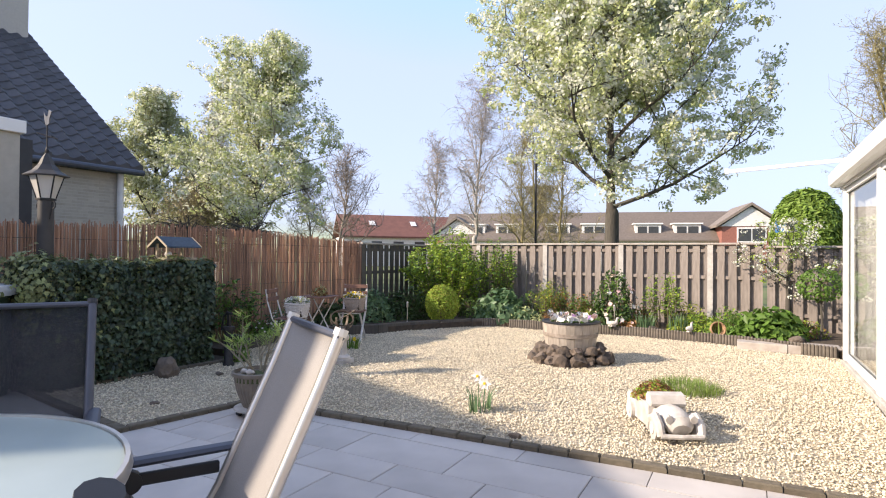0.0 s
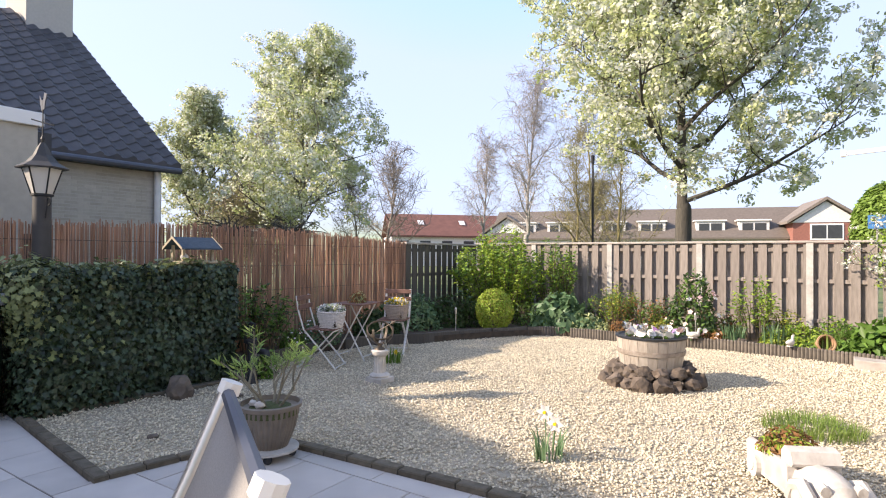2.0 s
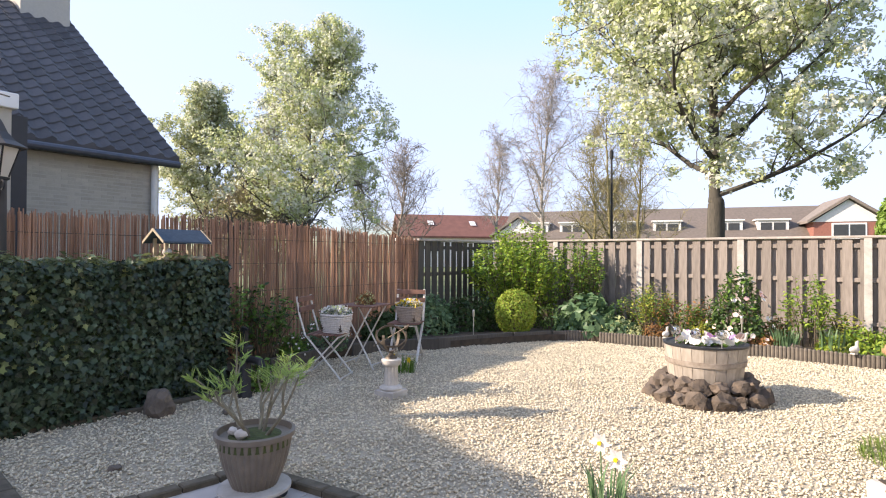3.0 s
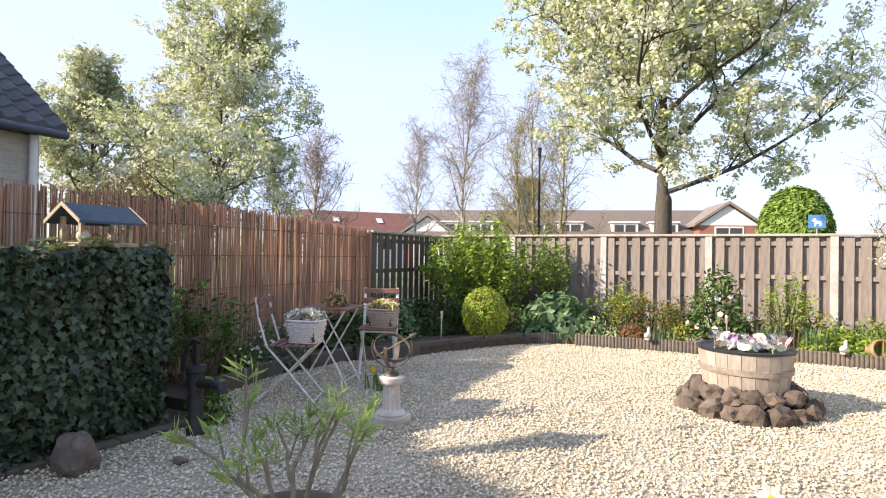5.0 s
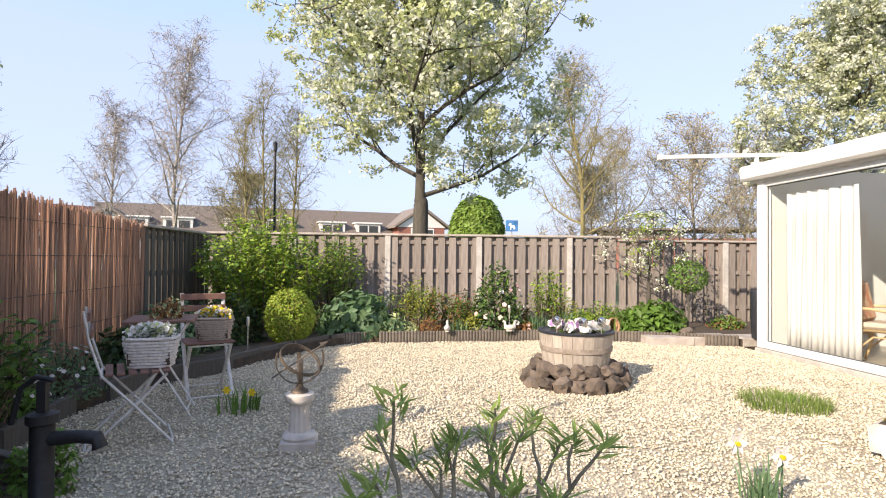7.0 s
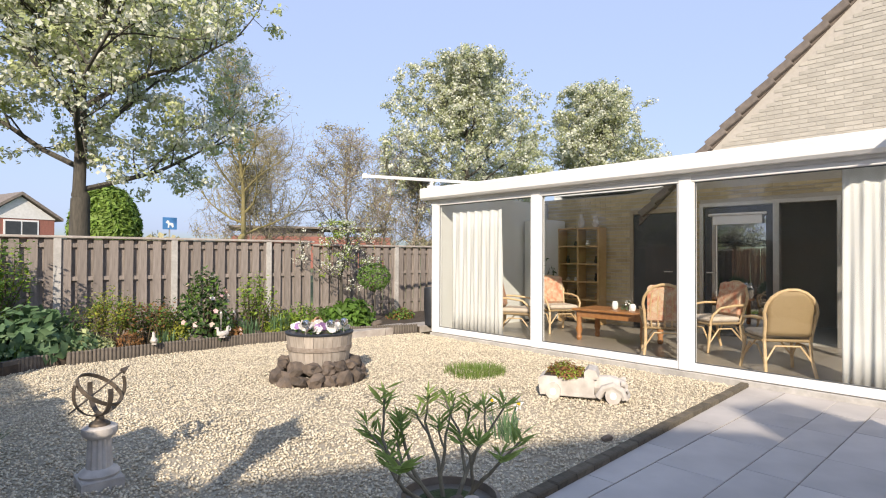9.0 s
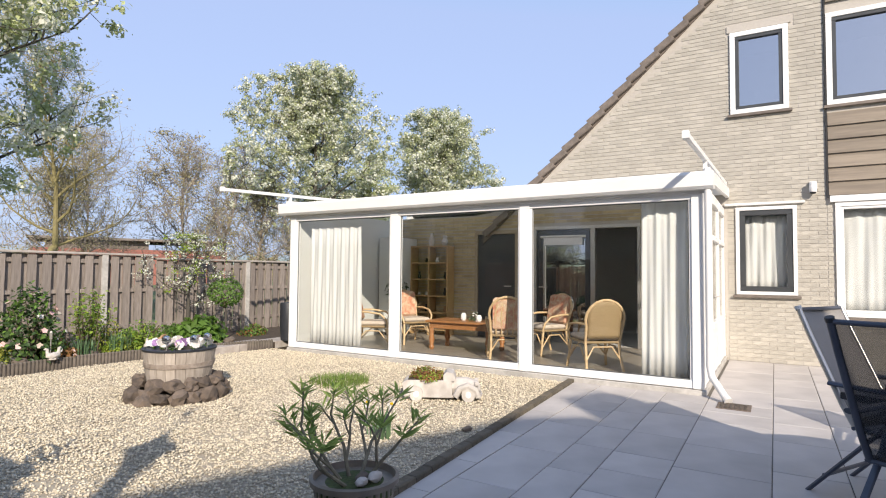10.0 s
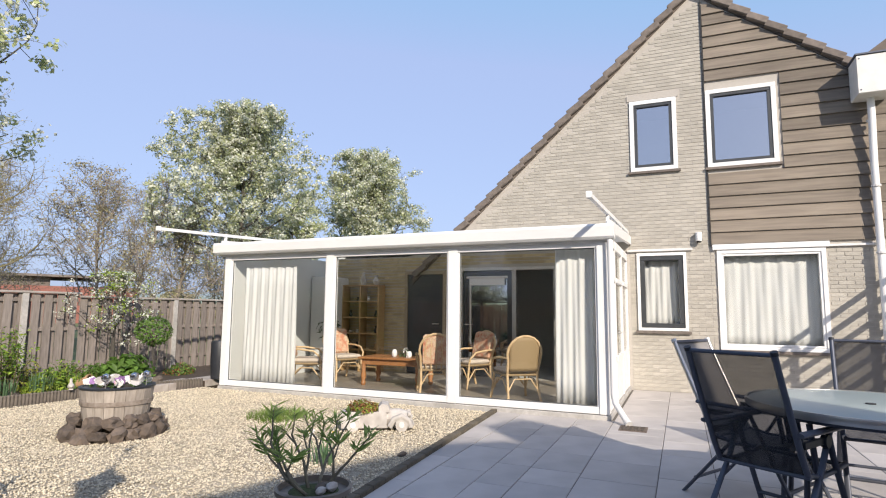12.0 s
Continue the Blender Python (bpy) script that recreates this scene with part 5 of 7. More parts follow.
def tuft(name, label, at, n, h, r, leaf, w=0.007, base=0.0, seed=1, cat="grass", lean=0.5):
    """A tuft of arching blades."""
    rr = random.Random(seed)
    t = thing(name, label, cat, pose(at[0], at[1], base))
    g = Mesh()
    for i in range(n):
        a, q = rr.uniform(0, 6.28), r * math.sqrt(rr.random())
        x, y = math.cos(a) * q, math.sin(a) * q
        L, b = h * rr.uniform(0.6, 1.1), a + rr.gauss(0, 0.8)
        l = lean * rr.uniform(0.1, 1.0) * L
        dx, dy = math.cos(b) * l, math.sin(b) * l
        px_, py_ = -math.sin(b) * w, math.cos(b) * w
        pts = [(x, y, -0.01, 1.0), (x + dx * 0.25, y + dy * 0.25, L * 0.55, 0.9), (x + dx, y + dy, L * (1 - 0.25 * lean), 0.12)]
        vs = []
        for X, Y, Z, k in pts:
            vs += [(X - px_ * k, Y - py_ * k, Z), (X + px_ * k, Y + py_ * k, Z)]
        g.add(vs, [(0, 1, 3, 2), (2, 3, 5, 4)])
    tagged(part("foliage", g, M[leaf], t), kind="stuff")
    return t


# far conifer and distant tree line
clump("conifer", "rounded bright green conifer beyond the fence", "tree", (2.3, 42.0), 2.0, 5.7, 13000, "conifer", 0.22, 0.4, 3, -0.06, "ball", seed=70)
tl = thing("tree_line", "hazy line of distant scrub and trees", "trees", kind="stuff")
rng = np.random.default_rng(77)
n = 16000
az = rng.uniform(-1.5, 1.6, n)
dist = rng.uniform(85, 120, n)
hh = (2.6 + 2.2 * np.sin(az * 9) * np.sin(az * 23 + 1) + 1.2 * np.sin(az * 57)) * rng.uniform(0.05, 1.0, n)
quads("scrub", np.stack([np.sin(az) * dist - 4, np.cos(az) * dist, np.maximum(hh, 0.05)], 1), rng.normal(size=(n, 3)), rng.uniform(0.3, 0.7, n), M["scrub"], tl, 0.8)

# street lamp and blue sign on the green
sl = thing("street_lamp", "tall thin dark street lamp post", "street lamp", pose(-8.3, 21.0, -0.06))
part("pole", Mesh().path([(0, 0, 0), (0, 0, 0.8), (0, 0, 4.7)], [0.07, 0.05, 0.035], 8), M["iron"], sl)
part("lamp_head", Mesh().path([(0, 0, 4.7), (0, 0, 4.75), (0, 0, 5.0), (0, 0, 5.05)], [0.04, 0.06, 0.07, 0.02], 10), M["iron"], sl)
sg = thing("dog_sign", "blue rectangular dog sign on a post", "sign", pose(0.0, 22.0, -0.06) @ Matrix.Diagonal((0.78, 0.78, 0.97, 1)))
part("post", Mesh().rod((0, 0, 0), (0, 0, 2.66), 0.03), M["alu_light"], sg)
part("panel", Mesh().box(-0.29, 0.29, -0.045, -0.03, 2.28, 2.70, 0.004), M["sign_blue"], sg)
part("pictogram", Mesh().prism([(-0.17, 2.52), (-0.10, 2.60), (-0.03, 2.58), (-0.02, 2.52), (0.13, 2.50), (0.16, 2.38), (0.10, 2.34), (0.06, 2.42), (-0.02, 2.43), (-0.03, 2.34), (-0.08, 2.34), (-0.08, 2.48), (-0.14, 2.50)], "y", -0.052, -0.046), M["white"], sg)

# twisted umbrella trees behind the reed fence
for k, (x, y, r) in enumerate(((-13.2, 9.25, 0.85), (-12.55, 10.5, 0.85))):
    ut = thing("umbrella_tree", "flat-topped tree with tangled dark branches", "tree", pose(x, y, -0.06), group="umbrella trees")
    rr = random.Random(90 + k)
    part("trunk", Mesh().path([(0, 0, 0), (0.05, 0, 0.8), (-0.05, 0.04, 1.45), (0.05, 0, 1.9)], [0.1, 0.08, 0.07, 0.08], 8), M["bark"], ut, smooth=True)
    g = Mesh()
    for i in range(52):
        a = rr.uniform(0, 6.28)
        p, pts = Vector((0.04, 0, 1.85 + rr.uniform(0, 0.1))), []
        d = Vector((math.cos(a), math.sin(a), 0.25))
        for j in range(6):
            pts.append(tuple(p))
            d = (d + Vector((rr.gauss(0, 0.55), rr.gauss(0, 0.55), rr.gauss(-0.05, 0.22)))).normalized()
            p = p + d * r * 0.26
            p.z = min(max(p.z, 1.8), 2.32 - 0.3 * (Vector((p.x, p.y)).length / r) ** 2)
        g.path(pts, [0.020, 0.016, 0.012, 0.010, 0.008, 0.005], 4, False)
    part("branch_tangle", g, M["bark"], ut)


# ---- hedge and plants ----
def hedge():
    t = thing("ivy_hedge", "clipped dense dark green ivy hedge", "hedge", pose(-6.72, 2.88, 0))
    L, W, H = 1.88, 0.55, 1.20
    part("core", Mesh().box(-W + 0.06, -0.06, 0.06, L - 0.06, -0.02, H - 0.06), M["leaf_dark"], t)
    rng = np.random.default_rng(5)
    cs, ns = [], []
    def face(n, f, nrm):
        u, v = rng.uniform(0, 1, n), rng.uniform(0, 1, n)
        p = f(u, v)
        w = np.array([noise.noise(Vector((a * 2.2, b * 2.2, c * 2.2))) + 0.5 * noise.noise(Vector((a * 6, b * 6, c * 6))) for a, b, c in p]) * 0.075
        cs.append(p + np.array(nrm)[None] * (w + rng.normal(0, 0.028, n))[:, None])
        ns.append(np.array(nrm)[None] + rng.normal(0, 0.5, (n, 3)) + np.array([0, 0, 0.45]))
    z = np.zeros
    face(7600, lambda u, v: np.stack([z(len(u)) - 0.02, u * L, v * H], 1), (1, 0, 0))
    face(2300, lambda u, v: np.stack([-u * W, z(len(u)) + 0.02, v * H], 1), (0, -1, 0))
    face(2300, lambda u, v: np.stack([-u * W, z(len(u)) + L - 0.02, v * H], 1), (0, 1, 0))
    face(2300, lambda u, v: np.stack([z(len(u)) - W, u * L, v * H], 1), (-1, 0, 0))
    c, nr = np.concatenate(cs), np.concatenate(ns)
    downs = np.tile([0, 0, -1.0], (len(c), 1)) + RNG.normal(0, 0.45, (len(c), 3))
    lobed("leaves", c, nr, RNG.uniform(0.018, 0.037, len(c)), M["leaf_ivy"], t, downs)
    cs.clear(), ns.clear()
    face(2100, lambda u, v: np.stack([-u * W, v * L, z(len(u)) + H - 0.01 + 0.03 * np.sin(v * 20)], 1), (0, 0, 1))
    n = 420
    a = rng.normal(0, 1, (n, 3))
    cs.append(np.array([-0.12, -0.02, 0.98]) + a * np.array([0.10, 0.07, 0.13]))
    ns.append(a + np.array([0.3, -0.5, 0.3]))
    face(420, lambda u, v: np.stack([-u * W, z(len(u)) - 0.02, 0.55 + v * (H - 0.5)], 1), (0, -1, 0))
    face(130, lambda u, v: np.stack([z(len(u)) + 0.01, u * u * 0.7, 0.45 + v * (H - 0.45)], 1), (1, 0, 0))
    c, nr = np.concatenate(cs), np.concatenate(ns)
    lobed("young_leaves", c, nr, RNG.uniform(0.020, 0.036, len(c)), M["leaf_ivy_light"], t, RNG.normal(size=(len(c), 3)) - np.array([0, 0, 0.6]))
    top = Mesh()
    for i in range(26):
        y, x = random.uniform(0, L), random.uniform(-W, 0)
        top.path([(x, y, H - 0.1), (x + random.gauss(0, .02), y + random.gauss(0, .03), H + random.uniform(0.0, 0.06))], [0.004, 0.002], 4)
    tagged(part("shoots", top, M["stem"], t), kind="stuff")


hedge()
stemmy("shrub", "tall bright green leafy shrub in the corner border", (-6.55, 10.45), 1.0, 1.62, 96, "leaf_lime", 0.040, "leaf_shrub", 2, per=120, bare=0.12)
stemmy("shrub", "open brown-stemmed shrub with young leaves", (-5.55, 10.75), 0.6, 1.52, 44, "leaf_shrub", 0.034, "leaf_lime", 3, per=55, bare=0.3)
clump("shrub", "dark green low shrub behind the plank edging", "shrub", (-6.75, 9.15), 0.5, 0.55, 1500, "leaf_dark", 0.04, 0.5, 10, seed=4)
clump("shrub", "dark green leafy shrub by the side fence", "shrub", (-7.15, 8.5), 0.45, 0.55, 1300, "leaf_blue", 0.045, 0.5, 10, seed=5)
clump("box_ball", "round clipped lime green bush", "shrub", (-5.98, 9.16), 0.31, 0.71, 5200, "leaf_lime", 0.022, 0.5, 6, 0.06, "ball", seed=6, extra="leaf_yellow")
clump("hydrangea", "blue-green broad-leaved hydrangea shrub", "shrub", (-5.15, 10.15), 0.55, 0.55, 1100, "leaf_blue", 0.075, 0.62, 14, seed=7)
clump("hellebore", "low pale green flowering plant", "plant", (-4.72, 9.95), 0.30, 0.28, 420, "leaf_blue", 0.05, 0.5, 6, seed=8, extra="leaf_pale")
stemmy("shrub", "feathery yellow-green shrub at the fence", (-4.32, 10.25), 0.38, 0.72, 34, "leaf_yellow", 0.024, "leaf_shrub", 9, per=55, bare=0.3)
stemmy("shrub", "olive green shrub with bronze tips", (-3.88, 10.15), 0.38, 0.58, 30, "leaf_shrub", 0.026, "leaf_red", 10, per=45, bare=0.3)
clump("plant", "small bronze plant along the edging", "plant", (-4.15, 9.88), 0.18, 0.22, 260, "leaf_red", 0.03, 0.3, 6, seed=11)
clump("camellia", "camellia bush with white and blush flowers", "shrub", (-3.10, 10.15), 0.44, 0.92, 1500, "leaf_dark", 0.042, 0.5, 12, seed=12, extra="leaf_shrub", flowers=("petal_white", "petal_pink", "petal_blush"), fs=0.040, fn=34)
clump("plant", "yellow flowering bush behind the ornaments", "plant", (-3.55, 10.05), 0.24, 0.34, 500, "leaf_yellow", 0.03, 0.4, 6, seed=13)
clump("plant", "low red-leaved plant at the border edge", "plant", (-2.78, 9.92), 0.24, 0.16, 420, "leaf_red", 0.034, 0.45, 5, seed=14, flowers=("petal_pink",), fs=0.03, fn=6)
stemmy("shrub", "light green upright spring shrub", (-2.30, 10.30), 0.30, 0.92, 16, "leaf_lime", 0.030, "leaf_shrub", 15, per=60)
clump("plant", "lime green low plant", "plant", (-1.70, 10.15), 0.34, 0.32, 700, "leaf_lime", 0.036, 0.45, 7, seed=16, extra="leaf_shrub")
clump("plant", "broad-leaved bright green perennial", "plant", (-0.80, 10.0), 0.48, 0.50, 800, "leaf_shrub", 0.085, 0.5, 10, seed=17, upward=0.8)
clump("plant", "dark green feathery plant", "plant", (-1.25, 9.95), 0.22, 0.34, 500, "leaf_shrub", 0.032, 0.4, 6, seed=18)
stemmy("shrub", "open dark green shrub against the reed fence", (-7.27, 5.5), 0.42, 0.85, 26, "leaf_shrub", 0.036, "leaf_dark", 19, per=44)
clump("plant", "grey-leaved plant with small white flowers", "plant", (-7.30, 6.55), 0.36, 0.42, 900, "leaf_blue", 0.026, 0.4, 8, seed=20, flowers=("petal_white",), fs=0.018, fn=46)
clump("plant", "low plant with white flowers by the border", "plant", (-7.28, 6.02), 0.22, 0.26, 420, "leaf_shrub", 0.03, 0.45, 6, seed=21, flowers=("petal_white",), fs=0.016, fn=24)
clump("ivy_plant", "low green plant at the foot of the hedge", "plant", (-6.52, 4.95), 0.16, 0.30, 260, "leaf_shrub", 0.035, 0.5, 6, seed=22, base=0.0)
clump("plant", "pale variegated low plant", "plant", (-4.45, 9.92), 0.17, 0.17, 260, "leaf_pale", 0.03, 0.5, 4, seed=23)
clump("shrub", "dark leafy shrub by the corner chair", "shrub", (-7.2, 7.6), 0.36, 0.45, 900, "leaf_dark", 0.05, 0.55, 8, seed=24)
for i, (x, y, n, h, lf) in enumerate(((-2.55, 9.88, 60, 0.30, "leaf_blue"), (-2.05, 9.92, 60, 0.32, "leaf_blue"), (-3.75, 9.88, 36, 0.24, "leaf_blue"), (-1.45, 9.86, 40, 0.26, "grass"), (-5.35, 9.8, 30, 0.2, "leaf_shrub"))):
    tuft("bulb_leaves", "upright tuft of bulb leaves in the border", (x, y), n, h, 0.14, lf, 0.009, 0.10, 30 + i, "plant", 0.35)
tuft("grass_tuft", "fine fresh green grass tuft in the gravel", (-1.62, 6.14), 900, 0.12, 0.34, "grass", 0.0028, 0.0, 40, "grass", 1.1)
da = tuft("daffodil", "sparse daffodil clump with a white flower", (-3.06, 4.46), 34, 0.24, 0.10, "leaf_blue", 0.006, 0.0, 41, "flower", 0.5)
def daffodil_head(parent, p, petal="petal_white", k=1.0):
    s = part("flower_stem", Mesh().path([(p[0] * 0.6, p[1] * 0.6, 0), (p[0], p[1], p[2])], 0.004, 5), M["leaf_blue"], parent)
    f = Mesh()
    for q in range(6):
        a = q * math.pi / 3
        f.add([(p[0], p[1], p[2]), (p[0] + 0.034 * k * math.cos(a - .5), p[1] + 0.012 * math.sin(a - .5) - 0.01, p[2] + 0.036 * k * math.sin(a - .5)), (p[0] + 0.062 * k * math.cos(a), p[1] - 0.012, p[2] + 0.062 * k * math.sin(a)), (p[0] + 0.034 * k * math.cos(a + .5), p[1] - 0.01, p[2] + 0.036 * k * math.sin(a + .5))], [(0, 1, 2, 3)])
    part("petals", f, M[petal], s)
    part("trumpet", Mesh().path([(p[0], p[1], p[2]), (p[0], p[1] - 0.022, p[2])], [0.007 * k, 0.012 * k], 8), M["petal_yellow"], s)
daffodil_head(da, (0.07, -0.04, 0.25))
daffodil_head(da, (-0.06, 0.10, 0.27))
db = tuft("daffodil", "small daffodil clump beside the sundial", (-5.92, 6.35), 60, 0.22, 0.16, "leaf_shrub", 0.007, 0.0, 42, "flower", 0.7)
daffodil_head(db, (-0.08, -0.03, 0.17), "petal_yellow", 0.6)
daffodil_head(db, (0.09, 0.02, 0.14), "petal_yellow", 0.6)

for i, (x, y, r, h, lf, ex) in enumerate(((-4.75, 10.6, 0.35, 0.5, "leaf_shrub", "leaf_dark"), (-3.55, 10.55, 0.35, 0.6, "leaf_dark", "leaf_red"), (-2.7, 10.5, 0.3, 0.42, "leaf_shrub", "leaf_red"), (-1.95, 10.55, 0.3, 0.45, "leaf_yellow", "leaf_shrub"), (-1.3, 10.5, 0.35, 0.4, "leaf_shrub", "leaf_lime"), (-0.3, 10.35, 0.3, 0.3, "leaf_lime", "leaf_red"), (-5.75, 10.0, 0.35, 0.4, "leaf_dark", "leaf_shrub"), (-2.05, 9.98, 0.2, 0.2, "leaf_lime", "leaf_yellow"), (0.6, 10.2, 0.3, 0.2, "leaf_shrub", "leaf_red"))):
    clump("border_plant", "mixed green and bronze border plant by the fence", "plant", (x, y), r, h, 620, lf, 0.03, 0.42, 9, seed=110 + i, extra=ex)

# young blossom tree and standard bush by the sunroom
tree("blossom_shrub", "small leaning tree with white blossom by the fence", (-0.50, 10.60), 1.95, 0.80, 0.75, 0.04, 95, 9, 5, 5, 12, "leaf_lime", 0.022, 0.55, "bark", 0.0, 0.30, twig_r=0.005, tuft_r=0.035)
sb = clump("standard_bush", "small dark green round-headed bush on a stem", "shrub", (-0.12, 10.1), 0.30, 0.50, 900, "leaf_shrub", 0.03, 0.5, 6, 0.66, "ball", seed=50)
part("stem", Mesh().path([(0, 0, -0.60), (0.02, 0, -0.3), (0, 0, 0.05)], [0.02, 0.016, 0.014], 7), M["bark"], sb)


# ---- garden ornaments ----
def arc(cx, cz, r, a0, a1, n=16, y=0.0):
    return [(cx + r * math.cos(radians(a0 + (a1 - a0) * i / n)), y, cz + r * math.sin(radians(a0 + (a1 - a0) * i / n))) for i in range(n + 1)]


def barrel():
    at = (-3.02, 7.08)
    b = thing("barrel_planter", "half oak barrel planter with pale staves", "planter", pose(at[0], at[1], 0.02))
    ns = 22
    for i in range(ns):
        a0, a1 = 2 * math.pi * (i + 0.02) / ns, 2 * math.pi * (i + 0.98) / ns
        rows_ = ((0.27, 0.0), (0.31, 0.20), (0.348, 0.47))
        vs = [((r - q) * math.cos(a), (r - q) * math.sin(a), z + random.uniform(-.003, .003)) for r, z in rows_ for q in (0.0, 0.03) for a in (a0, a1)]
        fs = []
        for j in (0, 4):
            fs += [(j, j + 1, j + 5, j + 4), (j + 3, j + 2, j + 6, j + 7), (j + 2, j, j + 4, j + 6), (j + 1, j + 3, j + 7, j + 5)]
        fs += [(8, 9, 11, 10), (1, 0, 2, 3)]
        part("stave", Mesh().add(vs, fs), M["oak"], b)
    for z, r in ((0.10, 0.292), (0.30, 0.330)):
        part("hoop", Mesh().lathe([(r - 0.004, z), (r + 0.004, z), (r + 0.010, z + 0.045), (r + 0.002, z + 0.045)], 40), M["hoop"], b, smooth=True)
    part("rim", Mesh().lathe([(0.322, 0.462), (0.353, 0.462), (0.356, 0.480), (0.326, 0.484), (0.316, 0.47)], 40), M["plastic_dark"], b, "dark inner rim", smooth=True)
    part("soil", Mesh().lathe([(0.314, 0.40), (0.314, 0.455), (0.2, 0.47), (0.02, 0.475)], 24), M["soil"], b)
    rr = random.Random(4)
    for i in range(30):
        a, q = rr.uniform(0, 6.28), 0.28 * math.sqrt(rr.random())
        x, y = at[0] + q * math.cos(a), at[1] + q * math.sin(a)
        f = thing("pansy", "white and violet pansy in the barrel", "flower", pose(x, y, 0.485, 0, 0, rr.uniform(0, 360)), group="pansies in the barrel")
        g = Mesh()
        for k in range(7):
            t = rr.uniform(0, 6.28)
            g.add([(0, 0, 0), (0.03 * math.cos(t - .4), 0.03 * math.sin(t - .4), 0.03), (0.06 * math.cos(t), 0.06 * math.sin(t), 0.03), (0.03 * math.cos(t + .4), 0.03 * math.sin(t + .4), 0.03)], [(0, 1, 2, 3)])
        part("leaves", g, M["leaf_shrub"], f)
        for k in range(2):
            hx, hy, hz = rr.uniform(-.04, .04), rr.uniform(-.04, .04), rr.uniform(0.04, 0.085)
            p = Mesh()
            ta = rr.uniform(0, 6.28)
            for q2 in range(5):
                t = q2 * 2 * math.pi / 5
                c, s = math.cos(t) * 0.02, math.sin(t) * 0.02
                pts = [(hx + c + 0.021 * math.cos(t2) * 1.0, hy + 0.010 * math.sin(ta) + s * 0.5 + 0.012 * math.sin(t2), hz + s * 0.85 + 0.019 * math.sin(t2)) for t2 in [m_ * math.pi / 3 for m_ in range(6)]]
                p.add(pts, [tuple(range(6))])
            part("petals", p, M[rr.choice(("petal_white", "petal_white", "petal_white", "petal_white", "petal_white", "petal_violet", "petal_pink"))], f)
    for i, (a, rad) in enumerate(((3.6, 0.25), (5.4, 0.265), (4.6, 0.27))):
        o = thing("glass_ornament", "small clear solar ball light on a stick", "ornament", pose(at[0] + rad * math.cos(a), at[1] + rad * math.sin(a), 0.48))
        part("stick", Mesh().rod((0, 0, -0.03), (0, 0, 0.08), 0.005), M["alu_light"], o)
        part("globe", Mesh().lathe([(0.008, 0.075), (0.035, 0.09), (0.045, 0.12), (0.035, 0.15), (0.008, 0.163)], 14), M["sky_pane"], o, smooth=True)
    n = 0
    for ring, cnt, rad, z, s in ((0, 17, 0.435, 0.055, 0.10), (1, 15, 0.365, 0.16, 0.085)):
        for i in range(cnt):
            a = 2 * math.pi * (i + 0.5 * ring) / cnt + rr.uniform(-.06, .06)
            if ring and rr.random() < 0.12:
                continue
            sc = s * rr.uniform(0.8, 1.15)
            o = part("lava_rock", Mesh().rock((0, 0, 0), (sc, sc * 0.8, sc * 0.78), 200 + n, 0.46), M["lava"], m=pose(at[0] + rad * math.cos(a), at[1] + rad * math.sin(a), z, rr.uniform(-20, 20), rr.uniform(-20, 20), math.degrees(a) + 90))
            tagged(o, "rough reddish brown lava rock around the barrel", "rock", "rocks round the barrel")
            n += 1


barrel()


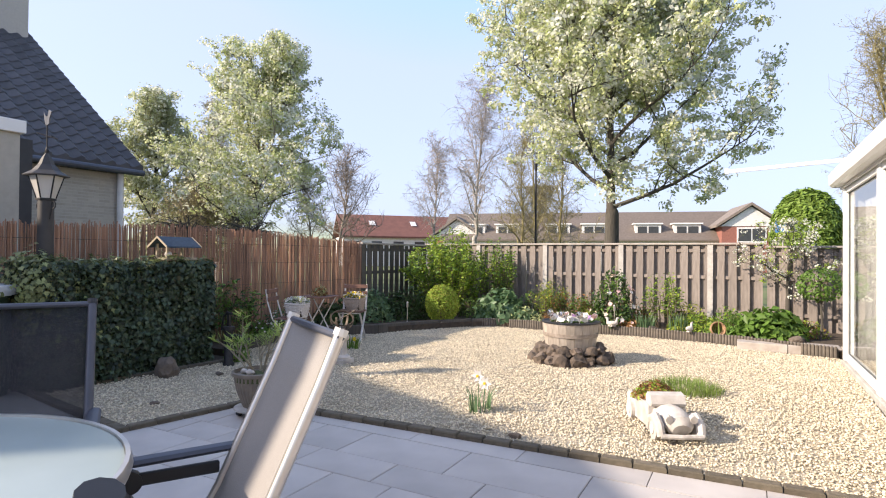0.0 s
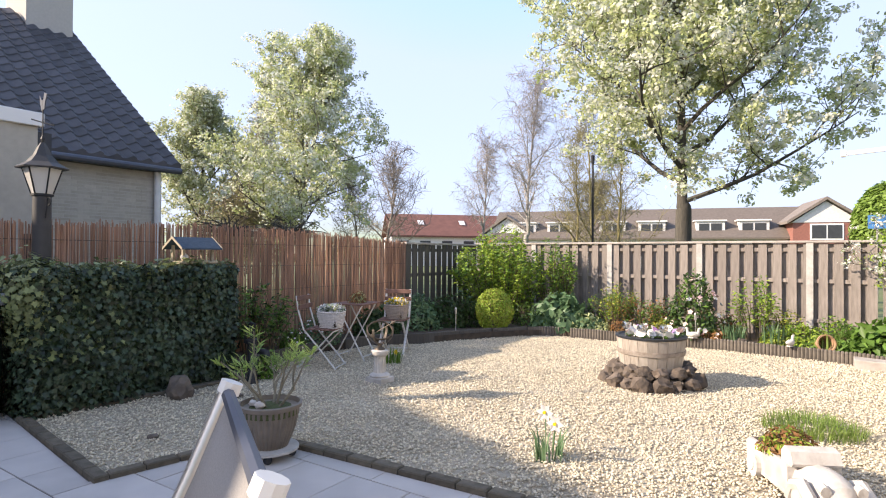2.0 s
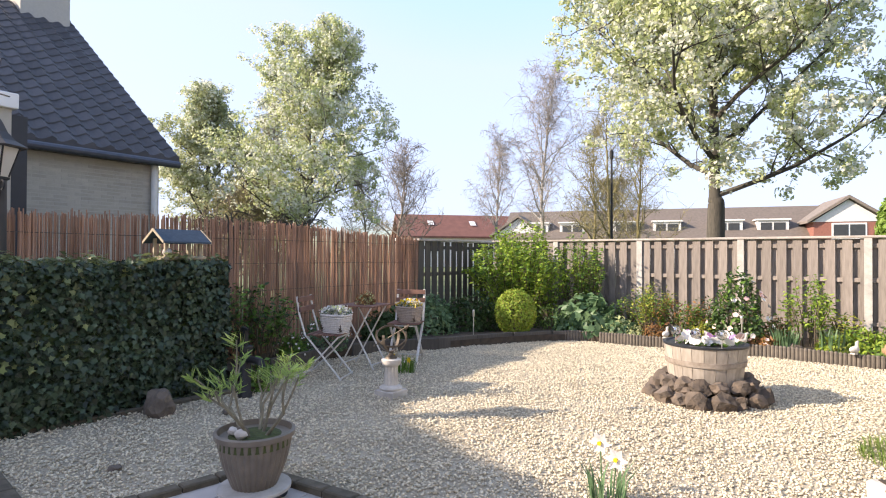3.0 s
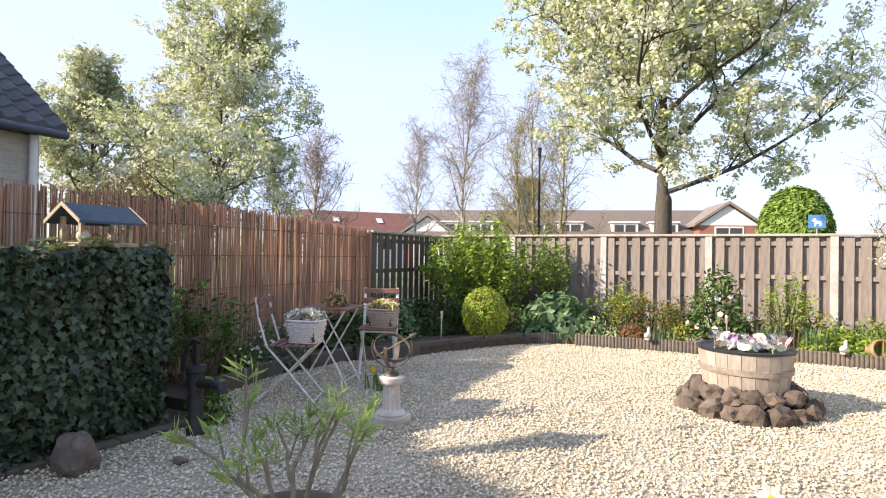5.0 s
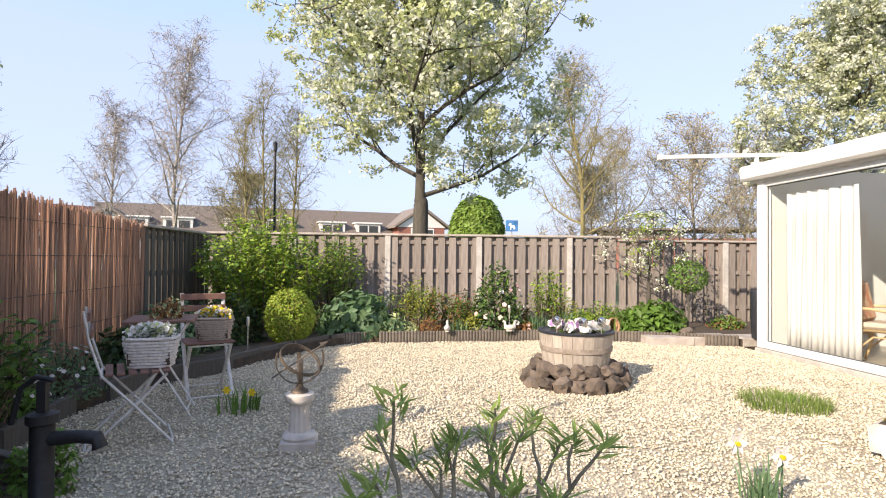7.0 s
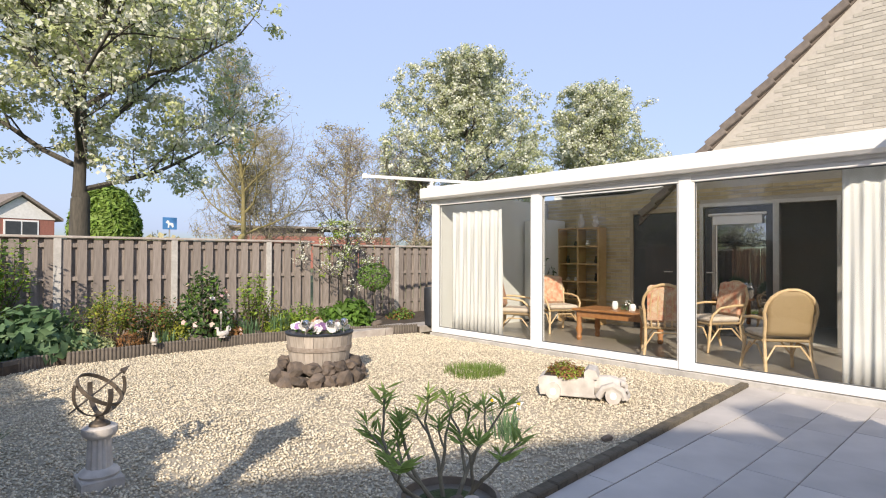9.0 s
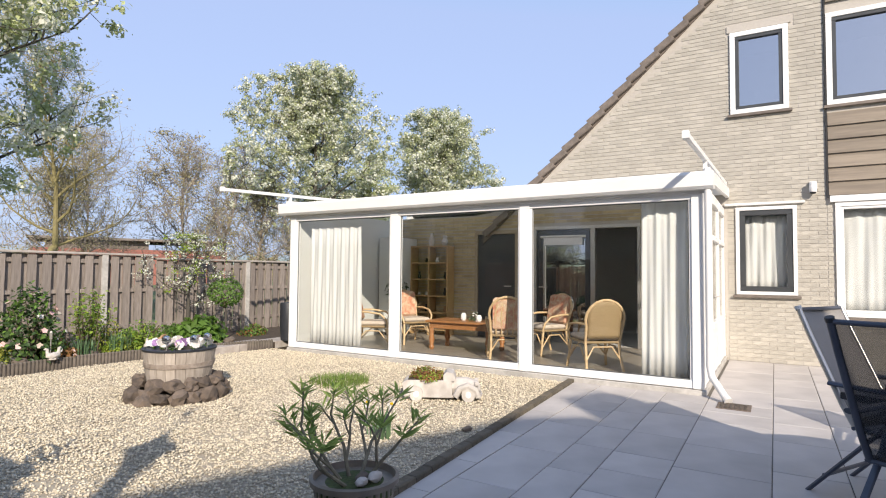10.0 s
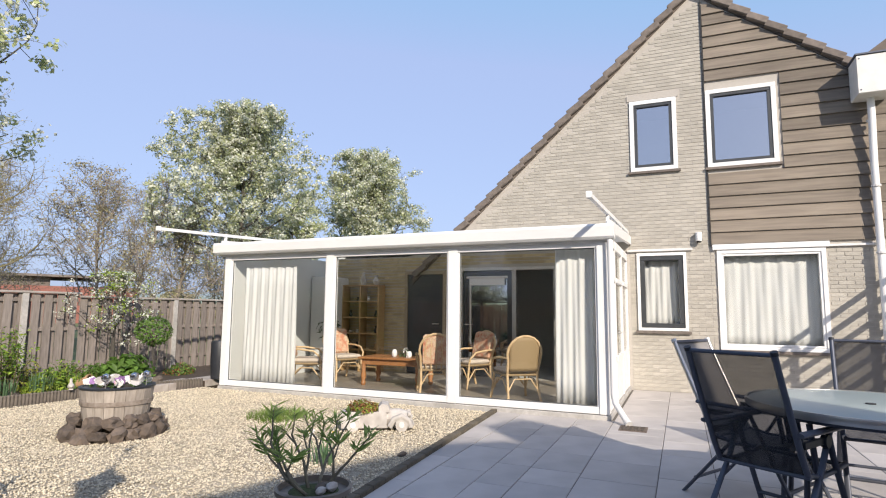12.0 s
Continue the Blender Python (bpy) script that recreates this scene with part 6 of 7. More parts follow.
def pot_plant():
    at = (-4.58, 3.46)
    c = thing("plant_caddy", "round pale plant caddy with castors", "caddy", pose(at[0], at[1], 0))
    part("disc", Mesh().lathe([(0.17, 0.05), (0.185, 0.055), (0.185, 0.07), (0.17, 0.075)], 28), M["post"], c, smooth=True)
    for k in range(4):
        a = radians(45 + 90 * k)
        x, y = 0.14 * math.cos(a), 0.14 * math.sin(a)
        part("castor", Mesh().rod((x - 0.014, y, 0.025), (x + 0.014, y, 0.025), 0.025, n=12).rod((x, y, 0.03), (x, y, 0.052), 0.01), M["plastic_dark"], c)
    p = thing("flower_pot", "fluted glazed taupe plant pot", "pot", pose(at[0], at[1], 0.076))
    part("body", Mesh().lathe([(0.115, 0.0), (0.125, 0.02), (0.165, 0.12), (0.188, 0.22), (0.190, 0.255)], 96, flute=0.06, flutes=32), M["pot"], p, smooth=True)
    part("rim", Mesh().lathe([(0.190, 0.252), (0.203, 0.255), (0.205, 0.28), (0.188, 0.285), (0.180, 0.25)], 40), M["pot"], p, smooth=True)
    part("moss", Mesh().lathe([(0.183, 0.21), (0.183, 0.245), (0.10, 0.262), (0.01, 0.265)], 24), M["moss"], p)
    for i, (x, y, s, mt) in enumerate(((0.02, -0.10, 0.042, "castwhite"), (-0.06, -0.09, 0.034, "castwhite"), (-0.02, -0.06, 0.04, "stone"))):
        o = part("pebble", Mesh().rock((0, 0, 0), (s, s * 0.7, s * 0.6), 300 + i, 0.15), M[mt], m=pose(at[0] + x, at[1] + y, 0.36), smooth=True)
        tagged(o, "smooth pebble on the moss of the pot", "stone")
    t = thing("oleander", "young oleander with bare forking stems", "plant", pose(at[0], at[1], 0.33))
    rr = random.Random(12)
    tipset = []

    def grow(pt, d, L, r, lev):
        pts = [pt.copy()]
        for i in range(3):
            d = (d + Vector((rr.gauss(0, .10), rr.gauss(0, .10), 0.07))).normalized()
            pt = pt + d * L / 3
            pts.append(pt.copy())
        part("branch", Mesh().path(pts, [r, r * 0.9, r * 0.8, r * 0.7], 7), M["stem_pale"], t, smooth=True)
        if lev == 0:
            tipset.append((pts, d))
            return
        k = 2
        a0 = rr.uniform(0, 6.28)
        for i in range(k):
            a = a0 + 2 * math.pi * i / k + rr.uniform(-.4, .4)
            nd = (d * 0.9 + Vector((math.cos(a), math.sin(a), 0.25)) * 0.52).normalized()
            grow(pts[-1] if i else pts[2], nd, L * rr.uniform(0.6, 0.9), r * 0.70, lev - 1)

    for a, el, L in ((0.2, 0.66, 0.225), (2.0, 0.9, 0.20), (3.5, 0.6, 0.25), (5.0, 0.95, 0.205), (1.1, 1.3, 0.19)):
        grow(Vector((0.03 * math.cos(a), 0.03 * math.sin(a), -0.04)), Vector((math.cos(a) * math.cos(el), math.sin(a) * math.cos(el), math.sin(el))), L, 0.011, 2)
    c_, n_, u_, s_ = [], [], [], []
    for pts, d in tipset:
        for i in range(18):
            f = rr.uniform(0.55, 1.0) * 2.99
            b = pts[int(f)].lerp(pts[int(f) + 1], f % 1)
            a = rr.uniform(0, 6.28)
            o = (d * rr.uniform(0.5, 1.3) + Vector((math.cos(a), math.sin(a), rr.uniform(-.1, .35)))).normalized()
            s = rr.uniform(0.032, 0.055)
            c_.append(tuple(b + o * s)), u_.append(tuple(o)), s_.append(s)
            n_.append(tuple(o.orthogonal() + Vector((0, 0, 0.8))))
    quads("leaves", c_, n_, np.array(s_), M["leaf_oleander"], t, 0.125, fold=0.08, ups=u_)


pot_plant()


def truck():
    t = thing("truck_planter", "weathered cream stone pickup truck planter", "planter", pose(-1.66, 4.74, 0.0, 0, 0, -62))
    # front of the truck looks along +x
    body = Mesh().prism([(-0.33, 0.03), (0.10, 0.03), (0.10, 0.15), (0.08, 0.16), (-0.31, 0.16), (-0.345, 0.14)], "y", -0.12, 0.12)
    t.scale = (1.12, 1.15, 1.3)
    part("bed", body, M["castwhite"], t)
    part("soil", Mesh().box(-0.30, 0.0, -0.10, 0.10, 0.155, 0.163), M["soil"], t)
    part("cab", Mesh().prism([(0.02, 0.155), (0.12, 0.155), (0.13, 0.17), (0.11, 0.215), (0.05, 0.225), (0.02, 0.20)], "y", -0.11, 0.11), M["castwhite"], t)
    part("bonnet", Mesh().path([(0.10, 0, 0.10), (0.22, 0, 0.105), (0.31, 0, 0.09), (0.335, 0, 0.075)], [0.10, 0.095, 0.085, 0.055], 12, flat=0.72), M["castwhite"], t, smooth=True)
    for s in (-1, 1):
        part("wing", Mesh().path([(0.13, s * 0.12, 0.04), (0.17, s * 0.125, 0.10), (0.24, s * 0.125, 0.125), (0.31, s * 0.125, 0.09), (0.33, s * 0.12, 0.04)], 0.028, 8), M["castwhite"], t, smooth=True)
        part("headlight", Mesh().rod((0.30, s * 0.075, 0.135), (0.335, s * 0.075, 0.13), 0.022, n=12), M["castwhite"], t)
        for x in (-0.22, 0.245):
            w = part("wheel", Mesh().rod((x, s * 0.105, 0.06), (x, s * 0.145, 0.06), 0.06, n=18), M["castwhite"], t)
            part("hub", Mesh().rod((x, s * 0.146, 0.06), (x, s * 0.152, 0.06), 0.026, n=12), M["whitefar"], w)
        part("step", Mesh().box(-0.15, 0.12, s * 0.11 - 0.012, s * 0.11 + 0.03, 0.03, 0.05, 0.005), M["castwhite"], t)
    part("bumper", Mesh().path([(0.345, -0.13, 0.045), (0.36, 0, 0.045), (0.345, 0.13, 0.045)], 0.014, 8), M["castwhite"], t)
    clump("sedum", "red and green sedum growing in the truck", "plant", (-1.73, 4.87), 0.18, 0.12, 900, "leaf_red", 0.019, 0.45, 4, 0.20, seed=61, extra="leaf_lime")


truck()


def pedestal():
    at = (-5.36, 5.50)
    p = thing("pedestal", "small white fluted column pedestal", "pedestal", pose(*at, 0.0))
    part("plinth", Mesh().box(-0.105, 0.105, -0.105, 0.105, -0.02, 0.06, 0.008), M["castwhite"], p)
    part("base", Mesh().lathe([(0.10, 0.06), (0.105, 0.075), (0.095, 0.09), (0.07, 0.105)], 24), M["castwhite"], p, smooth=True)
    part("column", Mesh().lathe([(0.068, 0.105), (0.064, 0.16), (0.060, 0.24), (0.062, 0.275)], 64, flute=0.13, flutes=12), M["castwhite"], p, smooth=True)
    part("capital", Mesh().lathe([(0.065, 0.27), (0.082, 0.285), (0.09, 0.30), (0.09, 0.33), (0.075, 0.338), (0.02, 0.34)], 24), M["castwhite"], p, smooth=True)
    s = thing("armillary_sundial", "oxidised bronze armillary sphere sundial", "sundial", pose(at[0], at[1], 0.338, 0, 0, 20))
    part("foot", Mesh().lathe([(0.055, 0.0), (0.05, 0.015), (0.025, 0.03), (0.018, 0.055), (0.03, 0.06)], 16), M["rust"], s, smooth=True)

    def band(r, w, a0, a1, m):
        g, n = Mesh(), 26
        vs = []
        for i in range(n + 1):
            a = radians(a0 + (a1 - a0) * i / n)
            for rr_ in (r - 0.003, r + 0.003):
                for z in (-w / 2, w / 2):
                    vs.append((rr_ * math.cos(a), rr_ * math.sin(a), z))
        fs = []
        for i in range(n):
            b, c = 4 * i, 4 * i + 4
            fs += [(b, c, c + 1, b + 1), (b + 3, c + 3, c + 2, b + 2), (b + 1, c + 1, c + 3, b + 3), (b + 2, c + 2, c, b)]
        fs += [(0, 1, 3, 2), (4 * n + 2, 4 * n + 3, 4 * n + 1, 4 * n)]
        return part("ring", g.add(vs, fs).turned(m), M["rust"], s)

    c = Matrix.Translation((0, 0, 0.20))
    band(0.145, 0.026, -200, 20, c @ pose(0, 0, 0, 90, 0, 0))
    band(0.138, 0.026, -190, 10, c @ pose(0, 0, 0, 90, 0, 80))
    band(0.130, 0.022, 0, 360, c @ pose(0, 0, 0, 38, 0, 30))
    part("arrow", Mesh().path([(-0.17, 0, 0.10), (0.15, 0, 0.29)], 0.005, 6), M["rust"], s)
    part("arrow_head", Mesh().path([(0.13, 0, 0.278), (0.175, 0, 0.305)], [0.022, 0.001], 4), M["rust"], s)


pedestal()


def pump():
    p = thing("hand_pump", "old black cast iron water pump", "pump", pose(-6.40, 4.72, 0, 0, 0, -5))
    part("body", Mesh().lathe([(0.062, -0.02), (0.062, 0.03), (0.05, 0.045), (0.05, 0.40), (0.066, 0.41), (0.066, 0.45), (0.05, 0.455)], 20), M["iron"], p, smooth=True)
    part("spout", Mesh().path([(0.03, 0, 0.335), (0.16, 0, 0.345), (0.245, 0, 0.34), (0.26, 0, 0.295)], [0.034, 0.03, 0.032, 0.034], 12), M["iron"], p, smooth=True)
    part("bracket", Mesh().box(-0.02, 0.02, -0.015, 0.015, 0.44, 0.60, 0.004), M["iron"], p)
    part("handle", Mesh().path([(0.05, 0, 0.60), (-0.03, 0, 0.615), (-0.10, 0, 0.56), (-0.14, 0, 0.40)], [0.012, 0.014, 0.012, 0.014], 8), M["iron"], p, smooth=True)


pump()


def lantern():
    t = thing("lamp_post", "black garden lamp post with lantern and weathercock", "lamp post", pose(-7.05, 3.08, 0))
    part("post", Mesh().path([(0, 0, -0.05), (0, 0, 0.2), (0, 0, 1.80)], [0.085, 0.075, 0.068], 16), M["lamppost"], t, smooth=True)
    h = part("lantern", Mesh().lathe([(0.07, 1.80), (0.085, 1.805), (0.085, 1.82), (0.07, 1.825)], 6), M["iron"], t)
    prof = [(0.075, 1.825), (0.14, 2.04)]
    for k in range(6):
        a0, a1 = radians(60 * k + 2), radians(60 * k + 58)
        vs = [(r * math.cos(a), r * math.sin(a), z) for r, z in prof for a in (a0, a1)]
        vs += [((r - 0.006) * math.cos(a), (r - 0.006) * math.sin(a), z) for r, z in prof for a in (a0, a1)]
        part("pane", Mesh().add(vs, [(0, 1, 3, 2), (5, 4, 6, 7), (0, 2, 6, 4), (1, 5, 7, 3), (2, 3, 7, 6), (0, 4, 5, 1)]), M["lampglass"], h, "opal glass pane")
        a = radians(60 * k)
        part("glazing_bar", Mesh().path([(0.078 * math.cos(a), 0.078 * math.sin(a), 1.825), (0.144 * math.cos(a), 0.144 * math.sin(a), 2.045)], 0.007, 6), M["iron"], h)
    part("hood", Mesh().lathe([(0.19, 2.035), (0.195, 2.045), (0.12, 2.09), (0.07, 2.15), (0.04, 2.22), (0.015, 2.26)], 6), M["lamppost"], t, "dark flared metal hood")
    part("finial", Mesh().path([(0, 0, 2.25), (0, 0, 2.29), (0, 0, 2.32), (0, 0, 2.62)], [0.012, 0.018, 0.006, 0.005], 8), M["iron"], t)
    part("weather_arrow", Mesh().path([(-0.09, -0.05, 2.46), (0.09, 0.05, 2.40)], 0.006, 6), M["iron"], t)
    part("weathercock", Mesh().prism([(-0.05, 2.60), (-0.02, 2.53), (0.03, 2.54), (0.045, 2.60), (0.08, 2.66), (0.03, 2.68), (0.01, 2.62), (-0.02, 2.62), (-0.06, 2.67)], "y", -0.004, 0.004), M["alu"], t)
    for s in (-1, 1):
        pts = [(s * (0.07 + 0.0), 0, 1.62), (s * 0.10, 0, 1.72)] + [(s * (0.135 + 0.035 * math.cos(a)), 0, 1.755 + 0.035 * math.sin(a)) for a in [math.pi + i * 0.7 for i in range(0, -8, -1)]]
        part("scroll", Mesh().path(pts, 0.006, 6), M["iron"], t)


lantern()


def bird_table():
    b = thing("bird_table", "bird table with slate blue pitched roof", "bird table", pose(-6.92, 4.38, 0))
    part("post", Mesh().box(-0.025, 0.025, -0.025, 0.025, 0, 1.22), M["wood_pale"], b)
    part("tray", Mesh().box(-0.13, 0.13, -0.20, 0.20, 1.22, 1.25, 0.005), M["wood_pale"], b)
    for x, y in ((-0.09, -0.16), (0.09, -0.16), (-0.09, 0.16), (0.09, 0.16)):
        part("upright", Mesh().box(x - 0.012, x + 0.012, y - 0.012, y + 0.012, 1.25, 1.41), M["wood_pale"], b)
    for s in (-1, 1):
        part("roof_panel", Mesh().prism([(0, 1.475), (s * 0.17, 1.365), (s * 0.17, 1.38), (0, 1.492)], "y", -0.22, 0.22), M["blue_roof"], b)
        for y in (-0.228, 0.221):
            part("barge_board", Mesh().prism([(0, 1.472), (s * 0.172, 1.36), (s * 0.172, 1.385), (0, 1.498)], "y", y, y + 0.007), M["wood_pale"], b)
    f = part("fat_ball", Mesh().rock((0, 0, 0), (0.04, 0.04, 0.04), 7, 0.05), M["castwhite"], m=pose(-6.84, 4.24, 1.288), smooth=True)
    tagged(f, "pale round fat ball on the bird table", "bird food")


bird_table()


# ---- bistro set ----
def bistro_chair(m, label):
    c = thing("bistro_chair", label, "chair", m, "bistro chairs")
    for s in (-0.17, 0.17):
        part("back_leg", Mesh().path([(s, 0.22, 0.0), (s, 0.0, 0.26), (s, -0.17, 0.45), (s, -0.235, 0.66), (s, -0.265, 0.84)], 0.0155, 6, flat=0.55), M["metal_white"], c)
        part("front_leg", Mesh().path([(s * 0.92, -0.25, 0.0), (s * 0.92, 0.0, 0.24), (s * 0.92, 0.18, 0.43)], 0.0155, 6, flat=0.55), M["metal_white"], c)
    for y, z in ((0.22, 0.02), (-0.25, 0.02), (-0.17, 0.44), (0.18, 0.43)):
        part("crossbar", Mesh().rod((-0.17, y, z), (0.17, y, z), 0.008, n=6), M["metal_white"], c)
    for i in range(6):
        y = -0.13 + i * 0.062
        part("seat_slat", Mesh().box(-0.19, 0.19, y - 0.022, y + 0.022, 0.445, 0.46, 0.004), M["wood_red"], c)
    for z, y in ((0.68, -0.243), (0.78, -0.258)):
        part("back_slat", Mesh().box(-0.185, 0.185, y + 0.012, y + 0.026, z, z + 0.055, 0.004), M["wood_red"], c)
    return c


def basket(m, label, mt, petals):
    b = thing("flower_basket", label, "basket", m)
    n = 36
    for j in range(9):
        z, w = 0.012 + j * 0.022, 0.13 + 0.004 * j
        ring = []
        for i in range(n + 1):
            a = 2 * math.pi * i / n
            k = 1 + 0.03 * math.sin(a * 9 + j * math.pi)
            ring.append((w * 1.25 * k * math.copysign(abs(math.cos(a)) ** 0.55, math.cos(a)), w * 0.85 * k * math.copysign(abs(math.sin(a)) ** 0.55, math.sin(a)), z))
        part("weave", Mesh().path(ring, 0.0125, 5, False), M[mt], b)
    part("rim", Mesh().path([(0.168 * 1.2 * math.copysign(abs(math.cos(a)) ** 0.55, math.cos(a)), 0.142 * math.copysign(abs(math.sin(a)) ** 0.55, math.sin(a)), 0.215) for a in [2 * math.pi * i / n for i in range(n + 1)]], 0.014, 6, False), M[mt], b)
    part("soil", Mesh().box(-0.16, 0.16, -0.11, 0.11, 0.02, 0.19), M["soil"], b)
    rng_ = np.random.default_rng(int(abs(m.translation.x * 100)))
    for q in range(2):
        k = (300, 620)[q]
        cc = rng_.uniform(-1, 1, (k, 3)) * np.array([0.185, 0.13, 0.0])
        cc[:, 2] = 0.225 + rng_.uniform(0, 0.10, k) * (1 - 0.6 * (cc[:, 0] / 0.19) ** 2)
        nn = rng_.normal(0, 0.6, (k, 3)) + np.array([0, 0, 0.8])
        if q == 0:
            quads("leaves", cc - np.array([0, 0, 0.02]), nn, rng_.uniform(0.015, 0.028, k), M["leaf_blue"], b, 0.6, fold=0.2)
        else:
            h = k // len(petals)
            for e, pm in enumerate(petals):
                tagged(quads("blooms", cc[e * h:(e + 1) * h], nn[e * h:(e + 1) * h], rng_.uniform(0.014, 0.026, h), M[pm], b, 0.9, fold=0.25), kind="stuff")


bistro_chair(pose(-6.43, 5.74, 0, 0, 0, -66), "folding bistro chair with worn white frame")
basket(pose(-6.33, 5.77, 0.461, 0, 0, 8) @ Matrix.Diagonal((0.76, 0.80, 0.86, 1)), "white wicker basket of white flowers on a chair", "wicker_white", ("petal_white", "petal_white", "leaf_pale"))
bt = thing("bistro_table", "folding bistro table with slatted top", "table", pose(-6.48, 6.36, 0, 0, 0, 12) @ Matrix.Diagonal((0.86, 0.86, 1, 1)))
for s in (-0.2, 0.2):
    part("leg", Mesh().path([(-0.25, s, 0.0), (0.22, s, 0.69)], 0.0155, 6, flat=0.55), M["metal_white"], bt)
    part("leg", Mesh().path([(0.25, s * 0.9, 0.0), (-0.22, s * 0.9, 0.69)], 0.0155, 6, flat=0.55), M["metal_white"], bt)
    part("crossbar", Mesh().rod((s * 1.1, -0.2, 0.05), (s * 1.1, 0.2, 0.05), 0.008, n=6), M["metal_white"], bt)
for i in range(7):
    part("top_slat", Mesh().box(-0.27, 0.27, -0.26 + i * 0.076, -0.195 + i * 0.076, 0.69, 0.708, 0.004), M["wood_red"], bt)
bistro_chair(pose(-6.33, 6.95, 0, 0, 0, 205), "folding bistro chair behind the small table")
basket(pose(-6.27, 6.93, 0.461, 0, 0, 8) @ Matrix.Diagonal((0.74, 0.80, 0.86, 1)), "grey wicker basket of yellow and white flowers", "wicker_brown", ("petal_yellow", "petal_white"))
clump("table_plant", "dry moss plant in a bowl on the table", "plant", (-6.44, 6.34), 0.12, 0.15, 420, "leaf_red", 0.02, 0.4, 6, 0.71, seed=64, extra="leaf_pale")


# ---- ornaments of the border ----
def goose(m):
    g = thing("goose_figure", "small cream stone goose on the edging", "ornament", m, "goose figures")
    part("body", Mesh().path([(-0.07, 0, 0.05), (-0.05, 0, 0.055), (0.0, 0, 0.05), (0.05, 0, 0.06), (0.06, 0, 0.10), (0.062, 0, 0.135), (0.08, 0, 0.14), (0.10, 0, 0.135)], [0.006, 0.025, 0.045, 0.035, 0.018, 0.018, 0.016, 0.003], 10), M["castwhite"], g, smooth=True)
    part("foot", Mesh().box(-0.03, 0.04, -0.025, 0.025, 0.0, 0.02, 0.004), M["castwhite"], g)


for x, y, a in ((-3.93, 9.60, 80), (-3.05, 9.62, 170), (-1.86, 9.56, 60), (-3.02, 9.64, 20)):
    goose(pose(x, y, 0.15, 0, 0, a))
sk = thing("solar_stake", "slim silver solar light stake", "garden light", pose(-3.02, 9.75, 0.1))
part("stem", Mesh().rod((0, 0, 0), (0, 0, 0.30), 0.008), M["alu_light"], sk)
part("head", Mesh().path([(0, 0, 0.30), (0, 0, 0.38), (0, 0, 0.40)], [0.018, 0.02, 0.012], 10), M["alu_light"], sk)
sk2 = copy_thing(sk, pose(-6.35, 8.55, 0.08))
pt = thing("terracotta_pot", "tipped terracotta pot lying in the border", "pot", pose(-1.48, 9.78, 0.20, 80, 0, 25))
part("body", Mesh().lathe([(0.06, -0.14), (0.09, 0.0), (0.10, 0.02), (0.115, 0.02), (0.115, 0.05), (0.10, 0.05), (0.085, 0.0), (0.055, -0.12)], 24), M["terracotta"], pt, smooth=True)
for i, (x, y, s, z) in enumerate(((-6.46, 3.98, 0.13, 0.08), (-3.32, 9.82, 0.09, 0.14), (-2.45, 9.86, 0.08, 0.13), (-0.45, 9.55, 0.10, 0.14), (-5.0, 9.85, 0.07, 0.13), (-3.40, 10.0, 0.10, 0.15))):
    o = part("stone", Mesh().rock((0, 0, 0), (s, s * 0.8, s * 1.0 if i == 0 else s * 0.6), 400 + i, 0.2, 3), M["stone"] if i != 5 else M["castwhite"], m=pose(x, y, z))
    tagged(o, "rough brown stone in the planting border", "stone")
for i, (x, y) in enumerate(((-5.55, 3.22), (-2.55, 3.97), (-6.05, 4.3))):
    o = part("dark_clod", Mesh().rock((0, 0, 0), (0.05, 0.035, 0.022), 450 + i, 0.3), M["stone"], m=pose(x, y, 0.015))
    tagged(o, "small dark clod lying on the gravel", "debris")
bx = thing("rain_barrel", "dark green rain barrel with pale grey lid beside the hedge", "barrel", pose(-7.14, 2.60, 0))
part("body", Mesh().lathe([(0.20, 0.0), (0.215, 0.02), (0.235, 0.40), (0.24, 0.45), (0.235, 0.50), (0.215, 0.88), (0.225, 0.90)], 28), M["barrel_green"], bx, smooth=True)
part("lid", Mesh().lathe([(0.20, 0.902), (0.27, 0.91), (0.30, 0.96), (0.295, 1.0), (0.27, 1.005), (0.04, 0.985)], 28), M["lid_blue"], bx, "pale blue-grey plastic lid", smooth=True)
wb = thing("water_butt", "dark plastic container at the sunroom corner", "container", pose(0.30, 8.98, 0.115))
part("body", Mesh().lathe([(0.13, 0.0), (0.15, 0.3), (0.15, 0.62), (0.14, 0.64)], 20), M["plastic_dark"], wb, smooth=True)


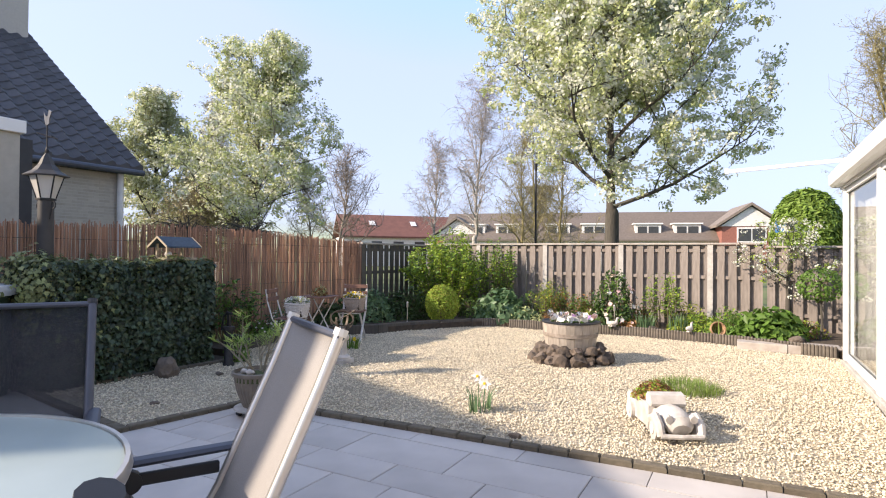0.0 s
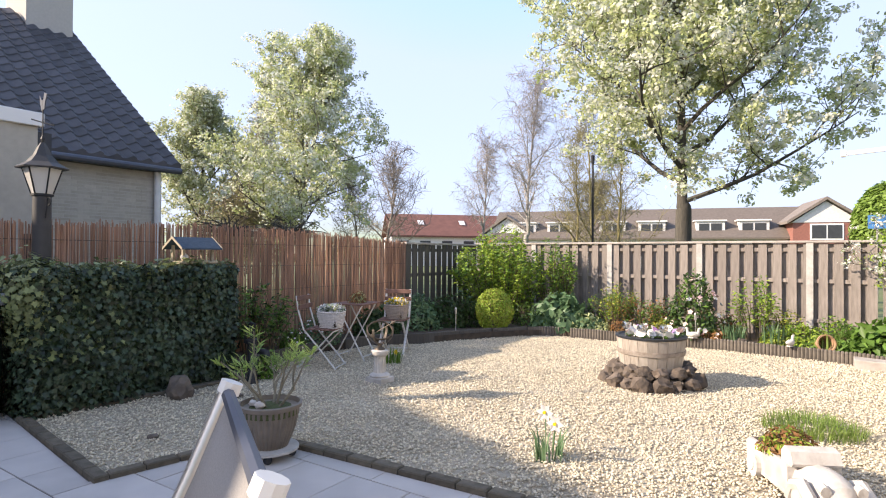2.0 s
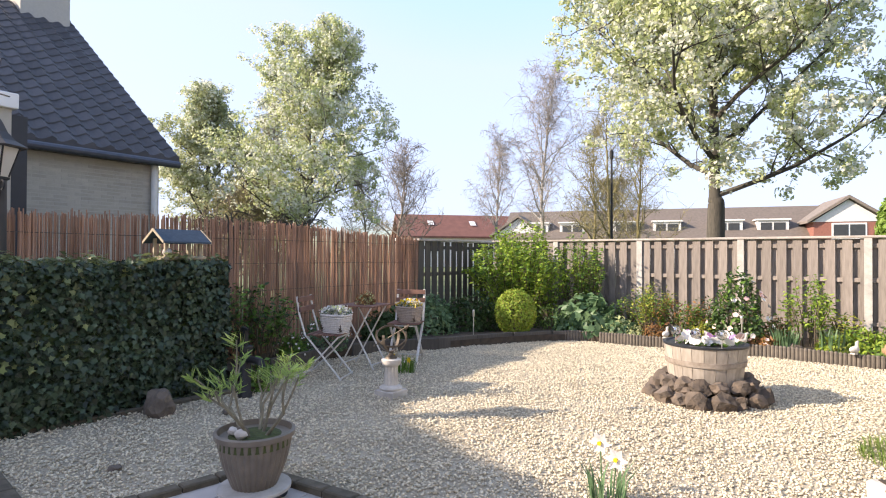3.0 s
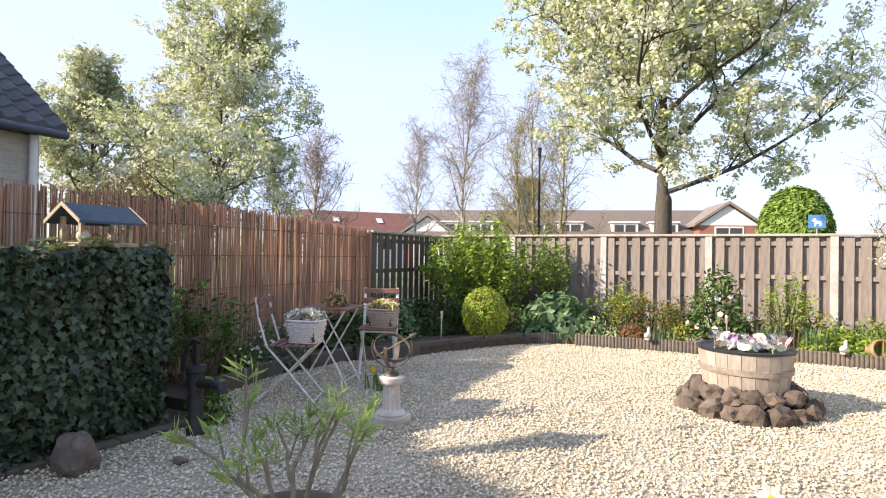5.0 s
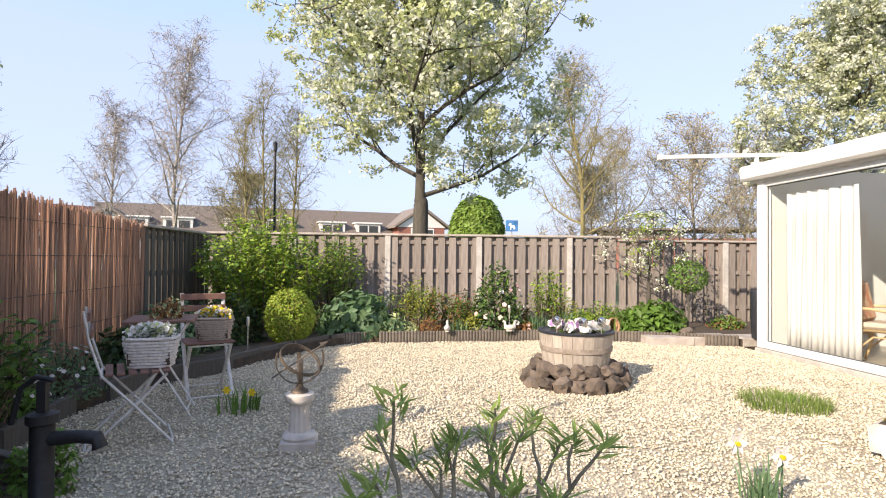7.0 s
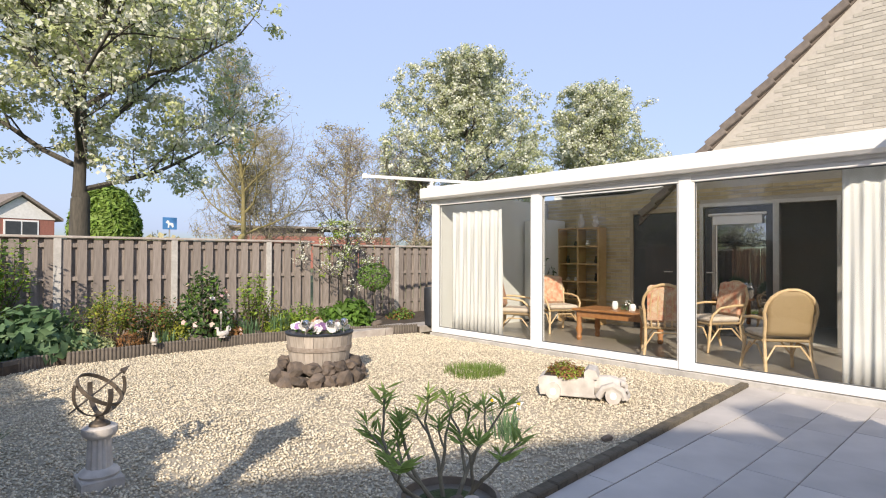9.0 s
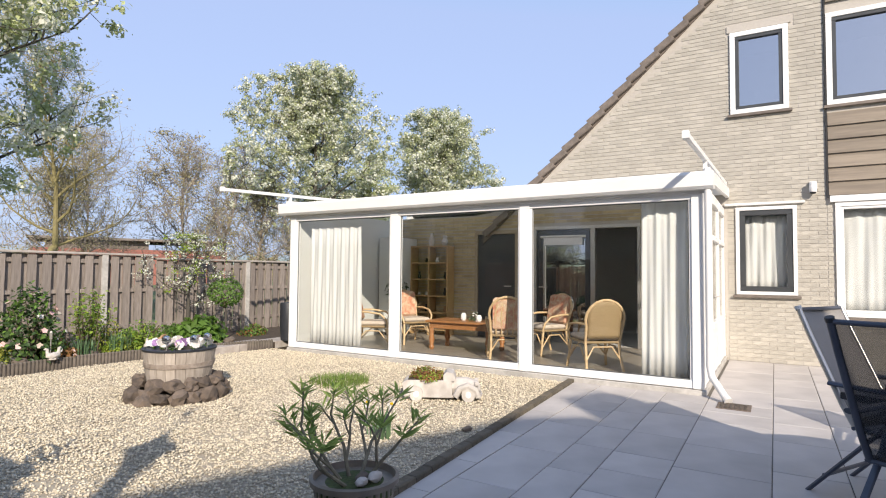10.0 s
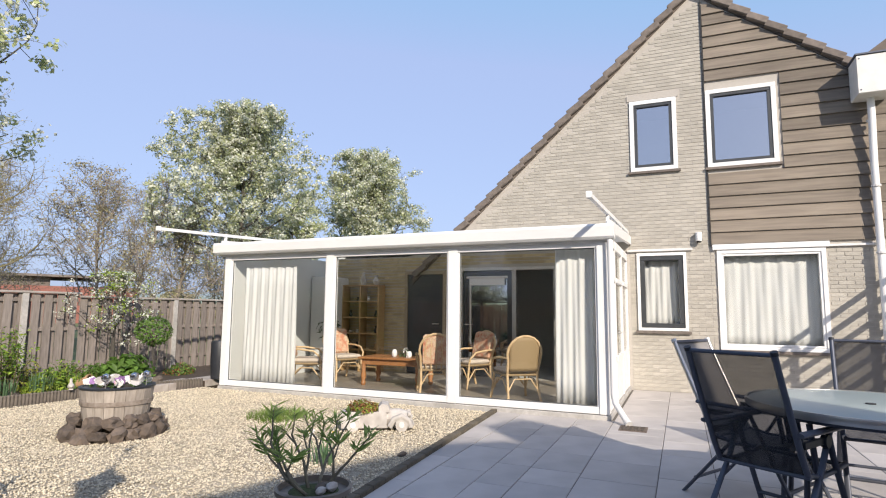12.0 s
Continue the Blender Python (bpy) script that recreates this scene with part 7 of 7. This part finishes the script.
# ---- garden table and chairs ----
def garden_chair(m, label, fabric, tube):
    c = thing("garden_chair", label, "chair", m, "chairs round the garden table")
    prof = [(0.25, 0.435), (0.10, 0.42), (-0.10, 0.415), (-0.24, 0.44), (-0.30, 0.55), (-0.39, 0.75), (-0.48, 0.95), (-0.535, 1.085)]
    for s in (-0.24, 0.24):
        part("back_frame", Mesh().path([(s, y, z) for y, z in prof[3:]], [0.017] * 5, 10), M[tube], c, smooth=True)
        part("seat_frame", Mesh().path([(s, y, z) for y, z in prof[:4]], 0.016, 10), M["alu"], c, smooth=True)
        part("armrest", Mesh().path([(s * 1.08, -0.36, 0.665), (s * 1.08, -0.1, 0.66), (s * 1.08, 0.24, 0.655), (s * 1.08, 0.27, 0.645)], [0.026, 0.028, 0.028, 0.02], 8, flat=0.55), M["alu"], c, smooth=True)
        part("front_leg", Mesh().path([(s * 1.04, 0.30, 0.0), (s * 1.04, 0.06, 0.50), (s * 1.06, 0.0, 0.645)], 0.018, 8, flat=0.7), M["alu"], c, smooth=True)
        part("rear_leg", Mesh().path([(s * 1.04, -0.50, 0.0), (s * 1.04, -0.10, 0.45), (s * 1.06, 0.02, 0.645)], 0.018, 8, flat=0.7), M["alu"], c, smooth=True)
        part("pivot", Mesh().rod((s * 1.0, -0.04, 0.60), (s * 1.14, -0.04, 0.60), 0.035, n=14), M["plastic_dark"], c)
        part("ratchet", Mesh().box(s * 1.06 - 0.008, s * 1.06 + 0.008, -0.30, -0.06, 0.585, 0.625, 0.004), M["plastic_dark"], c)
        part("end_cap", Mesh().rod((s, -0.535, 1.085), (s, -0.543, 1.105), 0.020, n=10), M["whitefar"] if tube == "alu_light" else M["plastic_dark"], c)
    for y, z in ((0.24, 0.43), (-0.24, 0.43), (-0.535, 1.085), (0.22, 0.16), (-0.40, 0.12)):
        part("crossbar", Mesh().rod((-0.255, y, z), (0.255, y, z), 0.012, n=8), M["alu"], c)
    rows_, n = [], 6
    vs, fs = [], []
    for k, (y, z) in enumerate(prof):
        for i in range(n + 1):
            u = i / n
            sag = 0.018 * 4 * u * (1 - u)
            dy, dz = (0.0, -sag) if k < 4 else (-sag * 0.9 * (1 if k < 7 else 0.6), -sag * 0.35)
            vs.append((-0.245 + 0.49 * u, y + dy, z + dz))
    fs = [(k * (n + 1) + i, k * (n + 1) + i + 1, (k + 1) * (n + 1) + i + 1, (k + 1) * (n + 1) + i) for k in range(len(prof) - 1) for i in range(n)]
    f = part("sling", Mesh().add(vs, fs), M[fabric], c, "stretched woven sling fabric", smooth=True)
    f.modifiers.new("thickness", 'SOLIDIFY').thickness = 0.003
    return c


garden_chair(pose(-2.575, 1.08, -0.005, 0, 0, 149), "folding garden chair with taupe sling and silver frame", "mesh_taupe", "alu_light")
garden_chair(pose(-3.25, 1.09, 0, 0, 0, -122), "folding garden chair with black sling fabric", "mesh_dark", "alu")
# This sling sits in shade; the shade is put into its dark see-through fabric.
garden_chair(pose(-2.15, 0.30, 0, 0, 0, 82), "folding garden chair with sling coloured dark for shade at the table", "mesh_dark", "alu")
garden_chair(pose(-3.42, 0.18, 0, 0, 0, -80), "black folding garden chair pulled up to the table", "mesh_dark", "alu")
gt = thing("garden_table", "round frosted glass garden table with grey frame", "table", pose(-2.95, 0.56, 0) @ Matrix.Diagonal((0.925, 0.925, 1.02, 1)))
part("top", Mesh().lathe([(0.705, 0.725), (0.715, 0.728), (0.715, 0.737), (0.705, 0.741), (0.02, 0.741)], 64), M["frosted"], gt, smooth=True)
part("rim", Mesh().lathe([(0.70, 0.70), (0.73, 0.70), (0.738, 0.72), (0.73, 0.745), (0.717, 0.745), (0.717, 0.722)], 64), M["alu_light"], gt, "pale metal rim", smooth=True)
part("apron", Mesh().lathe([(0.68, 0.68), (0.695, 0.68), (0.695, 0.70), (0.68, 0.70)], 64), M["alu"], gt, smooth=True)
for k in range(4):
    a = radians(45 + 90 * k)
    for d in (-0.06, 0.06):
        part("leg", Mesh().path([(0.66 * math.cos(a + d), 0.66 * math.sin(a + d), 0.67), (0.60 * math.cos(a + d), 0.60 * math.sin(a + d), 0.35), (0.64 * math.cos(a + d), 0.64 * math.sin(a + d), 0.0)], 0.018, 8), M["alu"], gt, smooth=True)
part("hole_cap", Mesh().rod((0, 0, 0.742), (0, 0, 0.747), 0.03, n=16), M["plastic_dark"], gt)


# ---- sunroom furniture ----
def rattan_chair(m, label, cushion=None, weave=False):
    c = thing("rattan_chair", label, "chair", m, "rattan chairs in the sunroom")
    hoop = [(-0.22, -0.24, 0.36)] + [(0.25 * math.cos(radians(a)), -0.27 - 0.10 * (0.5 + 0.5 * math.sin(radians(a))), 0.66 + 0.24 * math.sin(radians(a))) for a in range(200, -30, -20)] + [(0.22, -0.24, 0.36)]
    part("back_hoop", Mesh().path(hoop, 0.018, 8), M["rattan"], c, smooth=True)
    if weave:
        vs, fs, n = [], [], 9
        for j in range(n + 1):
            z = 0.42 + 0.46 * j / n
            w = 0.235 * math.sqrt(max(0.02, 1 - ((z - 0.66) / 0.25) ** 2)) if z > 0.66 else 0.215
            for i in range(n + 1):
                u = i / n * 2 - 1
                vs.append((w * u, -0.27 - 0.10 * (z - 0.40) / 0.5 - 0.03 * (1 - u * u), z))
        fs = [(j * (n + 1) + i, j * (n + 1) + i + 1, (j + 1) * (n + 1) + i + 1, (j + 1) * (n + 1) + i) for j in range(n) for i in range(n)]
        w = part("back_panel", Mesh().add(vs, fs), M["rattan_weave"], c, smooth=True)
        w.modifiers.new("thickness", 'SOLIDIFY').thickness = 0.01
    else:
        for k in range(-2, 3):
            part("back_cane", Mesh().path([(0.075 * k, -0.25, 0.38), (0.085 * k, -0.32, 0.62), (0.07 * k, -0.36, 0.88 - 0.02 * k * k)], 0.010, 6), M["rattan"], c)
    for s in (-1, 1):
        part("arm", Mesh().path([(s * 0.25, -0.30, 0.60), (s * 0.29, -0.1, 0.60), (s * 0.29, 0.12, 0.57), (s * 0.28, 0.22, 0.48), (s * 0.25, 0.24, 0.36)], 0.016, 8), M["rattan"], c, smooth=True)
        part("front_leg", Mesh().path([(s * 0.24, 0.22, 0.37), (s * 0.25, 0.25, 0.18), (s * 0.27, 0.28, 0.0)], 0.018, 8), M["rattan"], c, smooth=True)
        part("rear_leg", Mesh().path([(s * 0.22, -0.24, 0.38), (s * 0.22, -0.26, 0.2), (s * 0.24, -0.33, 0.0)], 0.018, 8), M["rattan"], c, smooth=True)
        part("side_brace", Mesh().path([(s * 0.25, 0.25, 0.12), (s * 0.24, 0.1, 0.30), (s * 0.23, -0.1, 0.30), (s * 0.23, -0.28, 0.12)], 0.011, 6), M["rattan"], c)
    part("front_brace", Mesh().path([(-0.25, 0.25, 0.14), (-0.12, 0.24, 0.31), (0.12, 0.24, 0.31), (0.25, 0.25, 0.14)], 0.011, 6), M["rattan"], c)
    part("rear_brace", Mesh().path([(-0.23, -0.28, 0.14), (-0.12, -0.25, 0.31), (0.12, -0.25, 0.31), (0.23, -0.28, 0.14)], 0.011, 6), M["rattan"], c)
    part("seat", Mesh().box(-0.25, 0.25, -0.25, 0.25, 0.35, 0.38, 0.012), M["rattan_weave"], c)
    part("seat_cushion", Mesh().box(-0.235, 0.235, -0.22, 0.24, 0.382, 0.45, 0.025), M["cushion_pale"], c, "pale seat cushion", smooth=True)
    if cushion:
        part("back_cushion", Mesh().box(-0.2, 0.2, -0.04, 0.04, 0, 0.46, 0.035), M[cushion], c, "patterned back cushion", smooth=True, m=pose(0, -0.24, 0.44, 12, 0, 0))
    return c


Z0 = 0.069
rattan_chair(pose(0.58, 7.33, Z0, 0, 0, -152), "pale rattan armchair with rust patterned cushion", "cushion")
rattan_chair(pose(1.50, 7.25, Z0, 0, 0, 150), "rattan armchair with red patterned cushion", "cushion")
rattan_chair(pose(0.66, 5.06, Z0, 0, 0, -64), "rattan armchair with striped cushion seen from behind", "cushion")
rattan_chair(pose(1.60, 4.85, Z0, 0, 0, 60), "rattan armchair with rust patterned cushion", "cushion")
rattan_chair(pose(0.62, 3.80, Z0, 0, 0, -52), "rattan chair with woven cane back", None, True)
ct = thing("coffee_table", "stained pine coffee table with turned legs", "table", pose(1.25, 6.02, Z0))
part("tabletop", Mesh().box(-0.32, 0.32, -0.58, 0.58, 0.43, 0.465, 0.008), M["wood_pine"], ct)
part("apron", Mesh().box(-0.27, 0.27, -0.53, 0.53, 0.34, 0.43), M["wood_pine"], ct)
for x in (-0.25, 0.25):
    for y in (-0.5, 0.5):
        part("leg", Mesh().lathe([(0.03, 0.0), (0.045, 0.04), (0.03, 0.08), (0.05, 0.16), (0.035, 0.22), (0.04, 0.34)], 14, (x, y, 0)), M["wood_pine"], ct, smooth=True)
for i, (x, y, h, mt) in enumerate(((1.15, 5.75, 0.10, "white"), (1.3, 5.9, 0.08, "castwhite"), (1.2, 6.05, 0.12, "white"))):
    v = part("jar", Mesh().lathe([(0.03, 0), (0.045, 0.02), (0.045, h * 0.7), (0.03, h), (0.028, h)], 14), M[mt], m=pose(x, y, Z0 + 0.466), smooth=True)
    tagged(v, "small pale jar on the coffee table", "jar")
clump("posy", "small white posy on the coffee table", "plant", (1.2, 5.85), 0.10, 0.14, 120, "leaf_blue", 0.018, 0.5, 5, Z0 + 0.466, seed=66, flowers=("petal_white",), fs=0.016, fn=14)


def shelf():
    s = thing("shelf_unit", "open pine shelf unit with ornaments", "shelf", pose(FX - 0.30, 7.22, Z0))
    for y in (0.0, 0.42, 0.84):
        part("upright", Mesh().box(0, 0.26, y, y + 0.03, 0, 1.75, 0.003), M["wood_shelf"], s)
    for k in range(6):
        part("shelf", Mesh().box(0, 0.26, 0.03, 0.42, 0.10 + k * 0.325, 0.125 + k * 0.325), M["wood_shelf"], s)
        part("shelf", Mesh().box(0, 0.26, 0.45, 0.84, 0.10 + k * 0.325, 0.125 + k * 0.325), M["wood_shelf"], s)
    rr = random.Random(3)
    for k in range(5):
        for col in (0.12, 0.30, 0.55, 0.72):
            if rr.random() < 0.7:
                h = rr.uniform(0.06, 0.16)
                o = part("ornament", Mesh().lathe([(0.025, 0), (0.04, h * 0.3), (0.02, h * 0.7), (0.028, h)], 10), M[rr.choice(("white", "terracotta", "castwhite", "plastic_dark"))], m=pose(FX - 0.18, 7.22 + col, Z0 + 0.126 + k * 0.325), smooth=True)
                tagged(o, "small ceramic ornament on the shelf", "ornament")
    for y, h in ((7.36, 0.20), (7.66, 0.26)):
        o = part("vase", Mesh().lathe([(0.04, 0), (0.07, h * 0.4), (0.03, h * 0.8), (0.045, h)], 14), M["castwhite"], m=pose(FX - 0.17, y, Z0 + 1.751), smooth=True)
        tagged(o, "tall vase standing on the shelf unit", "vase")


shelf()
fp = clump("house_plant", "tall spindly house plant in the sunroom", "plant", (2.3, 8.15), 0.22, 0.75, 120, "leaf_dark", 0.05, 0.4, 8, 0.55, "ball", seed=68)
part("pot", Mesh().lathe([(0.12, -0.48), (0.16, -0.1), (0.17, 0.0), (0.15, 0.02)], 20), M["castwhite"], fp, smooth=True)
tv = thing("side_cabinet", "white cabinet in the sunroom corner", "cabinet", pose(2.55, 8.28, Z0))
part("body", Mesh().box(-0.35, 0.35, -0.2, 0.22, 0.05, 1.9, 0.01), M["white_wall"], tv)
part("plinth", Mesh().box(-0.33, 0.33, -0.18, 0.2, 0, 0.05), M["plastic_dark"], tv)


# ---- many small pieces last ----
patio_tiles()
brick_wall(house, FX, 1.14, 8.63, 0.0, lambda y: min(roof_z(y), 7.5) if y < 6 else max(2.4, roof_z(y)), OPEN + [(2.40, 8.7, -1, 2.5), (1.5, 2.4, 5.04, 5.17)], lambda y, z: y < 2.5 and z < 3.2, M["brick_isl"], M["brick"])
brick_wall(house, FX, -1.13, 1.13, 0.0, lambda y: 2.36, OPEN, lambda y, z: False, M["brick_isl"], M["brick"])
